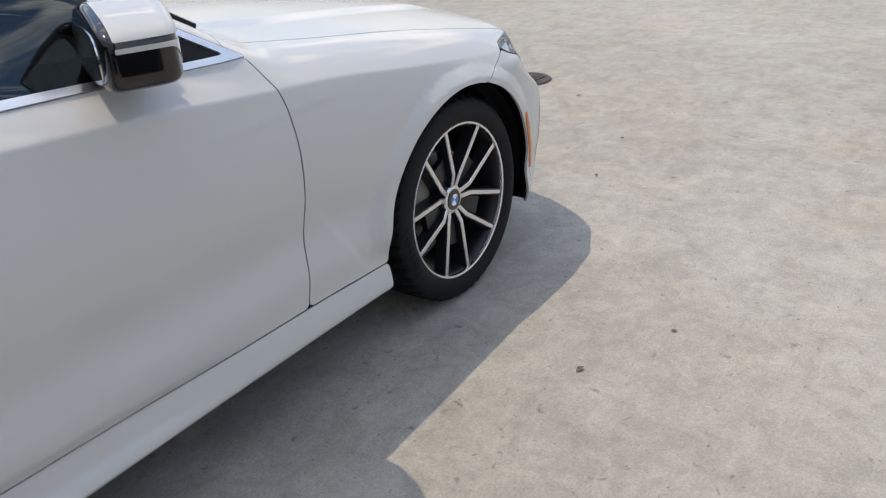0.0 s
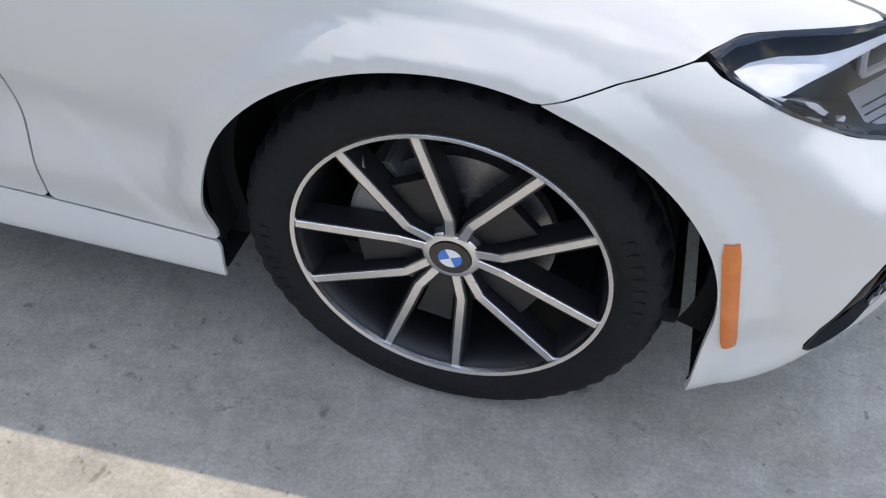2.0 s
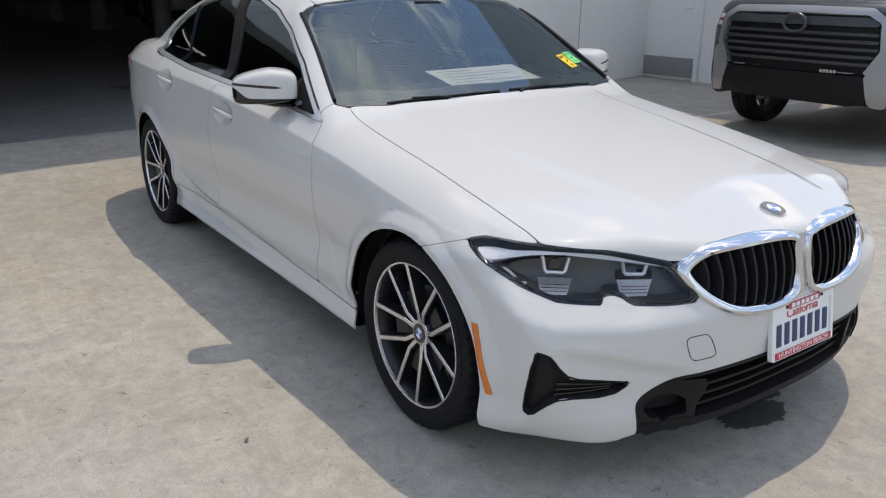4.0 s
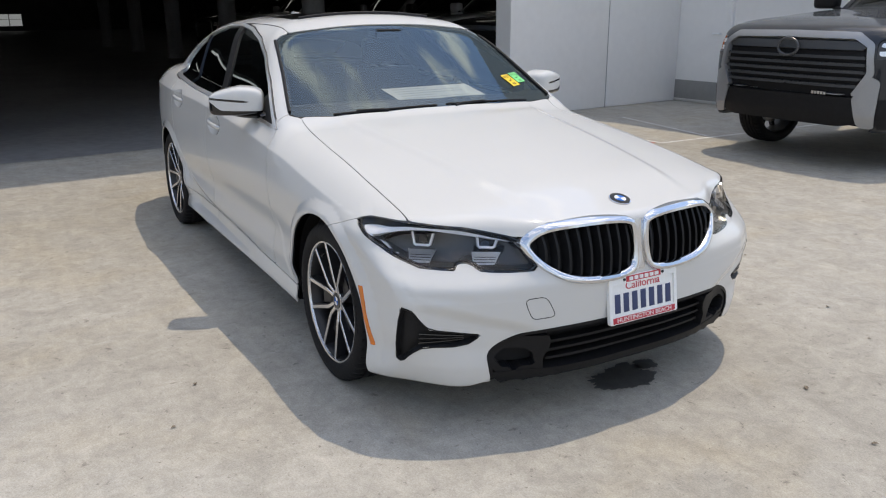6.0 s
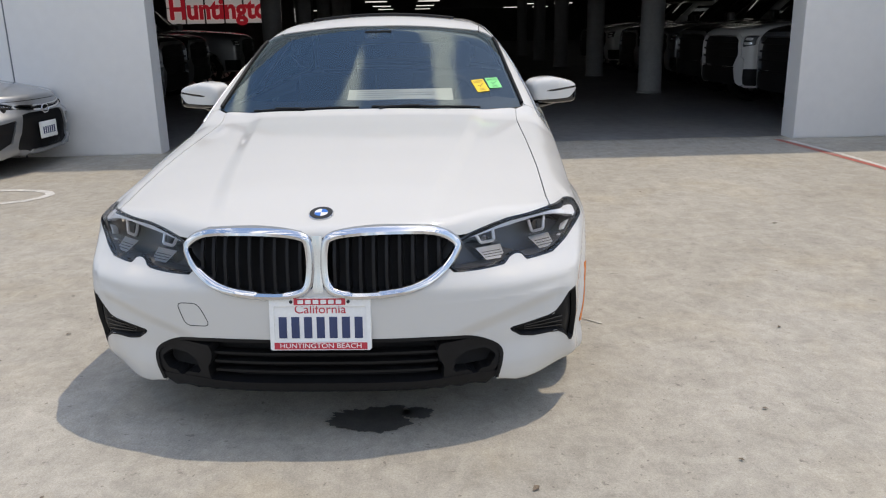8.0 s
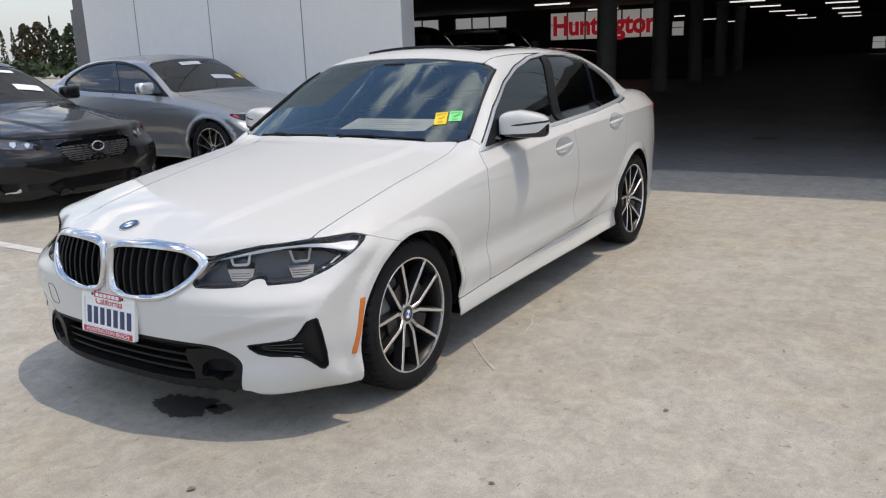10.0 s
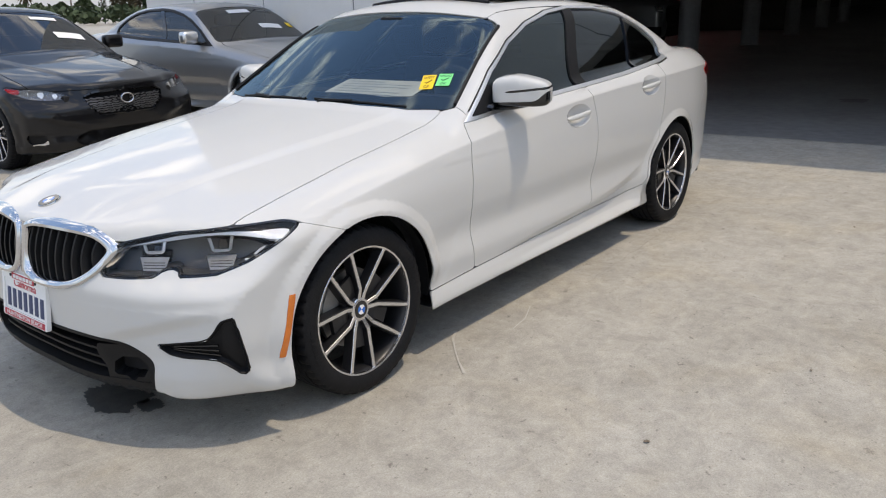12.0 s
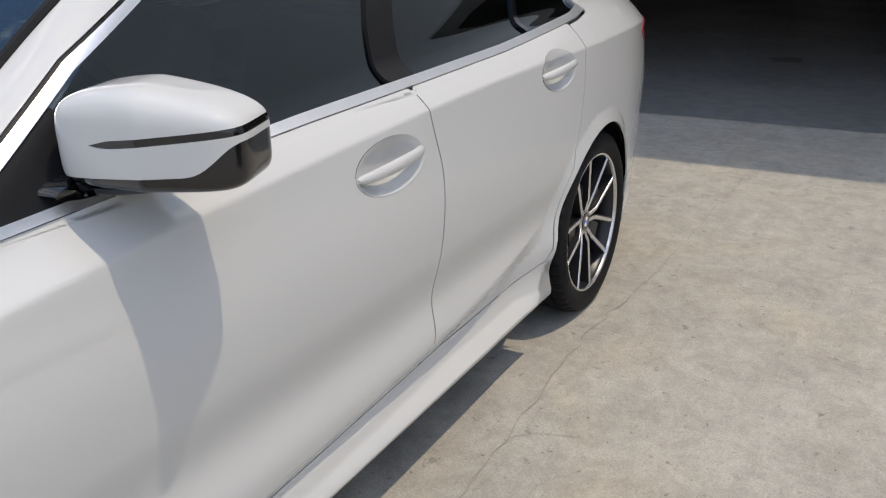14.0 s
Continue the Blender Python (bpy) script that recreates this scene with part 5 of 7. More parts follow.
# wipers, aerial, trims
def strip_on_glass(name, pts, r, material, lift=0.012):
    bm = bmesh.new()
    tube(bm, [(x, y, on_top(x, y) + lift) for x, y in pts], r, 6)
    return part(name, bm, material, car)


def cowl_x(y):
    return -0.614 - 0.18 * y * y


strip_on_glass("wiper", [(cowl_x(y), y) for y in np.linspace(-0.56, -0.04, 7)], 0.0055, M_DARK, -0.002)
strip_on_glass("wiper", [(cowl_x(y) - 0.004, y) for y in np.linspace(0.02, 0.54, 7)], 0.0055, M_DARK, -0.002)
strip_on_glass("wiper_arm", [(cowl_x(-0.34) + 0.020, -0.30), (cowl_x(-0.34) + 0.004, -0.34), (cowl_x(-0.45) - 0.004, -0.45)], 0.007, M_DARK, 0.002)
strip_on_glass("wiper_arm", [(cowl_x(0.06) + 0.020, 0.06), (cowl_x(0.10) + 0.004, 0.10), (cowl_x(0.25) - 0.004, 0.25)], 0.007, M_DARK, 0.002)
bm = bmesh.new()
zr = on_top(-2.62, 0.0)
pts = [(-2.49, 0.0), (-2.56, 0.022), (-2.64, 0.042), (-2.71, 0.056), (-2.735, 0.05), (-2.74, 0.0)]
prism(bm, pts, -0.022, 0.022, lambda u, v, d: (u, d * (1 - v / 0.08), zr + v - 0.004 - (u + 2.6) * -0.10))
bmesh.ops.bevel(bm, geom=bm.edges[:], offset=0.004, segments=2, affect="EDGES")
part("roof_aerial", bm, M_WHITE, car)
for s in "LR":
    # moulding along the windscreen edge and the roof ditch
    sg = 1 if s == "L" else -1
    bm = bmesh.new()
    tube(bm, [(x, sg * y, on_top(x, y) + 0.001) for x, y in [(x, float(np.interp(-x, (0.745, 0.80, 1.0, 1.275), (0.748, 0.735, 0.683, 0.620)))) for x in np.linspace(-0.755, -1.275, 14)]], 0.0085, 8)
    part("pillar_moulding", bm, M_DARK, car)
    bm = bmesh.new()
    tube(bm, [(x, sg * (0.543 - 0.02 * float(sstep(-2.0, -2.9, x))), on_top(x, 0.543 - 0.02 * float(sstep(-2.0, -2.9, x))) - 0.001) for x in np.linspace(-1.37, -2.95, 20)], 0.003, 5)
    part("roof_ditch", bm, M_DARK, car)
bm = bmesh.new()
tube(bm, [(-1.492 - 0.02 * (y / 0.4) ** 2, y, on_top(-1.50, abs(y)) + 0.003) for y in np.linspace(-0.40, 0.40, 17)], 0.011, 8)
part("sunroof_lip", bm, M_DARK, car)
# sensor housing behind the windscreen, sheet of paper, dash, seats
part("sensor_pod", boxbm(-1.33, -1.20, -0.075, 0.075, 1.30, 1.345, bevel=0.012), M_DARK, car)
bm = bmesh.new()
rings = []
for y in np.linspace(-0.66, 0.66, 15):
    k = (y / 0.7) ** 2
    rings.append([bm.verts.new(p) for p in ((-0.70 - 0.10 * k, y, 0.90), (-0.76 - 0.10 * k, y, 0.950), (-0.95 - 0.06 * k, y, 0.972), (-1.12, y, 0.980), (-1.20, y, 0.94), (-1.18, y, 0.70))])
for p, q in zip(rings, rings[1:]):
    for i in range(5):
        bm.faces.new((p[i], p[i + 1], q[i + 1], q[i]))
bmesh.ops.recalc_face_normals(bm, faces=bm.faces)
part("dashboard", bm, M_DASH, car)
bm = bmesh.new()
lathe(bm, [(0.185 + 0.016 * math.cos(a), 0.016 * math.sin(a)) for a in np.linspace(0, 2 * math.pi, 10)], 40, axis="z")
for a in (0, 120, 240):
    vs = box(bm, 0.03, 0.18, -0.015, 0.015, -0.012, 0.004)
    bmesh.ops.rotate(bm, verts=vs, cent=(0, 0, 0), matrix=Matrix.Rotation(radians(a - 90), 3, "Z"))
bmesh.ops.transform(bm, matrix=pose(-1.30, 0.37, 0.93, 0, -66, 0), verts=bm.verts)
part("steering_wheel", bm, M_DASH, car)


def seat(x, y):
    bm = bmesh.new()
    box(bm, x - 0.42, x - 0.26, y - 0.25, y + 0.25, 0.50, 1.10, bevel=0.055, segs=3)
    bmesh.ops.rotate(bm, verts=bm.verts, cent=(x - 0.3, y, 0.5), matrix=Matrix.Rotation(radians(-12), 3, "Y"))
    box(bm, x - 0.28, x + 0.26, y - 0.25, y + 0.25, 0.42, 0.58, bevel=0.05, segs=3)
    part("car_seat", bm, M_SEAT, car)
    bm = bmesh.new()
    box(bm, x - 0.52, x - 0.42, y - 0.13, y + 0.13, 1.10, 1.27, bevel=0.04, segs=3)
    part("headrest", bm, M_SEAT, car)


seat(-1.62, 0.37)
seat(-1.62, -0.37)
bm = bmesh.new()
box(bm, -2.75, -2.25, -0.62, 0.62, 0.42, 0.60, bevel=0.05)
box(bm, -2.92, -2.72, -0.60, 0.60, 0.55, 1.08, bevel=0.05)
part("rear_bench", bm, M_SEAT, car)
part("cabin_floor", boxbm(-2.9, -0.7, -0.7, 0.7, 0.30, 0.34), M_INNER, car)


def loose_sheet(name, label, cx, cy, w, h, tilt, yaw, z, bars, material):
    ob = thing(name, label, "paper", pose(cx, cy, z, 0, tilt, yaw))
    bm = bmesh.new()
    nx_, ny_ = 10, 14
    g = [[bm.verts.new((-h / 2 + h * i / nx_, -w / 2 + w * j / ny_, 0.0012 * math.sin(j * 0.9) * math.sin(i * 0.5))) for j in range(ny_ + 1)] for i in range(nx_ + 1)]
    for i in range(nx_):
        for j in range(ny_):
            bm.faces.new((g[i][j], g[i + 1][j], g[i + 1][j + 1], g[i][j + 1]))
    part("sheet", bm, material, ob)
    for i in range(bars):
        x = -h / 2 + h * (i + 1) / (bars + 1)
        wl = w * (0.75 if i % 3 else 0.4)
        part("print_line", boxbm(x - h * 0.012, x + h * 0.012, -w * 0.42, -w * 0.42 + wl, 0.0016, 0.0022), M_INKGREY, ob)
    return ob


loose_sheet("window_form", "large printed paper form lying on the dashboard", -0.905, 0.135, 0.54, 0.28, 13, 4, 1.014, 7, M_PAPER)


# coloured inspection stickers on the windscreen
def sticker(name, label, words, cx, cy, w, h, lean, material, ink):
    z = on_top(cx, cy)
    e = 0.01
    n = Vector((-(on_top(cx + e, cy) - on_top(cx - e, cy)) / (2 * e), -(on_top(cx, cy + e) - on_top(cx, cy - e)) / (2 * e), 1)).normalized()
    up = (Vector((-0.85, 0, 0.5)) - n * Vector((-0.85, 0, 0.5)).dot(n)).normalized()
    right = up.cross(n)
    m = Matrix.Translation(Vector((cx, cy, z)) + n * 0.0005) @ Matrix((right, up, n)).transposed().to_4x4() @ Matrix.Rotation(radians(lean), 4, "Z")
    ob = thing(name, label, "sticker", m, group="inspection stickers")
    part("card", boxbm(-w / 2, w / 2, -h / 2, h / 2, -0.0006, 0.0, bevel=0.0), material, ob, smooth=False)
    flat_text("word", words[0], h * 0.26, Matrix.Translation((0, h * 0.30, 0.0006)), ink, ob, 0.0003, width=w * 0.8)
    flat_text("word", words[1], h * 0.28, Matrix.Translation((0, -h * 0.33, 0.0006)), ink, ob, 0.0003, width=w * 0.42)
    bm = bmesh.new()
    tube(bm, [(-w * 0.2, 0.0, 0.001), (-w * 0.06, -h * 0.09, 0.001), (w * 0.28, h * 0.12, 0.001)], 0.0022, 6)
    part("tick", bm, ink, ob)


M_INKBROWN = mat("ink_brown", (0.16, 0.06, 0.01), rough=0.6, var=0.1)
M_INKGREEN = mat("ink_green", (0.02, 0.16, 0.05), rough=0.6, var=0.1)
sticker("inspection_sticker", "yellow paper sticker with a tick on the windshield", ("SAFETY", "OK"), -0.824, 0.543, 0.064, 0.102, 20, M_YELLOW, M_INKBROWN)
sticker("inspection_sticker", "light green paper sticker with a tick on the windshield", ("SMOG", "OK"), -0.861, 0.609, 0.066, 0.086, 17, M_GREEN, M_INKGREEN)


# ---- the place ----
def ground_material():
    m = bpy.data.materials.new("worn_concrete")
    m.use_nodes = True
    nt = m.node_tree
    b = nt.nodes["Principled BSDF"]
    tc = nt.nodes.new("ShaderNodeTexCoord")

    def noise_node(scale, detail, rough=0.6, dist=0.0):
        n = nt.nodes.new("ShaderNodeTexNoise")
        n.inputs["Scale"].default_value, n.inputs["Detail"].default_value = scale, detail
        n.inputs["Roughness"].default_value, n.inputs["Distortion"].default_value = rough, dist
        nt.links.new(tc.outputs["Object"], n.inputs["Vector"])
        return n

    def ramp(src, p0, p1, c0, c1):
        r = nt.nodes.new("ShaderNodeValToRGB")
        e = r.color_ramp.elements
        e[0].position, e[1].position = p0, p1
        e[0].color, e[1].color = (*c0, 1), (*c1, 1)
        nt.links.new(src.outputs["Fac"], r.inputs["Fac"])
        return r

    def mix(kind, fac, a, c):
        x = nt.nodes.new("ShaderNodeMixRGB")
        x.blend_type = kind
        if isinstance(fac, float):
            x.inputs["Fac"].default_value = fac
        else:
            nt.links.new(fac.outputs[0], x.inputs["Fac"])
        nt.links.new(a.outputs[0], x.inputs["Color1"])
        nt.links.new(c.outputs[0], x.inputs["Color2"])
        return x

    big = ramp(noise_node(0.35, 6, 0.6, 0.6), 0.36, 0.66, (0.370, 0.345, 0.295), (0.445, 0.420, 0.368))
    mid = ramp(noise_node(5.5, 10, 0.78, 0.6), 0.36, 0.62, (0.79, 0.785, 0.775), (1.08, 1.08, 1.08))
    fleck = ramp(noise_node(16, 9, 0.80, 0.5), 0.34, 0.60, (0.84, 0.84, 0.835), (1.08, 1.08, 1.08))
    grain = ramp(noise_node(140, 5, 0.75), 0.30, 0.68, (0.72, 0.72, 0.72), (1.14, 1.14, 1.14))
    spots = ramp(noise_node(19, 6, 0.62, 0.4), 0.30, 0.37, (0.50, 0.49, 0.48), (1, 1, 1))
    pits = ramp(noise_node(46, 2, 0.5), 0.25, 0.31, (0.50, 0.49, 0.48), (1, 1, 1))
    tcm = nt.nodes.new("ShaderNodeMapping")
    tcm.inputs["Scale"].default_value = (0.8, 9.0, 1.0)
    tcm.inputs["Rotation"].default_value = (0, 0, radians(-14))
    nt.links.new(tc.outputs["Object"], tcm.inputs["Vector"])
    drag = noise_node(1.6, 6, 0.65, 0.9)
    nt.links.new(tcm.outputs["Vector"], drag.inputs["Vector"])
    drag = ramp(drag, 0.38, 0.66, (0.90, 0.90, 0.90), (1.05, 1.05, 1.05))
    warm = ramp(noise_node(1.3, 6, 0.6, 0.8), 0.50, 0.74, (1, 1, 1), (1.05, 1.0, 0.90))
    c = mix("MULTIPLY", 0.9, big, mid)
    c = mix("MULTIPLY", 0.9, c, fleck)
    c = mix("MULTIPLY", 0.9, c, grain)
    c = mix("MULTIPLY", 0.8, c, spots)
    c = mix("MULTIPLY", 0.85, c, pits)
    c = mix("MULTIPLY", 0.8, c, warm)
    c = mix("MULTIPLY", 0.4, c, drag)
    nt.links.new(c.outputs[0], b.inputs["Base Color"])
    rr = ramp(noise_node(2.0, 5), 0.3, 0.7, (0.62, 0.62, 0.62), (0.9, 0.9, 0.9))
    nt.links.new(rr.outputs[0], b.inputs["Roughness"])
    b.inputs["Specular IOR Level"].default_value = 0.35
    bp = nt.nodes.new("ShaderNodeBump")
    bp.inputs["Strength"].default_value, bp.inputs["Distance"].default_value = 0.35, 0.006
    nt.links.new(noise_node(38, 8, 0.7).outputs["Fac"], bp.inputs["Height"])
    nt.links.new(bp.outputs[0], b.inputs["Normal"])
    return m


M_GROUND = ground_material()
M_WALL = mat("white_stucco", (0.76, 0.745, 0.72), rough=0.8, var=0.035, scale=0.9, bump=0.06, bscale=160)

M_SEAM = mat("joint_grey", (0.16, 0.17, 0.18), rough=0.8, var=0.2)
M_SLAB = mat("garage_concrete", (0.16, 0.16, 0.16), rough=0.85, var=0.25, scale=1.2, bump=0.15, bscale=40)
M_COL = mat("painted_column", (0.36, 0.37, 0.38), rough=0.7, var=0.15, scale=2)
M_TUBE = mat("light_tube", (1.0, 1.0, 0.97), rough=0.5, emit=0.85, var=0.0)
M_LINE = mat("worn_white_line", (0.62, 0.61, 0.58), rough=0.8, var=0.30, scale=10, dark=(0.40, 0.38, 0.35))
M_REDLINE = mat("worn_red_line", (0.42, 0.07, 0.05), rough=0.8, var=0.45, scale=9, dark=(0.30, 0.18, 0.15))
M_STAIN = mat("damp_stain", (0.075, 0.072, 0.066), rough=0.45, var=0.4, scale=20)
M_KICK = mat("kick_plate_grey", (0.27, 0.265, 0.255), rough=0.5, metal=0.3, var=0.12, scale=8)
M_IRON = mat("cast_iron", (0.10, 0.085, 0.075), rough=0.6, metal=0.6, var=0.4, scale=20, bump=0.3, bscale=120)

bm = bmesh.new()
bmesh.ops.create_grid(bm, x_segments=8, y_segments=8, size=900)
tagged(part("ground", bm, M_GROUND), "pale worn concrete lot with stains and hairline cracks", "ground", kind="structure")

XF = -6.3          # face of the building
STOOD = {o.name for o in scene.collection.objects}
TURN = Matrix.Translation((XF, 4.26, 0)) @ Matrix.Rotation(radians(4.2), 4, "Z") @ Matrix.Translation((-XF, -4.26, 0))
Y0, Y1 = -3.09, 4.33   # the garage opening
HB = 8.4


def wall_slab(name, x0, x1, y0, y1, z0, z1, m, label, bevel=0.0):
    return tagged(part(name, boxbm(x0, x1, y0, y1, z0, z1, bevel=bevel), m), label, "wall", kind="structure")


def panel_wall(name, seams, y0, y1, z0, z1, label):
    """A facade of wide panels with narrow recessed joints."""
    ob = wall_slab(name, XF - 0.5, XF - 0.012, y0 + (0.2 if y0 == Y1 else 0), y1 - (0.2 if y1 == Y0 else 0), z0, z1, M_WALL, label)
    for sy in seams:
        part("joint_strip", boxbm(XF - 0.0118, XF - 0.009, sy - 0.012, sy + 0.012, z0, z1), M_SEAM, ob)
    edges = [y0] + seams + [y1]
    for a, b in zip(edges, edges[1:]):
        lo = a + (0.009 if a != y0 else 0)
        hi = b - (0.009 if b != y1 else 0)
        p = part("panel", boxbm(XF - 0.012, XF, lo, hi, z0 + 0.015, z1, bevel=0.003), M_WALL, ob)
    return ob


panel_wall("wall_west", [-7.70, -6.24, -4.62], -8.82, Y0, 0, HB, "white plastered facade of wide panels beside the garage opening")
panel_wall("wall_east", [6.19], Y1, 7.75, 0, HB, "white plastered facade of wide panels beside the garage opening")
panel_wall("wall_over_opening", [-1.0, 1.6], Y0, Y1, 2.62, HB, "white plastered facade above the garage opening")
for y0, y1, nm in ((Y0 - 0.2, Y0, "jamb_west"), (Y1, Y1 + 0.2, "jamb_east")):
    wall_slab(nm, XF - 0.32, XF - 0.012, y0, y1, 0, HB, M_WALL, "white plastered edge of the garage opening")
# the wing that closes the lot beside the pickup
wall_slab("wall_wing", -8.0, -3.5, 7.8, 8.2, 0, HB, M_WALL, "white plastered side wing of the building")
# garage
GX0, GX1, GYA, GYB, GZ = -70.0, -6.8, -18.0, 20.0, 2.9


def two_boxes(z0, z1):
    bm = boxbm(GX0 - 0.4, -13.7, GYA - 0.4, GYB + 0.4, z0, z1)
    box(bm, -13.7, GX1, -8.82, GYB + 0.4, z0, z1)
    return bm


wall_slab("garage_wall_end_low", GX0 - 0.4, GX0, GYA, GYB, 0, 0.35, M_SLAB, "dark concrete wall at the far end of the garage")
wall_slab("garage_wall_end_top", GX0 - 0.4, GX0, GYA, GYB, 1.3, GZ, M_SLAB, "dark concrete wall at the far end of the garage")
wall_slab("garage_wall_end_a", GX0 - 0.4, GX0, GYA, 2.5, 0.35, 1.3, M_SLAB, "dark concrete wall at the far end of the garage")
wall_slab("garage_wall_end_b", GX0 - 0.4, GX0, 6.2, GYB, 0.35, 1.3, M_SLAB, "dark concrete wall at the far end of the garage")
# unseen side walls, added to enclose the garage and keep daylight out
wall_slab("garage_wall_east", GX0, GX1, GYB, GYB + 0.4, 0, GZ, M_SLAB, "unseen dark concrete wall added to close the garage side")
wall_slab("garage_wall_west", GX0, -13.6, GYA - 0.4, GYA, 0, GZ, M_SLAB, "unseen dark concrete wall added to close the garage side")
wall_slab("garage_wall_west_return", -13.6, GX1, -8.82, -8.5, 0, GZ, M_SLAB, "unseen dark concrete wall added to close the garage side")
wall_slab("garage_wall_west_step", -13.9, -13.6, GYA, -8.82, 0, GZ, M_SLAB, "unseen dark concrete wall added to close the garage side")
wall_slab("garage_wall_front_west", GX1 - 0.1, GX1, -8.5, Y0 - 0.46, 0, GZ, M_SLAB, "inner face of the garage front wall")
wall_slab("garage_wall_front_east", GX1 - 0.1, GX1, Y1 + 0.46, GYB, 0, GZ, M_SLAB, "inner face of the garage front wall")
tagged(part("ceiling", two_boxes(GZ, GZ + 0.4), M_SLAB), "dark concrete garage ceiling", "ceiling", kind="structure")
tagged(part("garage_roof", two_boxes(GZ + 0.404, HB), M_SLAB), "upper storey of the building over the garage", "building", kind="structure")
# darker than the lot concrete: the garage's shade is put into this colour
M_GFLOOR = mat("garage_floor_shade_tone", (0.23, 0.228, 0.225), rough=0.5, var=0.3, scale=0.8, bump=0.1, bscale=40)
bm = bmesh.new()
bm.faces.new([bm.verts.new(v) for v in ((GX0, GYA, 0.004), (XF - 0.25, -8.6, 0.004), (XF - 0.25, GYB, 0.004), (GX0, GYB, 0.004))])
tagged(part("floor", bm, M_GFLOOR), "smooth concrete garage floor, coloured darker for the shade inside", "floor", kind="structure")
# the window wall deep in the garage, with its banner; panes glow for daylight
# emission on panes and banner stands in for daylight behind them
M_SKYPANE = mat("daylight_glow_pane", (0.62, 0.66, 0.68), rough=0.6, emit=0.32)
M_BANNER = mat("white_banner_glow", (0.80, 0.80, 0.80), rough=0.7, emit=0.22)
M_MULL = mat("window_bar_grey", (0.20, 0.21, 0.22), rough=0.6, var=0.1)
wall_slab("garage_wall_windows", -30.4, -30.0, GYA, -4.0, 0, 1.62, M_SLAB, "dark wall under the garage windows")
wall_slab("garage_wall_windows_top", -30.4, -30.0, GYA, -4.0, 2.75, GZ, M_SLAB, "dark beam over the garage windows")


def window(idx, y0, y1, z0, z1, x, n, pane_mat):
    ob = thing("window_%d" % idx, "garage window with grey bars, its daylight put in as pane glow", "window", pose(x, (y0 + y1) / 2, z0), kind="structure")
    h, w = z1 - z0, y1 - y0
    for i in range(n):
        a = -w / 2 + w * i / n
        part("pane", boxbm(-0.02, -0.01, a + 0.03, a + w / n - 0.03, 0.03, h - 0.03), pane_mat, ob, smooth=False)
    for i in range(n + 1):
        a = -w / 2 + w * i / n
        part("window_bar", boxbm(-0.03, 0.03, a - 0.03, a + 0.03, 0, h, bevel=0.006), M_MULL, ob)
    for z in (0.0, h * 0.55, h - 0.03):
        part("window_rail", boxbm(-0.026, 0.026, -w / 2, w / 2, z, z + 0.03, bevel=0.005), M_MULL, ob)


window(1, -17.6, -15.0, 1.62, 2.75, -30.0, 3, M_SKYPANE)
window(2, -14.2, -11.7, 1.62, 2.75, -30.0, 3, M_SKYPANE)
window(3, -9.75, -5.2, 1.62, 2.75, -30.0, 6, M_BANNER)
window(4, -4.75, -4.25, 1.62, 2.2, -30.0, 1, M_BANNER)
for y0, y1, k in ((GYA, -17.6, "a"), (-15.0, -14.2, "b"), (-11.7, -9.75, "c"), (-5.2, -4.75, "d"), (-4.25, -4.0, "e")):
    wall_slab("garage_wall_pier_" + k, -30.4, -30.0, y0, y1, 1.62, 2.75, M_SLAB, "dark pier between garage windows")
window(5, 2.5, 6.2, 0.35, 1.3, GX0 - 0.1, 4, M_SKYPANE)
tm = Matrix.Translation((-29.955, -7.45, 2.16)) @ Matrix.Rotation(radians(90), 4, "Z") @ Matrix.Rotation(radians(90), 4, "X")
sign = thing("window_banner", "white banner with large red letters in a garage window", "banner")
# the letters glow too, in place of daylight coming through the banner
M_BANNERRED = mat("red_letters_glow", (0.62, 0.03, 0.05), rough=0.6, emit=0.22)
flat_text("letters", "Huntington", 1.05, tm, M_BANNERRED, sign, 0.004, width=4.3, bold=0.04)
# columns
col_first = None
for x, y in ((-13.03, 4.6), (-18.7, 4.78), (-23.9, 4.84), (-29.1, 4.95), (-34.4, 5.0), (-16.3, -3.37), (-21.6, -3.3), (-26.9, -3.25), (-32.2, -3.2), (-37.5, -3.2), (-13.0, 12.2), (-18.7, 12.2)):
    if col_first is None:
        bm = bmesh.new()
        lathe(bm, [(0.0, 0.0), (0.25, 0.0), (0.25, 0.03), (0.23, 0.05), (0.23, GZ - 0.1), (0.28, GZ - 0.02), (0.28, GZ), (0.0, GZ)], 28, axis="z")
        col_first = tagged(part("column", bm, M_COL), "round painted concrete garage column", "column", group="garage columns")
        col_first.location = (x, y, 0.004)
    else:
        copy_thing(col_first, pose(x, y, 0.004))
# ceiling tubes
tube_first = None
for x in (-12.0, -18.0, -24.0, -30.0, -36.0, -44.0, -54.0, -64.0):
    for y in (-7.5, -2.0, 1.0, 8.2, 10.6):
        if tube_first is None:
            tube_first = thing("ceiling_light", "narrow lit fluorescent ceiling fitting", "lamp", pose(x, y, GZ - 0.14), group="ceiling lights")
            part("fitting", boxbm(-0.10, 0.10, -0.65, 0.65, 0.05, 0.14, bevel=0.01), M_COL, tube_first)
            part("lit_tube", boxbm(-0.04, 0.04, -0.62, 0.62, 0.0, 0.05, bevel=0.015), M_TUBE, tube_first)
        else:
            copy_thing(tube_first, pose(x, y, GZ - 0.14))

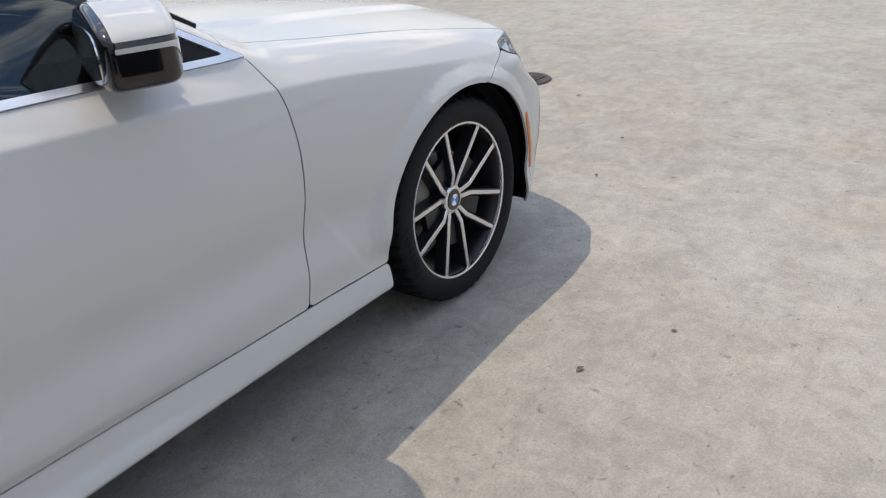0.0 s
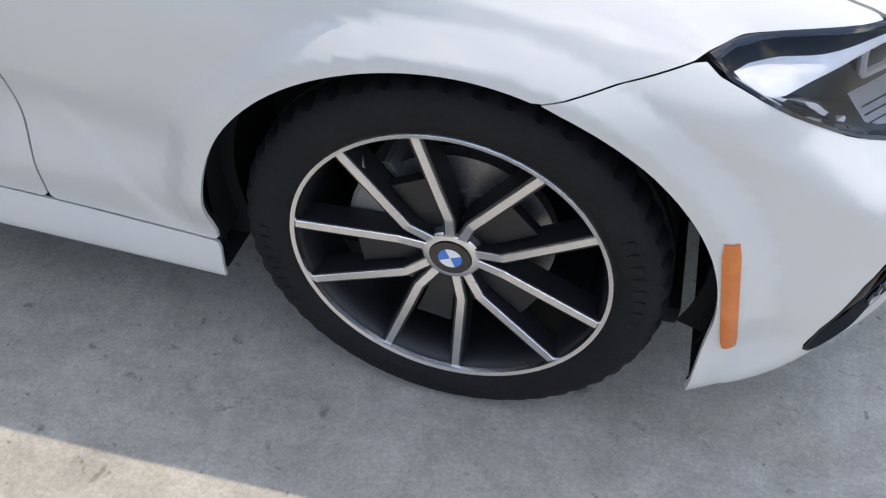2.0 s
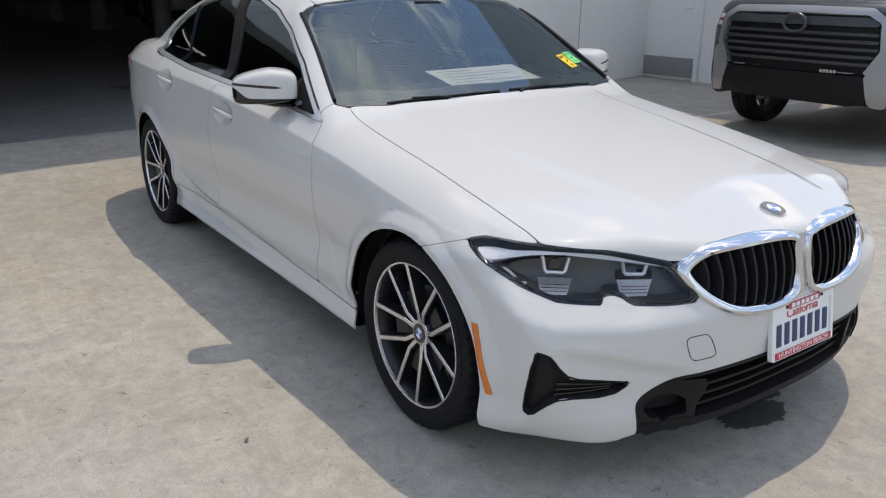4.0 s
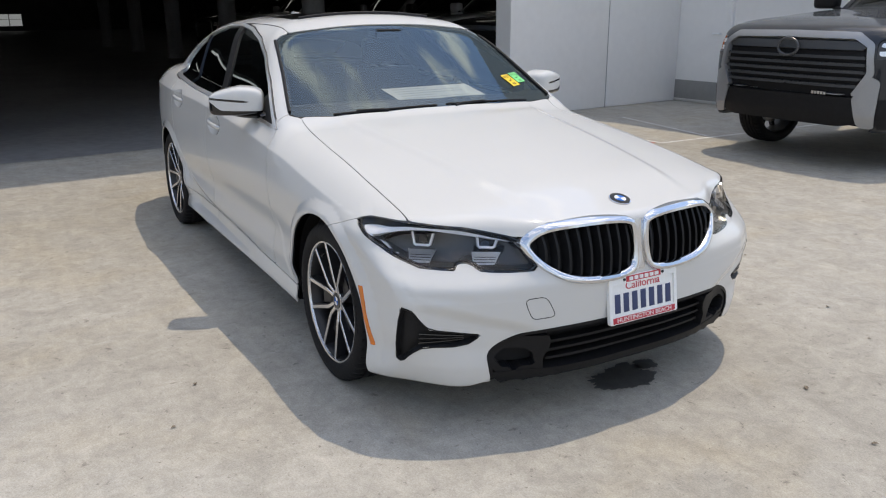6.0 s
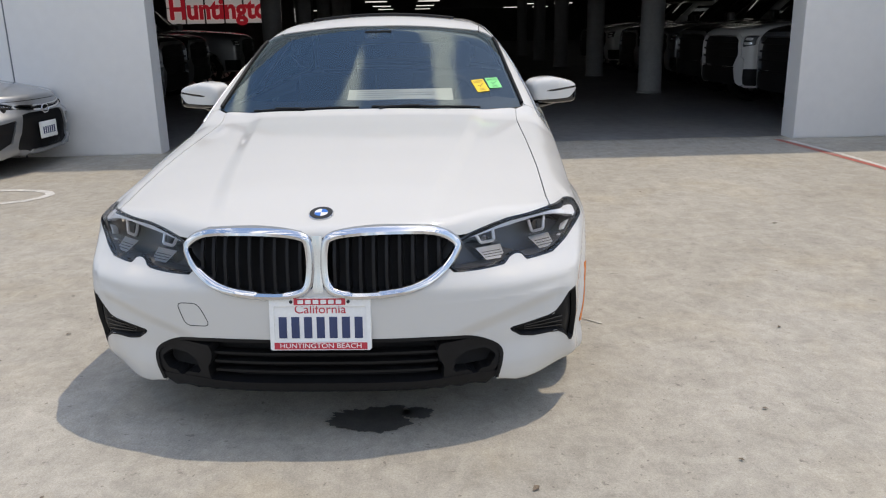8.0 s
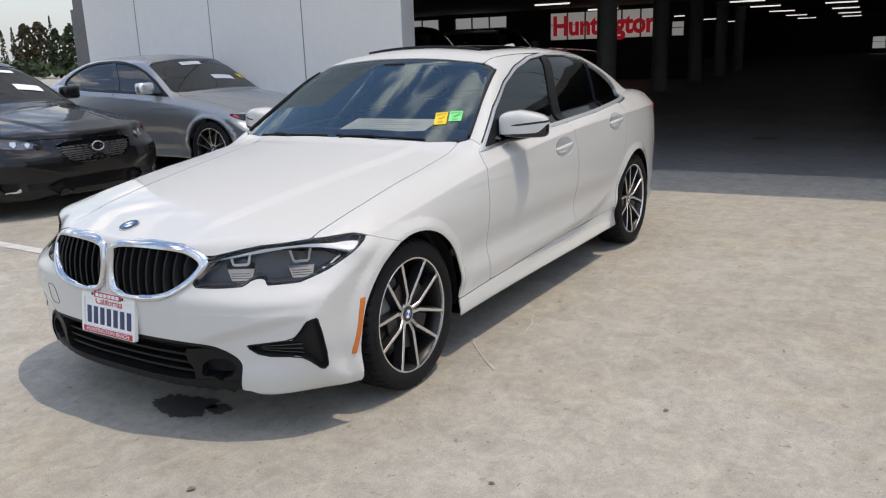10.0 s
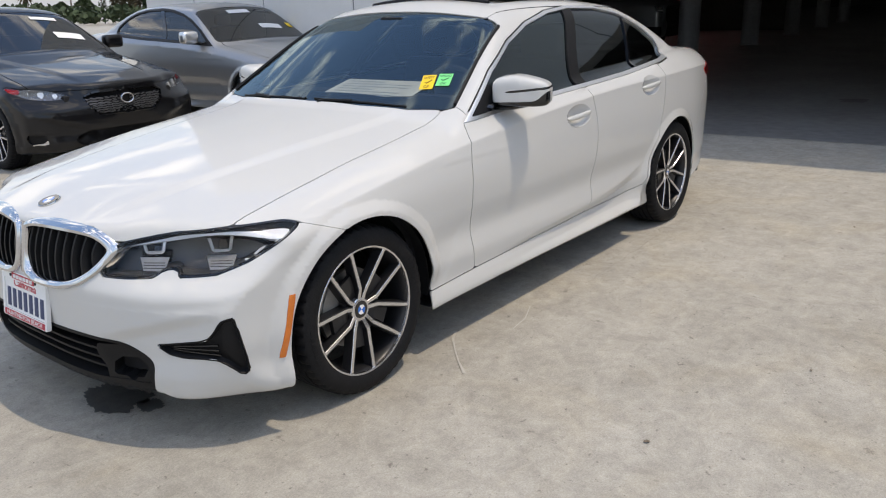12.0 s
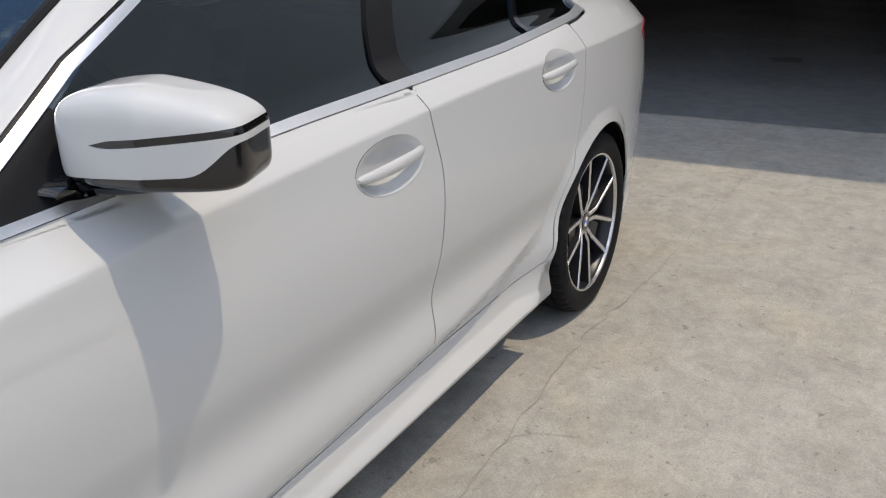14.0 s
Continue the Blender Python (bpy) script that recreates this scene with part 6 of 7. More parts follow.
# service door in the wing, with its kick plate
door = thing("door_1", "white service door with a grey kick plate and lever handle", "door", pose(-5.9, 7.8, 0), kind="structure")
part("door_leaf", boxbm(-0.50, 0.50, -0.045, -0.002, 0.03, 2.10, bevel=0.004), M_WALL, door)
part("kick_plate", boxbm(-0.49, 0.49, -0.052, -0.0455, 0.05, 0.34, bevel=0.002), M_KICK, door)
for sx in (-0.54, 0.54):
    part("door_frame", boxbm(sx - 0.035, sx + 0.035, -0.07, -0.002, 0.0, 2.15, bevel=0.004), M_WALL, door)
bm = bmesh.new()
tube(bm, [(0.40, -0.05, 1.06), (0.40, -0.10, 1.06), (0.28, -0.105, 1.06)], 0.012, 10)
part("lever", bm, M_SATIN, door)

# the building stands a little turned against the stalls
for ob in list(scene.collection.objects):
    if ob.name not in STOOD and ob.parent is None:
        ob.matrix_basis = TURN @ ob.matrix_basis

# ---- marks on the ground ----
def flat_strip(name, pts, w, material, label, cat, z=0.004, jag=0.0):
    bm = bmesh.new()
    rnd = random.Random(len(name) + int(abs(pts[0][0]) * 100))
    L, R = [], []
    dense = []
    for a, b in zip(pts, pts[1:]):
        n = max(1, int(math.dist(a, b) / 0.06))
        dense += [(a[0] + (b[0] - a[0]) * i / n, a[1] + (b[1] - a[1]) * i / n) for i in range(n)]
    dense.append(pts[-1])
    for i, p in enumerate(dense):
        a, b = dense[max(0, i - 1)], dense[min(len(dense) - 1, i + 1)]
        d = Vector((b[0] - a[0], b[1] - a[1])).normalized()
        j = Vector((rnd.uniform(-1, 1), rnd.uniform(-1, 1))) * jag
        ww = w * (1 + rnd.uniform(-0.45, 0.45) * (1 if jag else 0.06)) / 2
        L.append(bm.verts.new((p[0] + j.x - d.y * ww, p[1] + j.y + d.x * ww, z)))
        R.append(bm.verts.new((p[0] + j.x + d.y * ww, p[1] + j.y - d.x * ww, z)))
    for i in range(len(dense) - 1):
        bm.faces.new((L[i], R[i], R[i + 1], L[i + 1]))
    bmesh.ops.recalc_face_normals(bm, faces=bm.faces)
    if bm.faces[0].normal.z < 0:
        bmesh.ops.reverse_faces(bm, faces=bm.faces[:])
    return tagged(part(name, bm, material, smooth=False), label, cat, kind="structure")


flat_strip("stall_line", [(-0.76, -3.0), (-0.76, -9.5)], 0.10, M_LINE, "worn white painted stall line on concrete", "line")
flat_strip("stall_hook", [(-3.12, -9.5), (-3.12, -3.6), (-3.15, -3.42), (-3.23, -3.29), (-3.36, -3.21), (-3.50, -3.20), (-3.60, -3.27), (-3.67, -3.40), (-3.70, -3.60), (-3.71, -3.87), (-3.72, -9.5)], 0.075, M_LINE, "worn white hairpin stall line on concrete", "line")
flat_strip("red_line", [(-6.25, 4.12), (-5.2, 4.26), (-4.4, 4.36), (-3.58, 4.42)], 0.075, M_REDLINE, "worn red painted line beside the white one", "line")
flat_strip("corner_line", [(-6.2, 4.22), (-5.2, 4.36), (-3.55, 4.50), (-3.55, 7.6)], 0.06, M_LINE, "worn white painted corner line on concrete", "line")
flat_strip("cross_line", [(-5.42, 5.62), (-3.6, 5.30)], 0.05, M_LINE, "faint white painted line on concrete", "line")
M_CRACK = mat("crack_dark", (0.31, 0.288, 0.25), rough=0.9, var=0.3)
M_SCUFF = mat("scuff_pale", (0.47, 0.445, 0.395), rough=0.9, var=0.15, scale=30)
flat_strip("crack", [(-4.9, 1.07), (-4.3, 1.05), (-3.7, 1.03), (-3.36, 1.016), (-2.83, 0.981), (-2.695, 0.967), (-2.401, 0.961), (-2.235, 0.975), (-1.949, 0.992), (-1.709, 0.994), (-1.5, 1.01)], 0.0024, M_CRACK, "thin jagged crack in the concrete", "crack", jag=0.012)
flat_strip("crack", [(-1.95, 0.992), (-2.012, 1.039), (-2.03, 1.10), (-2.052, 1.171)], 0.002, M_CRACK, "thin jagged crack in the concrete", "crack", jag=0.010)
flat_strip("crack", [(1.3, -2.6), (1.6, -1.5), (1.9, -0.4), (2.6, 0.9)], 0.002, M_CRACK, "thin jagged crack in the concrete", "crack", jag=0.012)
flat_strip("scuff", [(-0.62, 0.82), (-0.55, 0.86), (-0.46, 0.94), (-0.38, 1.02), (-0.31, 1.10)], 0.011, M_SCUFF, "pale curved scuff on the concrete", "mark", jag=0.001)
flat_strip("scuff", [(-0.78, 1.02), (-0.92, 1.0), (-1.06, 0.94)], 0.006, M_SCUFF, "pale curved scuff on the concrete", "mark", jag=0.001)


def blot(name, cx, cy, rx, ry, seed, material, label, z=0.004, lobes=0.45):
    bm = bmesh.new()
    ring = []
    for i in range(120):
        a = 2 * math.pi * i / 120
        k = 1 + lobes * noise.noise(Vector((math.cos(a) * 1.6 + seed, math.sin(a) * 1.6, 0.3))) + 0.22 * noise.noise(Vector((math.cos(a) * 7 + seed, math.sin(a) * 7, 1.3)))
        ring.append(bm.verts.new((cx + rx * k * math.cos(a), cy + ry * k * math.sin(a), z)))
    bm.faces.new(ring)
    return tagged(part(name, bm, material, smooth=False), label, "stain", kind="structure")


blot("damp_patch", 0.62, 0.12, 0.105, 0.15, 3.1, M_STAIN, "dark damp patch on the concrete under the bumper", lobes=0.35)
blot("damp_patch", 0.575, 0.29, 0.045, 0.060, 5.4, M_STAIN, "dark damp patch on the concrete under the bumper")
blot("oil_spot", -9.6, 0.6, 0.22, 0.16, 1.4, M_STAIN, "dark oil spot on the garage floor", z=0.008)
bm = bmesh.new()
lathe(bm, [(0.0, 0.010), (0.10, 0.010), (0.11, 0.006), (0.125, 0.006), (0.13, 0.012), (0.15, 0.012), (0.16, 0.0)], 36, axis="z")
cover = tagged(part("drain_cover", bm, M_IRON), "small round cast iron drain cover set in concrete", "drain cover")
cover.location = (2.40, 0.265, 0.0)
for k in range(-3, 4):
    b2 = boxbm(-0.085, 0.085, k * 0.026 - 0.006, k * 0.026 + 0.006, 0.010, 0.0155, bevel=0.001)
    part("cover_rib", b2, M_IRON, cover)

# dry leaves and crumbs
M_LEAF = mat("dry_leaf", (0.17, 0.13, 0.09), rough=0.8, var=0.4, scale=60)
leaf_first = None
rnd = random.Random(7)
for x, y, k in ((1.065, 0.68, 0.8), (1.454, 0.517, 0.6), (0.55, 1.55, 0.6), (1.62, -0.72, 0.5), (-0.25, 1.9, 0.6), (0.9, 1.35, 0.5), (-2.2, 2.6, 0.8), (-1.1, 2.2, 0.5), (1.12, -0.82, 0.6), (2.2, -0.2, 0.8), (0.1, -1.55, 0.5), (-0.21, -1.40, 0.7), (-3.3, 1.9, 0.6), (1.5, 1.5, 0.5)):
    m = pose(x, y, 0.004, rnd.uniform(-10, 10), rnd.uniform(-10, 10), rnd.uniform(0, 360)) @ Matrix.Diagonal((k * 0.62, k * 0.62, k * 0.62, 1))
    if leaf_first is None:
        bm = bmesh.new()
        pts = [(0.0, 0.035), (0.013, 0.018), (0.020, -0.004), (0.010, -0.022), (0.0, -0.034), (-0.012, -0.02), (-0.018, 0.002), (-0.010, 0.02)]
        c = bm.verts.new((0, 0, 0.004))
        vs = [bm.verts.new((u, v, 0.002 + 0.010 * abs(u) / 0.02)) for u, v in pts]
        lo = [bm.verts.new((u, v, 0.0005 + 0.010 * abs(u) / 0.02)) for u, v in pts]
        for i in range(8):
            j = (i + 1) % 8
            bm.faces.new((vs[j], vs[i], c))
            bm.faces.new((vs[i], vs[j], lo[j], lo[i]))
        leaf_first = tagged(part("dry_leaf", bm, M_LEAF, smooth=False), "small curled dry brown leaf on concrete", "leaf", group="dry leaves")
        leaf_first.matrix_basis = m
    else:
        o = copy_thing(leaf_first, pose(0, 0, 0))
        o.matrix_basis = m


# ---- the other vehicles ----
M_BLACKPAINT = paint("black_paint", (0.006, 0.006, 0.007), rough=0.35, coat=0.7, spec=0.1)
M_GREYPAINT = paint("silver_paint", (0.30, 0.31, 0.325), metal=0.75, rough=0.38)
M_DARKPAINT = paint("charcoal_paint", (0.018, 0.020, 0.024), metal=0.2, rough=0.38, coat=0.8, spec=0.2)
M_WHITE2 = paint("plain_white_paint", (0.62, 0.62, 0.62), rough=0.4)
M_OTHERGLASS = glass("car_glass", (0.22, 0.25, 0.25), ior=1.75)
low_angles = np.concatenate([np.linspace(-90, -30, 6)[:-1], np.linspace(-30, 33, 56)[:-1], np.linspace(33, 90, 32)])
SL = Shell(car_form, -3.25, 0.28, 0.55, 0.028, low_angles, (18, 36))


def front_poly(pts, x, y, z, r=0.01):
    return np.where(x > 0.2, poly_sd(pts, y - x, z, r), 0.5)


def face_poly(pts, x, y, z, r=0.01):
    return np.where(x > 0.35, poly_sd(pts, y, z, r), 0.5)


def plain_wheels(parent, places):
    for cx, y, sg, spin, k in places:
        root = WHEEL.copy()
        scene.collection.objects.link(root)
        root.parent = parent
        root.matrix_basis = Matrix.Translation((cx, sg * y, 0.335 * k)) @ Matrix.Rotation(radians(0 if sg > 0 else 180), 4, "Z") @ Matrix.Rotation(radians(spin), 4, "Y") @ Matrix.Diagonal((k, k * 0.98, k, 1))
        for c in WHEEL.children:
            o = c.copy()
            scene.collection.objects.link(o)
            o.parent = root


def simple_mirror(parent, sg, x, y, z, material, k=1.0):
    bm = bmesh.new()
    box(bm, x - 0.05 * k, x + 0.07 * k, min(sg * y, sg * (y + 0.22 * k)), max(sg * y, sg * (y + 0.22 * k)), z, z + 0.14 * k, bevel=0.045 * k, segs=3)
    m = part("door_mirror", bm, material, parent)
    bm = bmesh.new()
    tube(bm, [(x + 0.02, sg * (y + 0.06), z + 0.02), (x + 0.05, sg * (y - 0.10), z - 0.03)], 0.02 * k, 8)
    part("mirror_arm", bm, M_DARK, m)


def other_sedan(label, m, paint_mat, head, lamp_mat, style):
    root = thing("parked_sedan", label, "car", m, group="parked sedans")

    def hd(x, y, z):
        return front_poly(head, x, y, z)

    grilles = style["grille"]
    vents = style["vent"]

    def g_sd(x, y, z):
        return face_poly(grilles, x, y, z, 0.015)

    def v_sd(x, y, z):
        return front_poly(vents, x, y, z, 0.012)

    low = style["low"]

    def l_sd(x, y, z):
        return face_poly(low, x, y, z, 0.01)

    def body(x, y, z):
        return mn(hd(x, y, z), g_sd(x, y, z), v_sd(x, y, z), l_sd(x, y, z), arches(x, z), sd_dlo(x, y, z), sd_ws(x, y, z), sd_hood(x, y, z) - 0.004, sd_lamp(x, y, z), z - zbottom(x), np.maximum(np.abs(x - gap_mid(z)) - 0.004, z - 0.98), np.maximum(np.abs(x - gap_front(z)) - 0.004, z - 0.93), np.where((x < -3.06) & (z > 1.12) & (y < 0.53), -1.0, 1.0))

    sheet("body", SL.cut(body), paint_mat, root, "LR", flange=0.02)
    sheet("bonnet", SL.cut(lambda x, y, z: mn(-sd_hood(x, y, z) - 0.002, g_sd(x, y, z), hd(x, y, z))), paint_mat, root, "LR", flange=0.01)
    sheet("inner_shell", SL.cut(lambda x, y, z: mn(arches(x, z), sd_dlo(x, y, z), sd_ws(x, y, z), np.where(x < -3.0, 1.08 - z, 1.0))), M_INNER, root, "LR", off=-0.03, flange=0.0)
    sheet("windshield", SL.cut(lambda x, y, z: mn(-sd_ws(x, y, z) - 0.003, sd_hood(x, y, z))), M_OTHERGLASS, root, "LR", off=-0.004, flange=0.0)
    sheet("rear_screen", SL.cut(lambda x, y, z: mn(-3.06 - x, z - 1.12, 0.53 - y)), M_OTHERGLASS, root, "LR", off=-0.004, flange=0.0)
    part("grille_back", boxbm(0.45, 0.70, -0.55, 0.55, 0.24, 0.66, bevel=0.03), M_INNER, root)
    for s in "LR":
        sheet("window_surround", SL.cut(lambda x, y, z: mn(0.014 - np.abs(sd_dlo(x, y, z)), y - 0.2)), style["surround"], root, s, off=0.003, flange=0.01)
        sheet("front_window", SL.cut(lambda x, y, z: mn(-sd_dlo(x, y, z), x - gap_mid(z) - 0.03)), M_OTHERGLASS, root, s, off=-0.006, flange=0.0)
        sheet("rear_window", SL.cut(lambda x, y, z: mn(-sd_dlo(x, y, z), gap_mid(z) - 0.03 - x)), M_OTHERGLASS, root, s, off=-0.006, flange=0.0)
        sheet("pillar_trim", SL.cut(lambda x, y, z: mn(-sd_dlo(x, y, z), 0.04 - np.abs(x - gap_mid(z)))), M_GLOSSBLK, root, s, off=0.0, flange=0.01)
        hl = sheet("headlight", SL.cut(lambda x, y, z: -hd(x, y, z) + 0.003), lamp_mat, root, s, off=-0.02, flange=0.0, label="clear headlight")
        sheet("lens", SL.cut(lambda x, y, z: -hd(x, y, z) - 0.002), M_HLCLEAR, hl, s, off=0.001, flange=0.0, shadow=False)
        for cs in style["pods"]:
            sheet("lamp_pod", SL.cut(lambda x, y, z, cs=cs: mn(cs[2] - np.hypot((y - x - cs[0]) * 0.8, z - cs[1]), -hd(x, y, z) - 0.006, x - 0.2)), M_HLREF, hl, s, off=-0.012, flange=0.01)
        if style["amber"]:
            sheet("amber_corner", SL.cut(lambda x, y, z: mn(-hd(x, y, z) - 0.006, y - x - style["amber"])), M_RED, hl, s, off=-0.010, flange=0.01)
        sheet("air_vent", SL.cut(lambda x, y, z: -v_sd(x, y, z) + 0.003), M_DARK, root, s, off=-0.02, flange=0.0)
        sheet("vent_edge", SL.cut(lambda x, y, z: mn(0.008 - np.abs(v_sd(x, y, z)), style["edge_z"] - z)), style["edge"], root, s, off=0.006, flange=0.015)
        sheet("tail_lamp", SL.cut(lambda x, y, z: -sd_lamp(x, y, z)), M_RED, root, s, off=0.002)
        simple_mirror(root, 1 if s == "L" else -1, -0.98, 0.86, 0.965, style["mirror"])
    g = sheet("grille", SL.cut(lambda x, y, z: -g_sd(x, y, z) + 0.002), M_DARK, root, "LR", off=-0.03, flange=0.0, label="black front grille")
    sheet("grille_frame", SL.cut(lambda x, y, z: 0.007 - np.abs(g_sd(x, y, z))), style["frame"], g, "LR", off=0.004, flange=0.03)
    z0, z1 = style["bars"]
    nb = style["nb"]
    for k in range(nb):
        zz = z0 + (z1 - z0) * (k + 0.5) / nb
        sheet("grille_bar", SL.cut(lambda x, y, z, zz=zz: mn(-g_sd(x, y, z) - 0.008, 0.006 - np.abs(z - zz - style["wave"] * np.cos(y * 95)))), style["barm"], g, "LR", off=-0.015, flange=0.012)
    if low:
        sheet("lower_grille", SL.cut(lambda x, y, z: -l_sd(x, y, z) + 0.002), M_DARK, root, "LR", off=-0.03, flange=0.0)
    bz = style["badge"]
    bx = on_front(0.0, bz) + 0.006
    bm = bmesh.new()
    ring = [(0.062 * math.cos(a), 0.042 * math.sin(a)) for a in np.linspace(0, 2 * math.pi, 33)]
    tube(bm, [(bx, u, bz + v) for u, v in ring], 0.007, 8)
    part("badge", bm, M_CHROME, root, "oval chrome badge")
    pl = part("licence_plate", boxbm(bx - 0.004, bx + 0.012, -0.155, 0.155, style["plate"] - 0.08, style["plate"] + 0.08, bevel=0.003), M_PAPER, root) if style["plate"] else None
    if pl:
        for k in range(6):
            part("number_bar", boxbm(bx + 0.0122, bx + 0.0135, -0.115 + k * 0.041, -0.09 + k * 0.041, style["plate"] - 0.04, style["plate"] + 0.03), M_PLATEBLUE, pl)
    for sx, sy, w, h, pm in style["papers"]:
        bm = bmesh.new()
        gr = [[bm.verts.new((sx - h * i / 3, sy + w * (j / 6 - 0.5), on_top(sx - h * i / 3, abs(sy + w * (j / 6 - 0.5))) + 0.003)) for j in range(7)] for i in range(4)]
        for i in range(3):
            for j in range(6):
                bm.faces.new((gr[i][j], gr[i][j + 1], gr[i + 1][j + 1], gr[i + 1][j]))
        part("windshield_paper", bm, pm, root)
    part("dashboard", boxbm(-1.15, -0.78, -0.66, 0.66, 0.80, 0.985, bevel=0.05), M_DASH, root)
    for y in (-0.37, 0.37):
        part("car_seat", boxbm(-2.05, -1.88, y - 0.24, y + 0.24, 0.5, 1.12, bevel=0.06), M_SEAT, root)
        part("headrest", boxbm(-2.08, -1.98, y - 0.12, y + 0.12, 1.12, 1.27, bevel=0.04), M_SEAT, root)
    part("rear_bench", boxbm(-2.95, -2.75, -0.6, 0.6, 0.5, 1.10, bevel=0.06), M_SEAT, root)
    part("underbody", boxbm(-3.6, 0.5, -0.78, 0.78, 0.19, 0.24, bevel=0.01), M_INNER, root)
    for cx in (0.0, WB):
        for sg in (1, -1):
            part("wheel_housing", boxbm(cx - 0.37, cx + 0.37, min(sg * 0.5, sg * 0.66), max(sg * 0.5, sg * 0.66), 0.2, 0.7, bevel=0.1), M_INNER, root)
    plain_wheels(root, [(cx, 0.805, sg, 20 * cx + 11 * sg, 0.975) for cx in (0.0, WB) for sg in (1, -1)])
    return root


M_MESH = mat("mesh_grey", (0.10, 0.10, 0.105), rough=0.4, metal=0.5, var=0.1)
M_TRUCKBAR = mat("grille_bar_grey", (0.055, 0.058, 0.062), rough=0.4, metal=0.3, var=0.1)
M_TRUCKTRIM = mat("satin_silver_trim", (0.34, 0.345, 0.35), rough=0.4, metal=0.6, var=0.05)
black_style = dict(grille=[(-0.2, 0.672), (0.30, 0.676), (0.405, 0.640), (0.36, 0.545), (0.28, 0.475), (-0.2, 0.465)], vent=[(0.10, 0.335), (0.30, 0.352), (0.34, 0.318), (0.30, 0.262), (0.08, 0.262)], low=[(-0.2, 0.36), (0.40, 0.35), (0.52, 0.30), (0.50, 0.24), (-0.2, 0.235)], surround=M_DARK, pods=[(0.13, 0.680, 0.030), (-0.03, 0.670, 0.026), (0.30, 0.695, 0.022)], amber=0.36, edge_z=0.295, edge=M_CHROME, mirror=M_BLACKPAINT, frame=M_GLOSSBLK, bars=(0.485, 0.634), nb=7, wave=0.005, barm=M_MESH, badge=0.60, plate=0.0, papers=[(-0.82, 0.42, 0.30, 0.10, M_PAPER), (-1.13, 0.30, 0.28, 0.05, M_PAPER), (-1.13, -0.34, 0.34, 0.05, M_PAPER)])
grey_style = dict(grille=[(-0.2, 0.640), (0.25, 0.650), (0.44, 0.668), (0.43, 0.640), (0.25, 0.612), (-0.2, 0.592)], vent=[(0.14, 0.49), (0.20, 0.46), (0.24, 0.255), (0.05, 0.25), (-0.20, 0.32), (-0.30, 0.53)], low=[(-0.2, 0.575), (0.26, 0.590), (0.38, 0.575), (0.47, 0.30), (0.50, 0.235), (-0.2, 0.215)], surround=M_DARK, pods=[(0.22, 0.688, 0.022), (0.02, 0.675, 0.020)], amber=0.40, edge_z=0.34, edge=M_GREYPAINT, mirror=M_SATIN, frame=M_CHROME, bars=(0.59, 0.65), nb=2, wave=0.0, barm=M_GLOSSBLK, badge=0.605, plate=0.40, papers=[(-1.12, -0.05, 0.34, 0.07, M_PAPER), (-0.80, 0.20, 0.34, 0.09, M_PAPER), (-0.86, 0.56, 0.08, 0.09, M_YELLOW)])
BLACK_HEAD = [(0.60, 0.742), (0.42, 0.742), (0.10, 0.715), (-0.16, 0.672), (-0.20, 0.640), (0.02, 0.628), (0.26, 0.645), (0.44, 0.690)]
GREY_HEAD = [(0.56, 0.735), (0.36, 0.735), (0.06, 0.715), (-0.20, 0.685), (-0.34, 0.640), (-0.16, 0.632), (0.10, 0.635), (0.34, 0.660), (0.50, 0.700)]
other_sedan("black four-door sedan with clear headlights parked in a stall", pose(-2.14, -5.06, 0, 0, 0, 90) @ Matrix.Diagonal((1.03, 1.01, 1.04, 1)), M_BLACKPAINT, BLACK_HEAD, M_HLFRAME, black_style)
other_sedan("silver grey four-door sedan parked beside the white wall", pose(-4.92, -4.74, 0, 0, 0, 90) @ Matrix.Diagonal((1.04, 1.01, 1.035, 1)), M_GREYPAINT, GREY_HEAD, M_GLOSSBLK, grey_style)


# pickup and tall vehicles
def tall_form(x, y, z):
    ya = np.abs(y)
    w = hspline((0.35, 0.55, 0.8, 1.05, 1.2), (0.955, 0.985, 1.0, 0.985, 0.955), z) - 0.06 * sstep(0.3, 1.0, x)
    f = smax(ya - w, z - (hspline((1.0, 0.8, 0.0, -0.8, -1.2, -6), (1.19, 1.25, 1.34, 1.39, 1.39, 1.39), x) - 0.05 * (ya / 0.95) ** 4), 0.12)
    f = smax(f, x - (0.98 - 0.16 * (ya / 0.95) ** 4 - 0.10 * np.clip((z - 0.95) / 0.3, 0, 1) ** 2 - 0.05 * np.clip((0.5 - z) / 0.2, 0, 1)), 0.08)
    f = smax(f, -3.9 - x, 0.1)
    f = smax(f, 0.36 - z, 0.03)
    cab = smax(ya - (0.93 - 0.32 * (z - 1.25)), z - 1.94 + 0.05 * (ya / 0.7) ** 2, 0.12)
    cab = smax(cab, (x + 0.78 + (z - 1.28) * 1.15 + 0.08 * (ya / 0.8) ** 2) / 1.5, 0.06)
    cab = smax(cab, (-3.6 - x), 0.1)
    cab = smax(cab, 1.1 - z, 0.02)
    return smin(f, cab, 0.03)


ST = Shell(tall_form, -3.3, 0.3, 0.85, 0.04, np.concatenate([np.linspace(-90, -30, 8)[:-1], np.linspace(-30, 90, 90)]), (10, 44), rmax=2.8)


def tall_arch(x, z):
    return np.minimum(np.hypot(x, (z - 0.42) * 1.0), np.hypot(x + 3.4, z - 0.42)) - 0.47


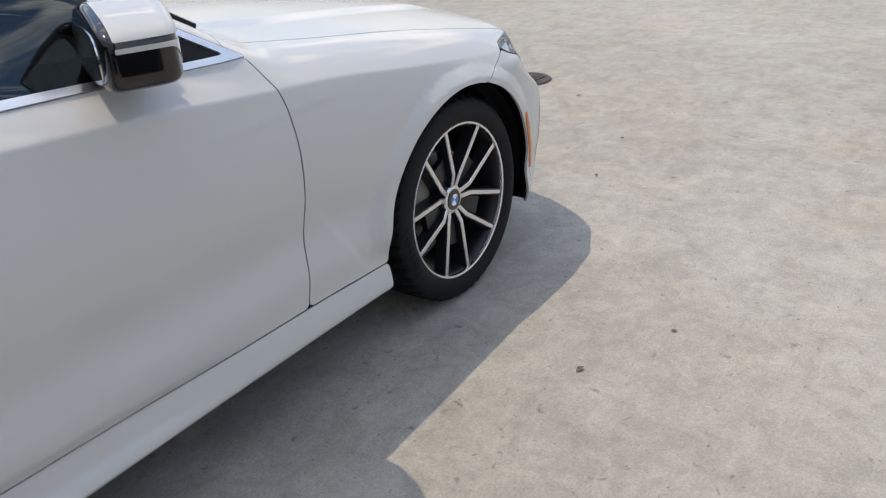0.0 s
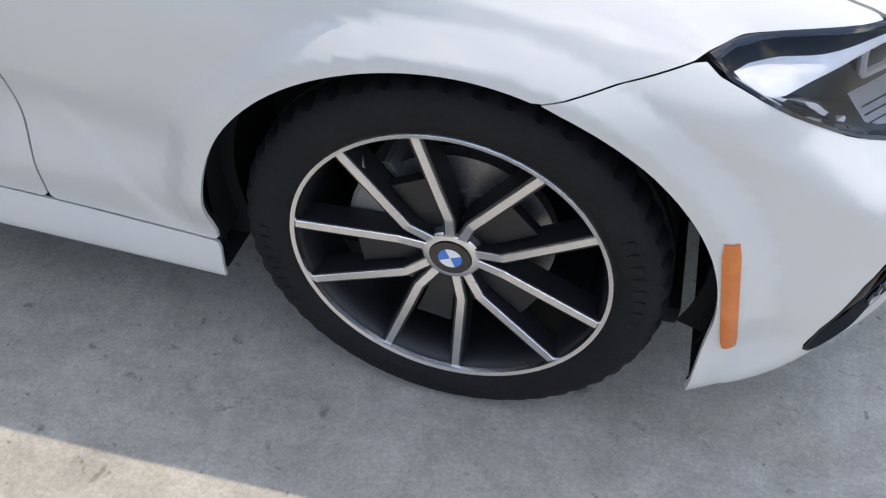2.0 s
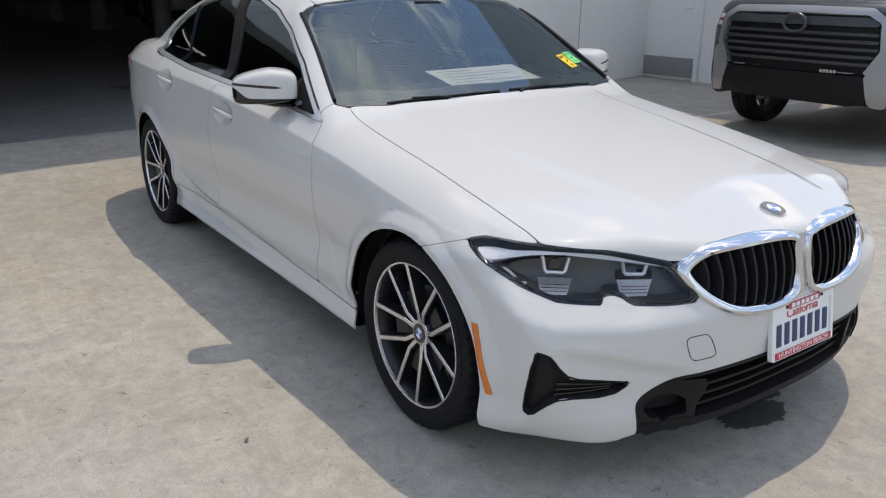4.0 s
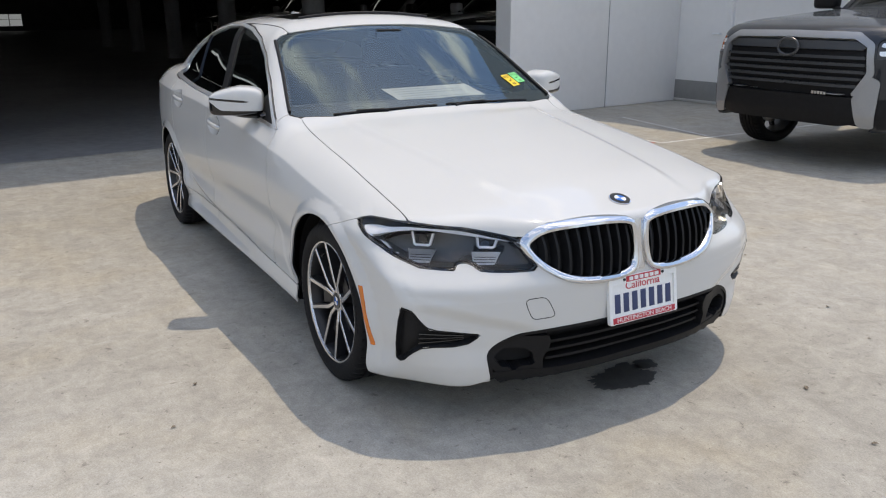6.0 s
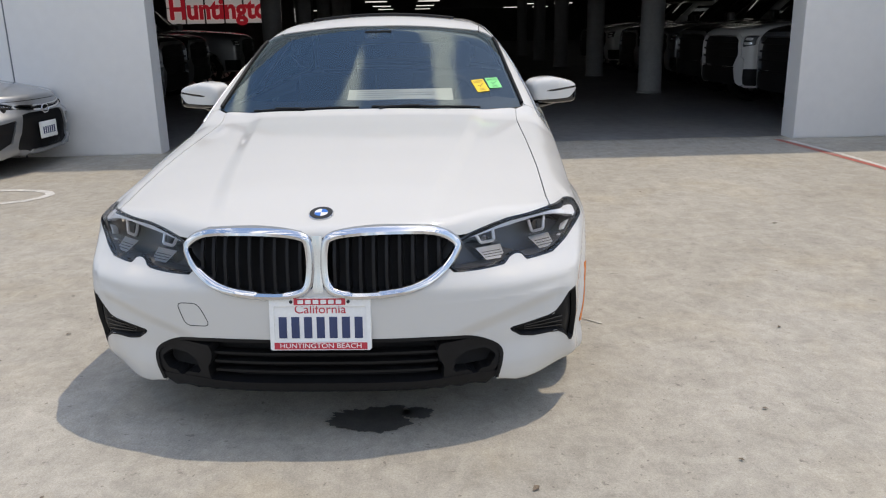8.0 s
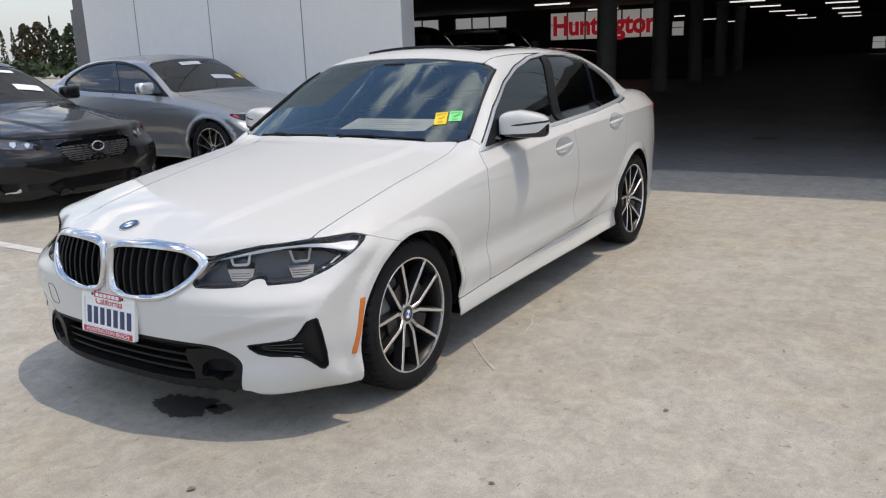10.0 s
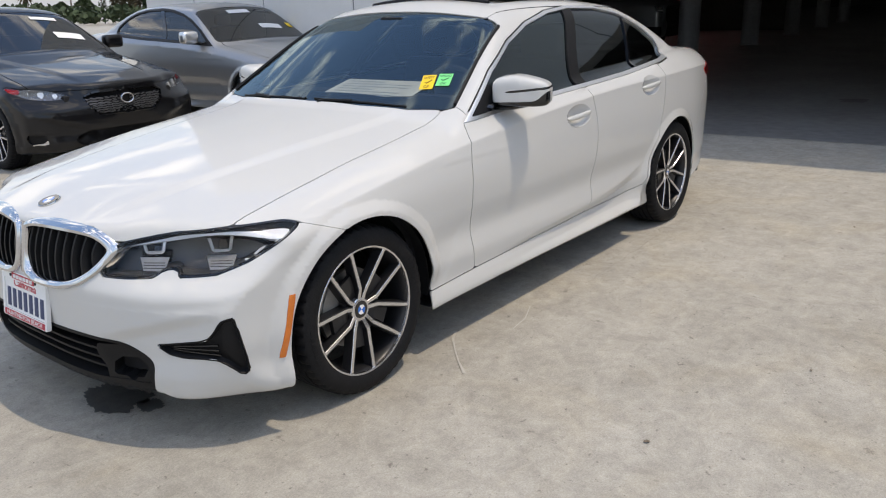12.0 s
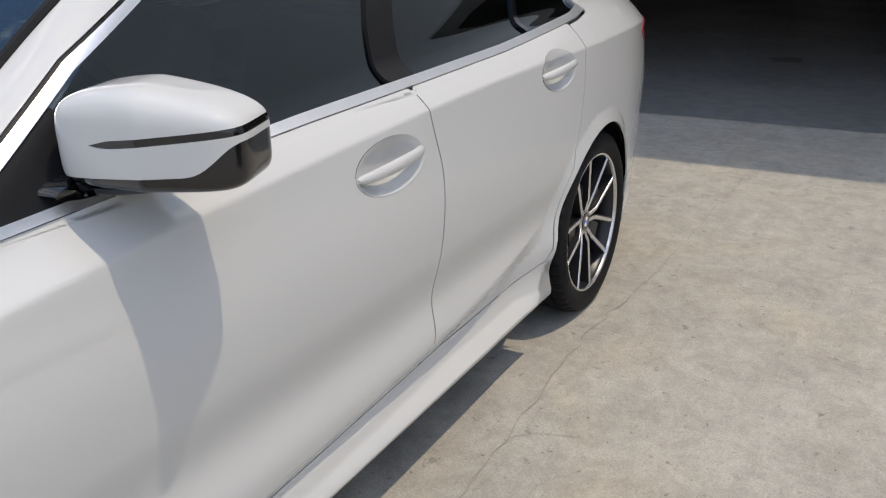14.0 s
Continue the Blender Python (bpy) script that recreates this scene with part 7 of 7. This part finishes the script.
T_GRILLE = [(-0.2, 1.16), (0.62, 1.15), (0.74, 1.08), (0.77, 0.86), (0.66, 0.66), (-0.2, 0.655)]
T_LAMP = [(0.79, 1.135), (0.93, 1.15), (0.95, 1.0), (0.80, 0.965)]
T_CORNER = [(0.66, 0.645), (0.785, 0.84), (0.86, 0.80), (0.855, 0.60), (0.845, 0.40), (0.72, 0.40)]
T_WS = [(-0.76, -0.2), (-0.76, 0.0), (-0.82, 0.55), (-0.90, 0.80), (-1.50, 0.66), (-1.47, 0.0), (-1.47, -0.2)]
T_SIDE = [(-1.12, 1.34), (-1.62, 1.78), (-3.3, 1.80), (-3.4, 1.36)]


def t_face(pts, x, y, z, r=0.03):
    return np.where(x > 0.4, poly_sd(pts, y, z, r), 0.5)


def tall_vehicle(name, label, m, paint_mat, frame_mat, detail=True, group=""):
    root = thing(name, label, "truck" if detail else "vehicle", m, group=group)

    def ws(x, y, z):
        return np.where(z > 1.25, poly_sd(T_WS, x, y, 0.03), 0.5)

    def sw(x, y, z):
        return np.where(y > 0.4, poly_sd(T_SIDE, x, z, 0.04), 0.5)

    def body(x, y, z):
        return mn(t_face(T_GRILLE, x, y, z), t_face(T_LAMP, x, y, z, 0.01), t_face(T_CORNER, x, y, z, 0.01), tall_arch(x, z), ws(x, y, z), sw(x, y, z), np.where((x > 0.5) & (y < 0.80), z - 0.655, 1.0), np.maximum(np.abs(y - 0.80 + 0.1 * sstep(0.2, 0.9, x)) - 0.004, np.maximum(1.15 - z, np.maximum(x - 0.86, -0.7 - x))))

    sheet("body", ST.cut(body), paint_mat, root, "LR", flange=0.03)
    sheet("windshield", ST.cut(lambda x, y, z: -ws(x, y, z)), M_OTHERGLASS, root, "LR", off=-0.005, flange=0.0)
    sheet("inner_shell", ST.cut(lambda x, y, z: mn(tall_arch(x, z), ws(x, y, z), sw(x, y, z))), M_INNER, root, "LR", off=-0.05, flange=0.0)
    for s in "LR":
        sheet("side_window", ST.cut(lambda x, y, z: -sw(x, y, z)), M_TINT, root, s, off=-0.006, flange=0.0)
        hl = sheet("headlight", ST.cut(lambda x, y, z: -t_face(T_LAMP, x, y, z, 0.01)), M_HLBOX, root, s, off=-0.02, flange=0.0, label="clear headlight")
        sheet("lamp_pod", ST.cut(lambda x, y, z: mn(-t_face(T_LAMP, x, y, z, 0.01) - 0.02, 0.02 - np.abs(np.abs(z - 1.06) - 0.035))), M_HLREF, hl, s, off=-0.012, flange=0.01)
        if detail:
            sheet("side_marker", ST.cut(lambda x, y, z: mn(-t_face(T_LAMP, x, y, z, 0.01) - 0.008, y - 0.885)), M_AMBER, hl, s, off=-0.008, flange=0.01)
        sheet("bumper_corner", ST.cut(lambda x, y, z: -t_face(T_CORNER, x, y, z, 0.01) - 0.002), frame_mat, root, s, off=0.012, flange=0.03)
        simple_mirror(root, 1 if s == "L" else -1, -1.12, 0.98, 1.38, M_DARK if detail else paint_mat, 1.3)
    g = sheet("grille", ST.cut(lambda x, y, z: -t_face(T_GRILLE, x, y, z)), M_DARK, root, "LR", off=-0.04, flange=0.0, label="dark barred grille")
    sheet("grille_frame", ST.cut(lambda x, y, z: mn(0.027 - np.abs(t_face(T_GRILLE, x, y, z) - 0.010), z - 0.67)), frame_mat, g, "LR", off=0.015, flange=0.06)
    zs = (1.085, 0.985, 0.925, 0.865, 0.805, 0.745) if detail else (1.05, 0.93, 0.81)
    for k, zz in enumerate(zs):
        hgt = 0.036 if k == 0 and detail else 0.013
        sheet("grille_bar", ST.cut(lambda x, y, z, zz=zz, hgt=hgt: mn(-t_face(T_GRILLE, x, y, z) - 0.02, hgt - np.abs(z - zz))), M_TRUCKBAR if detail else M_DARK, g, "LR", off=-0.005, flange=0.03)
    sheet("bumper", ST.cut(lambda x, y, z: mn(0.652 - z, z - 0.40, np.where(x > 0.5, 1.0, -1.0), t_face(T_CORNER, x, y, z, 0.01))), M_DARK, root, "LR", off=0.004, flange=0.04)
    if detail:
        bm = bmesh.new()
        tube(bm, [(0.985, 0.105 * math.cos(a), 1.06 + 0.075 * math.sin(a)) for a in np.linspace(0, 2 * math.pi, 33)], 0.013, 8)
        part("badge", bm, M_HLBOX, root, "oval dark badge")
        for k in range(5):
            part("maker_mark", boxbm(0.985, 0.992, 0.30 + 0.03 * k, 0.32 + 0.03 * k, 0.665, 0.69), M_SATIN, root)
    part("underbody", boxbm(-3.6, 0.7, -0.85, 0.85, 0.38, 0.46, bevel=0.02), M_INNER, root)
    plain_wheels(root, [(cx, 0.86, sg, 9 * cx + 11 * sg, 1.19) for cx in (0.0, -3.4) for sg in (1, -1)])
    return root


tall_vehicle("pickup_truck", "charcoal pickup truck with a bright framed grille parked by the wall", pose(-2.17, 5.62, 0, 0, 0, -90) @ Matrix.Diagonal((1.02, 1.02, 1.03, 1)), M_DARKPAINT, M_TRUCKTRIM)
for i, (x, y, rz, pm) in enumerate(((-7.95, 5.8, -90, M_BLACKPAINT), (-10.05, 5.75, -90, M_WHITE2), (-12.15, 6.0, -90, M_BLACKPAINT), (-14.6, 6.1, -90, M_GREYPAINT), (-16.9, 6.1, -90, M_BLACKPAINT), (-20.3, 6.2, -90, M_WHITE2), (-8.4, -4.75, 90, M_GREYPAINT), (-11.4, -5.2, 90, M_BLACKPAINT), (-13.9, -5.4, 90, M_BLACKPAINT), (-18.4, -5.3, 90, M_GREYPAINT), (-22.6, 6.3, -90, M_BLACKPAINT))):
    words = {"plain_white_paint": "white", "black_paint": "black", "silver_paint": "silver grey"}[pm.name]
    tall_vehicle("parked_suv", words + " tall vehicle parked in the dark garage", TURN @ pose(x, y, 0.004, 0, 0, rz), pm, M_WHITE2 if pm is M_WHITE2 else M_GREYPAINT, False, "vehicles in the garage")

# ---- far trees and masts ----
M_TRUNK = mat("bark", (0.10, 0.075, 0.055), rough=0.9, var=0.4, scale=6)
M_LEAVES = mat("foliage", (0.050, 0.075, 0.030), rough=0.8, var=0.5, scale=1.5)
M_LEAVES2 = mat("dry_foliage", (0.085, 0.070, 0.035), rough=0.8, var=0.5, scale=1.5)
M_MAST = mat("weathered_pole", (0.16, 0.14, 0.13), rough=0.9, var=0.2)


def far(heading, dist):
    a = radians(heading)
    return 2.44 + dist * math.cos(a), 3.01 + dist * math.sin(a)


def tree(heading, dist, h, w, material, seed, low=0.25, label="", tall=False):
    x, y = far(heading, dist)
    rnd = random.Random(seed)
    root = thing("tree", label, "tree", pose(x, y, 0), group="far trees")
    bm = bmesh.new()
    tube(bm, [(0, 0, 0), (0.05 * w, 0.02, h * 0.4), (0.02, 0, h * 0.75)], [w * 0.05, w * 0.04, w * 0.015], 8)
    for k in range(6):
        a = rnd.uniform(0, 6.28)
        z = h * rnd.uniform(0.3, 0.6)
        tube(bm, [(0, 0, z), (math.cos(a) * w * 0.25, math.sin(a) * w * 0.25, z + h * 0.15)], [w * 0.02, w * 0.008], 6)
    part("trunk", bm, M_TRUNK, root)
    bm = bmesh.new()
    for k in range(420):
        t = rnd.random()
        z = h * (low + (1 - low) * t)
        env = (math.sin(math.pi * min(1, 0.12 + 0.88 * t) ** 0.8) ** 0.6 if not tall else max(0.08, (1 - t) ** 0.6)) * (0.8 + 0.3 * noise.noise(Vector((seed, t * 5, 0))))
        a, r = rnd.uniform(0, 6.28), w / 2 * env * math.sqrt(rnd.random())
        c = Vector((r * math.cos(a), r * math.sin(a), z + h * 0.06 * noise.noise(Vector((a, seed, t * 3)))))
        sz = w * rnd.uniform(0.03, 0.075)
        for _ in range(3):
            u = Vector((rnd.uniform(-1, 1), rnd.uniform(-1, 1), rnd.uniform(-1, 1))).normalized()
            v = u.orthogonal().normalized()
            q = u.cross(v)
            bm.faces.new([bm.verts.new(c + (v * i + q * j) * sz) for i, j in ((-1, -0.3), (0.2, -0.9), (1, 0.2), (-0.1, 0.8))])
    part("crown", bm, material, root, smooth=False)


specs = [(239.0, 95, 5.4, 3.4, M_LEAVES2, 1, False), (238.2, 98, 5.7, 3.6, M_LEAVES2, 2, False), (240.3, 96, 4.9, 1.3, M_LEAVES, 4, True), (239.7, 99, 5.2, 1.3, M_LEAVES, 6, True), (237.5, 97, 6.4, 1.3, M_LEAVES, 7, True), (237.3, 90, 4.6, 3.0, M_LEAVES, 3, False), (236.4, 88, 5.0, 3.4, M_LEAVES, 5, False), (235.0, 95, 5.5, 4.0, M_LEAVES2, 8, False), (241.4, 100, 2.7, 3.6, M_LEAVES, 9, False), (242.7, 106, 2.3, 3.6, M_LEAVES, 10, False)]
for hd_, di, h, w, mt, sd, tall in specs:
    tree(hd_, di, h, w, mt, sd, 0.12, "distant tall narrow green tree" if tall else ("distant bushy tree with brownish leaves" if mt is M_LEAVES2 else "distant bushy green tree"), tall)
# palm
px, py = far(244.7, 120)
palm = thing("palm_tree", "distant palm tree with a skirt of dry fronds", "tree", pose(px, py, 0))
bm = bmesh.new()
tube(bm, [(0, 0, 0), (0.05, 0, 2.0), (0, 0, 3.4)], [0.22, 0.17, 0.16], 8)
part("trunk", bm, M_TRUNK, palm)
rnd = random.Random(5)
bm = bmesh.new()
for k in range(70):
    a, el = rnd.uniform(0, 6.28), rnd.uniform(-1.2, 1.3)
    L = rnd.uniform(0.9, 1.5)
    p0 = Vector((0, 0, 3.4))
    d = Vector((math.cos(a) * math.cos(el), math.sin(a) * math.cos(el), math.sin(el)))
    sidev = d.cross(Vector((0, 0, 1))).normalized() * 0.14
    p1, p2 = p0 + d * L * 0.6, p0 + d * L + Vector((0, 0, -0.35))
    bm.faces.new([bm.verts.new(v) for v in (p0, p1 - sidev, p2, p1 + sidev)])
part("crown", bm, M_LEAVES2, palm, smooth=False)
# low hedge line
hx, hy = far(240, 88)
hedge = thing("hedge_row", "distant low green hedge beyond the lot", "hedge", pose(hx, hy, 0, 0, 0, 150), kind="stuff")
bm = bmesh.new()
rnd = random.Random(9)
for k in range(3600):
    x, y, z = rnd.uniform(-34, 34), rnd.uniform(-2, 2), rnd.uniform(0.2, 1.0)
    z *= 1.7 + 0.9 * noise.noise(Vector((x * 0.25, 0.2, 0.4)))
    c = Vector((x, y, z))
    u = Vector((rnd.uniform(-1, 1), rnd.uniform(-1, 1), rnd.uniform(-1, 1))).normalized()
    v = u.orthogonal().normalized()
    q = u.cross(v)
    sz = rnd.uniform(0.15, 0.4)
    bm.faces.new([bm.verts.new(c + (v * i + q * j) * sz) for i, j in ((-1, -0.5), (0.4, -0.9), (1, 0.4), (-0.2, 0.8))])
part("foliage", bm, M_LEAVES, hedge, smooth=False)
for hd_, di, h in ((242.2, 150, 6.7), (246.9, 210, 7.9)):
    x, y = far(hd_, di)
    mast = thing("power_pole", "distant power pole with cross arms", "pole", pose(x, y, 0, 0, 0, hd_), group="power poles")
    bm = bmesh.new()
    tube(bm, [(0, 0, 0), (0, 0, h)], [0.16, 0.10], 8)
    part("pole", bm, M_MAST, mast)
    for k, L in ((0.98, 0.9), (0.88, 1.1), (0.78, 0.9), (0.66, 0.7)):
        part("cross_arm", boxbm(-0.06, 0.06, -L, L, h * k - 0.06, h * k + 0.06), M_MAST, mast)
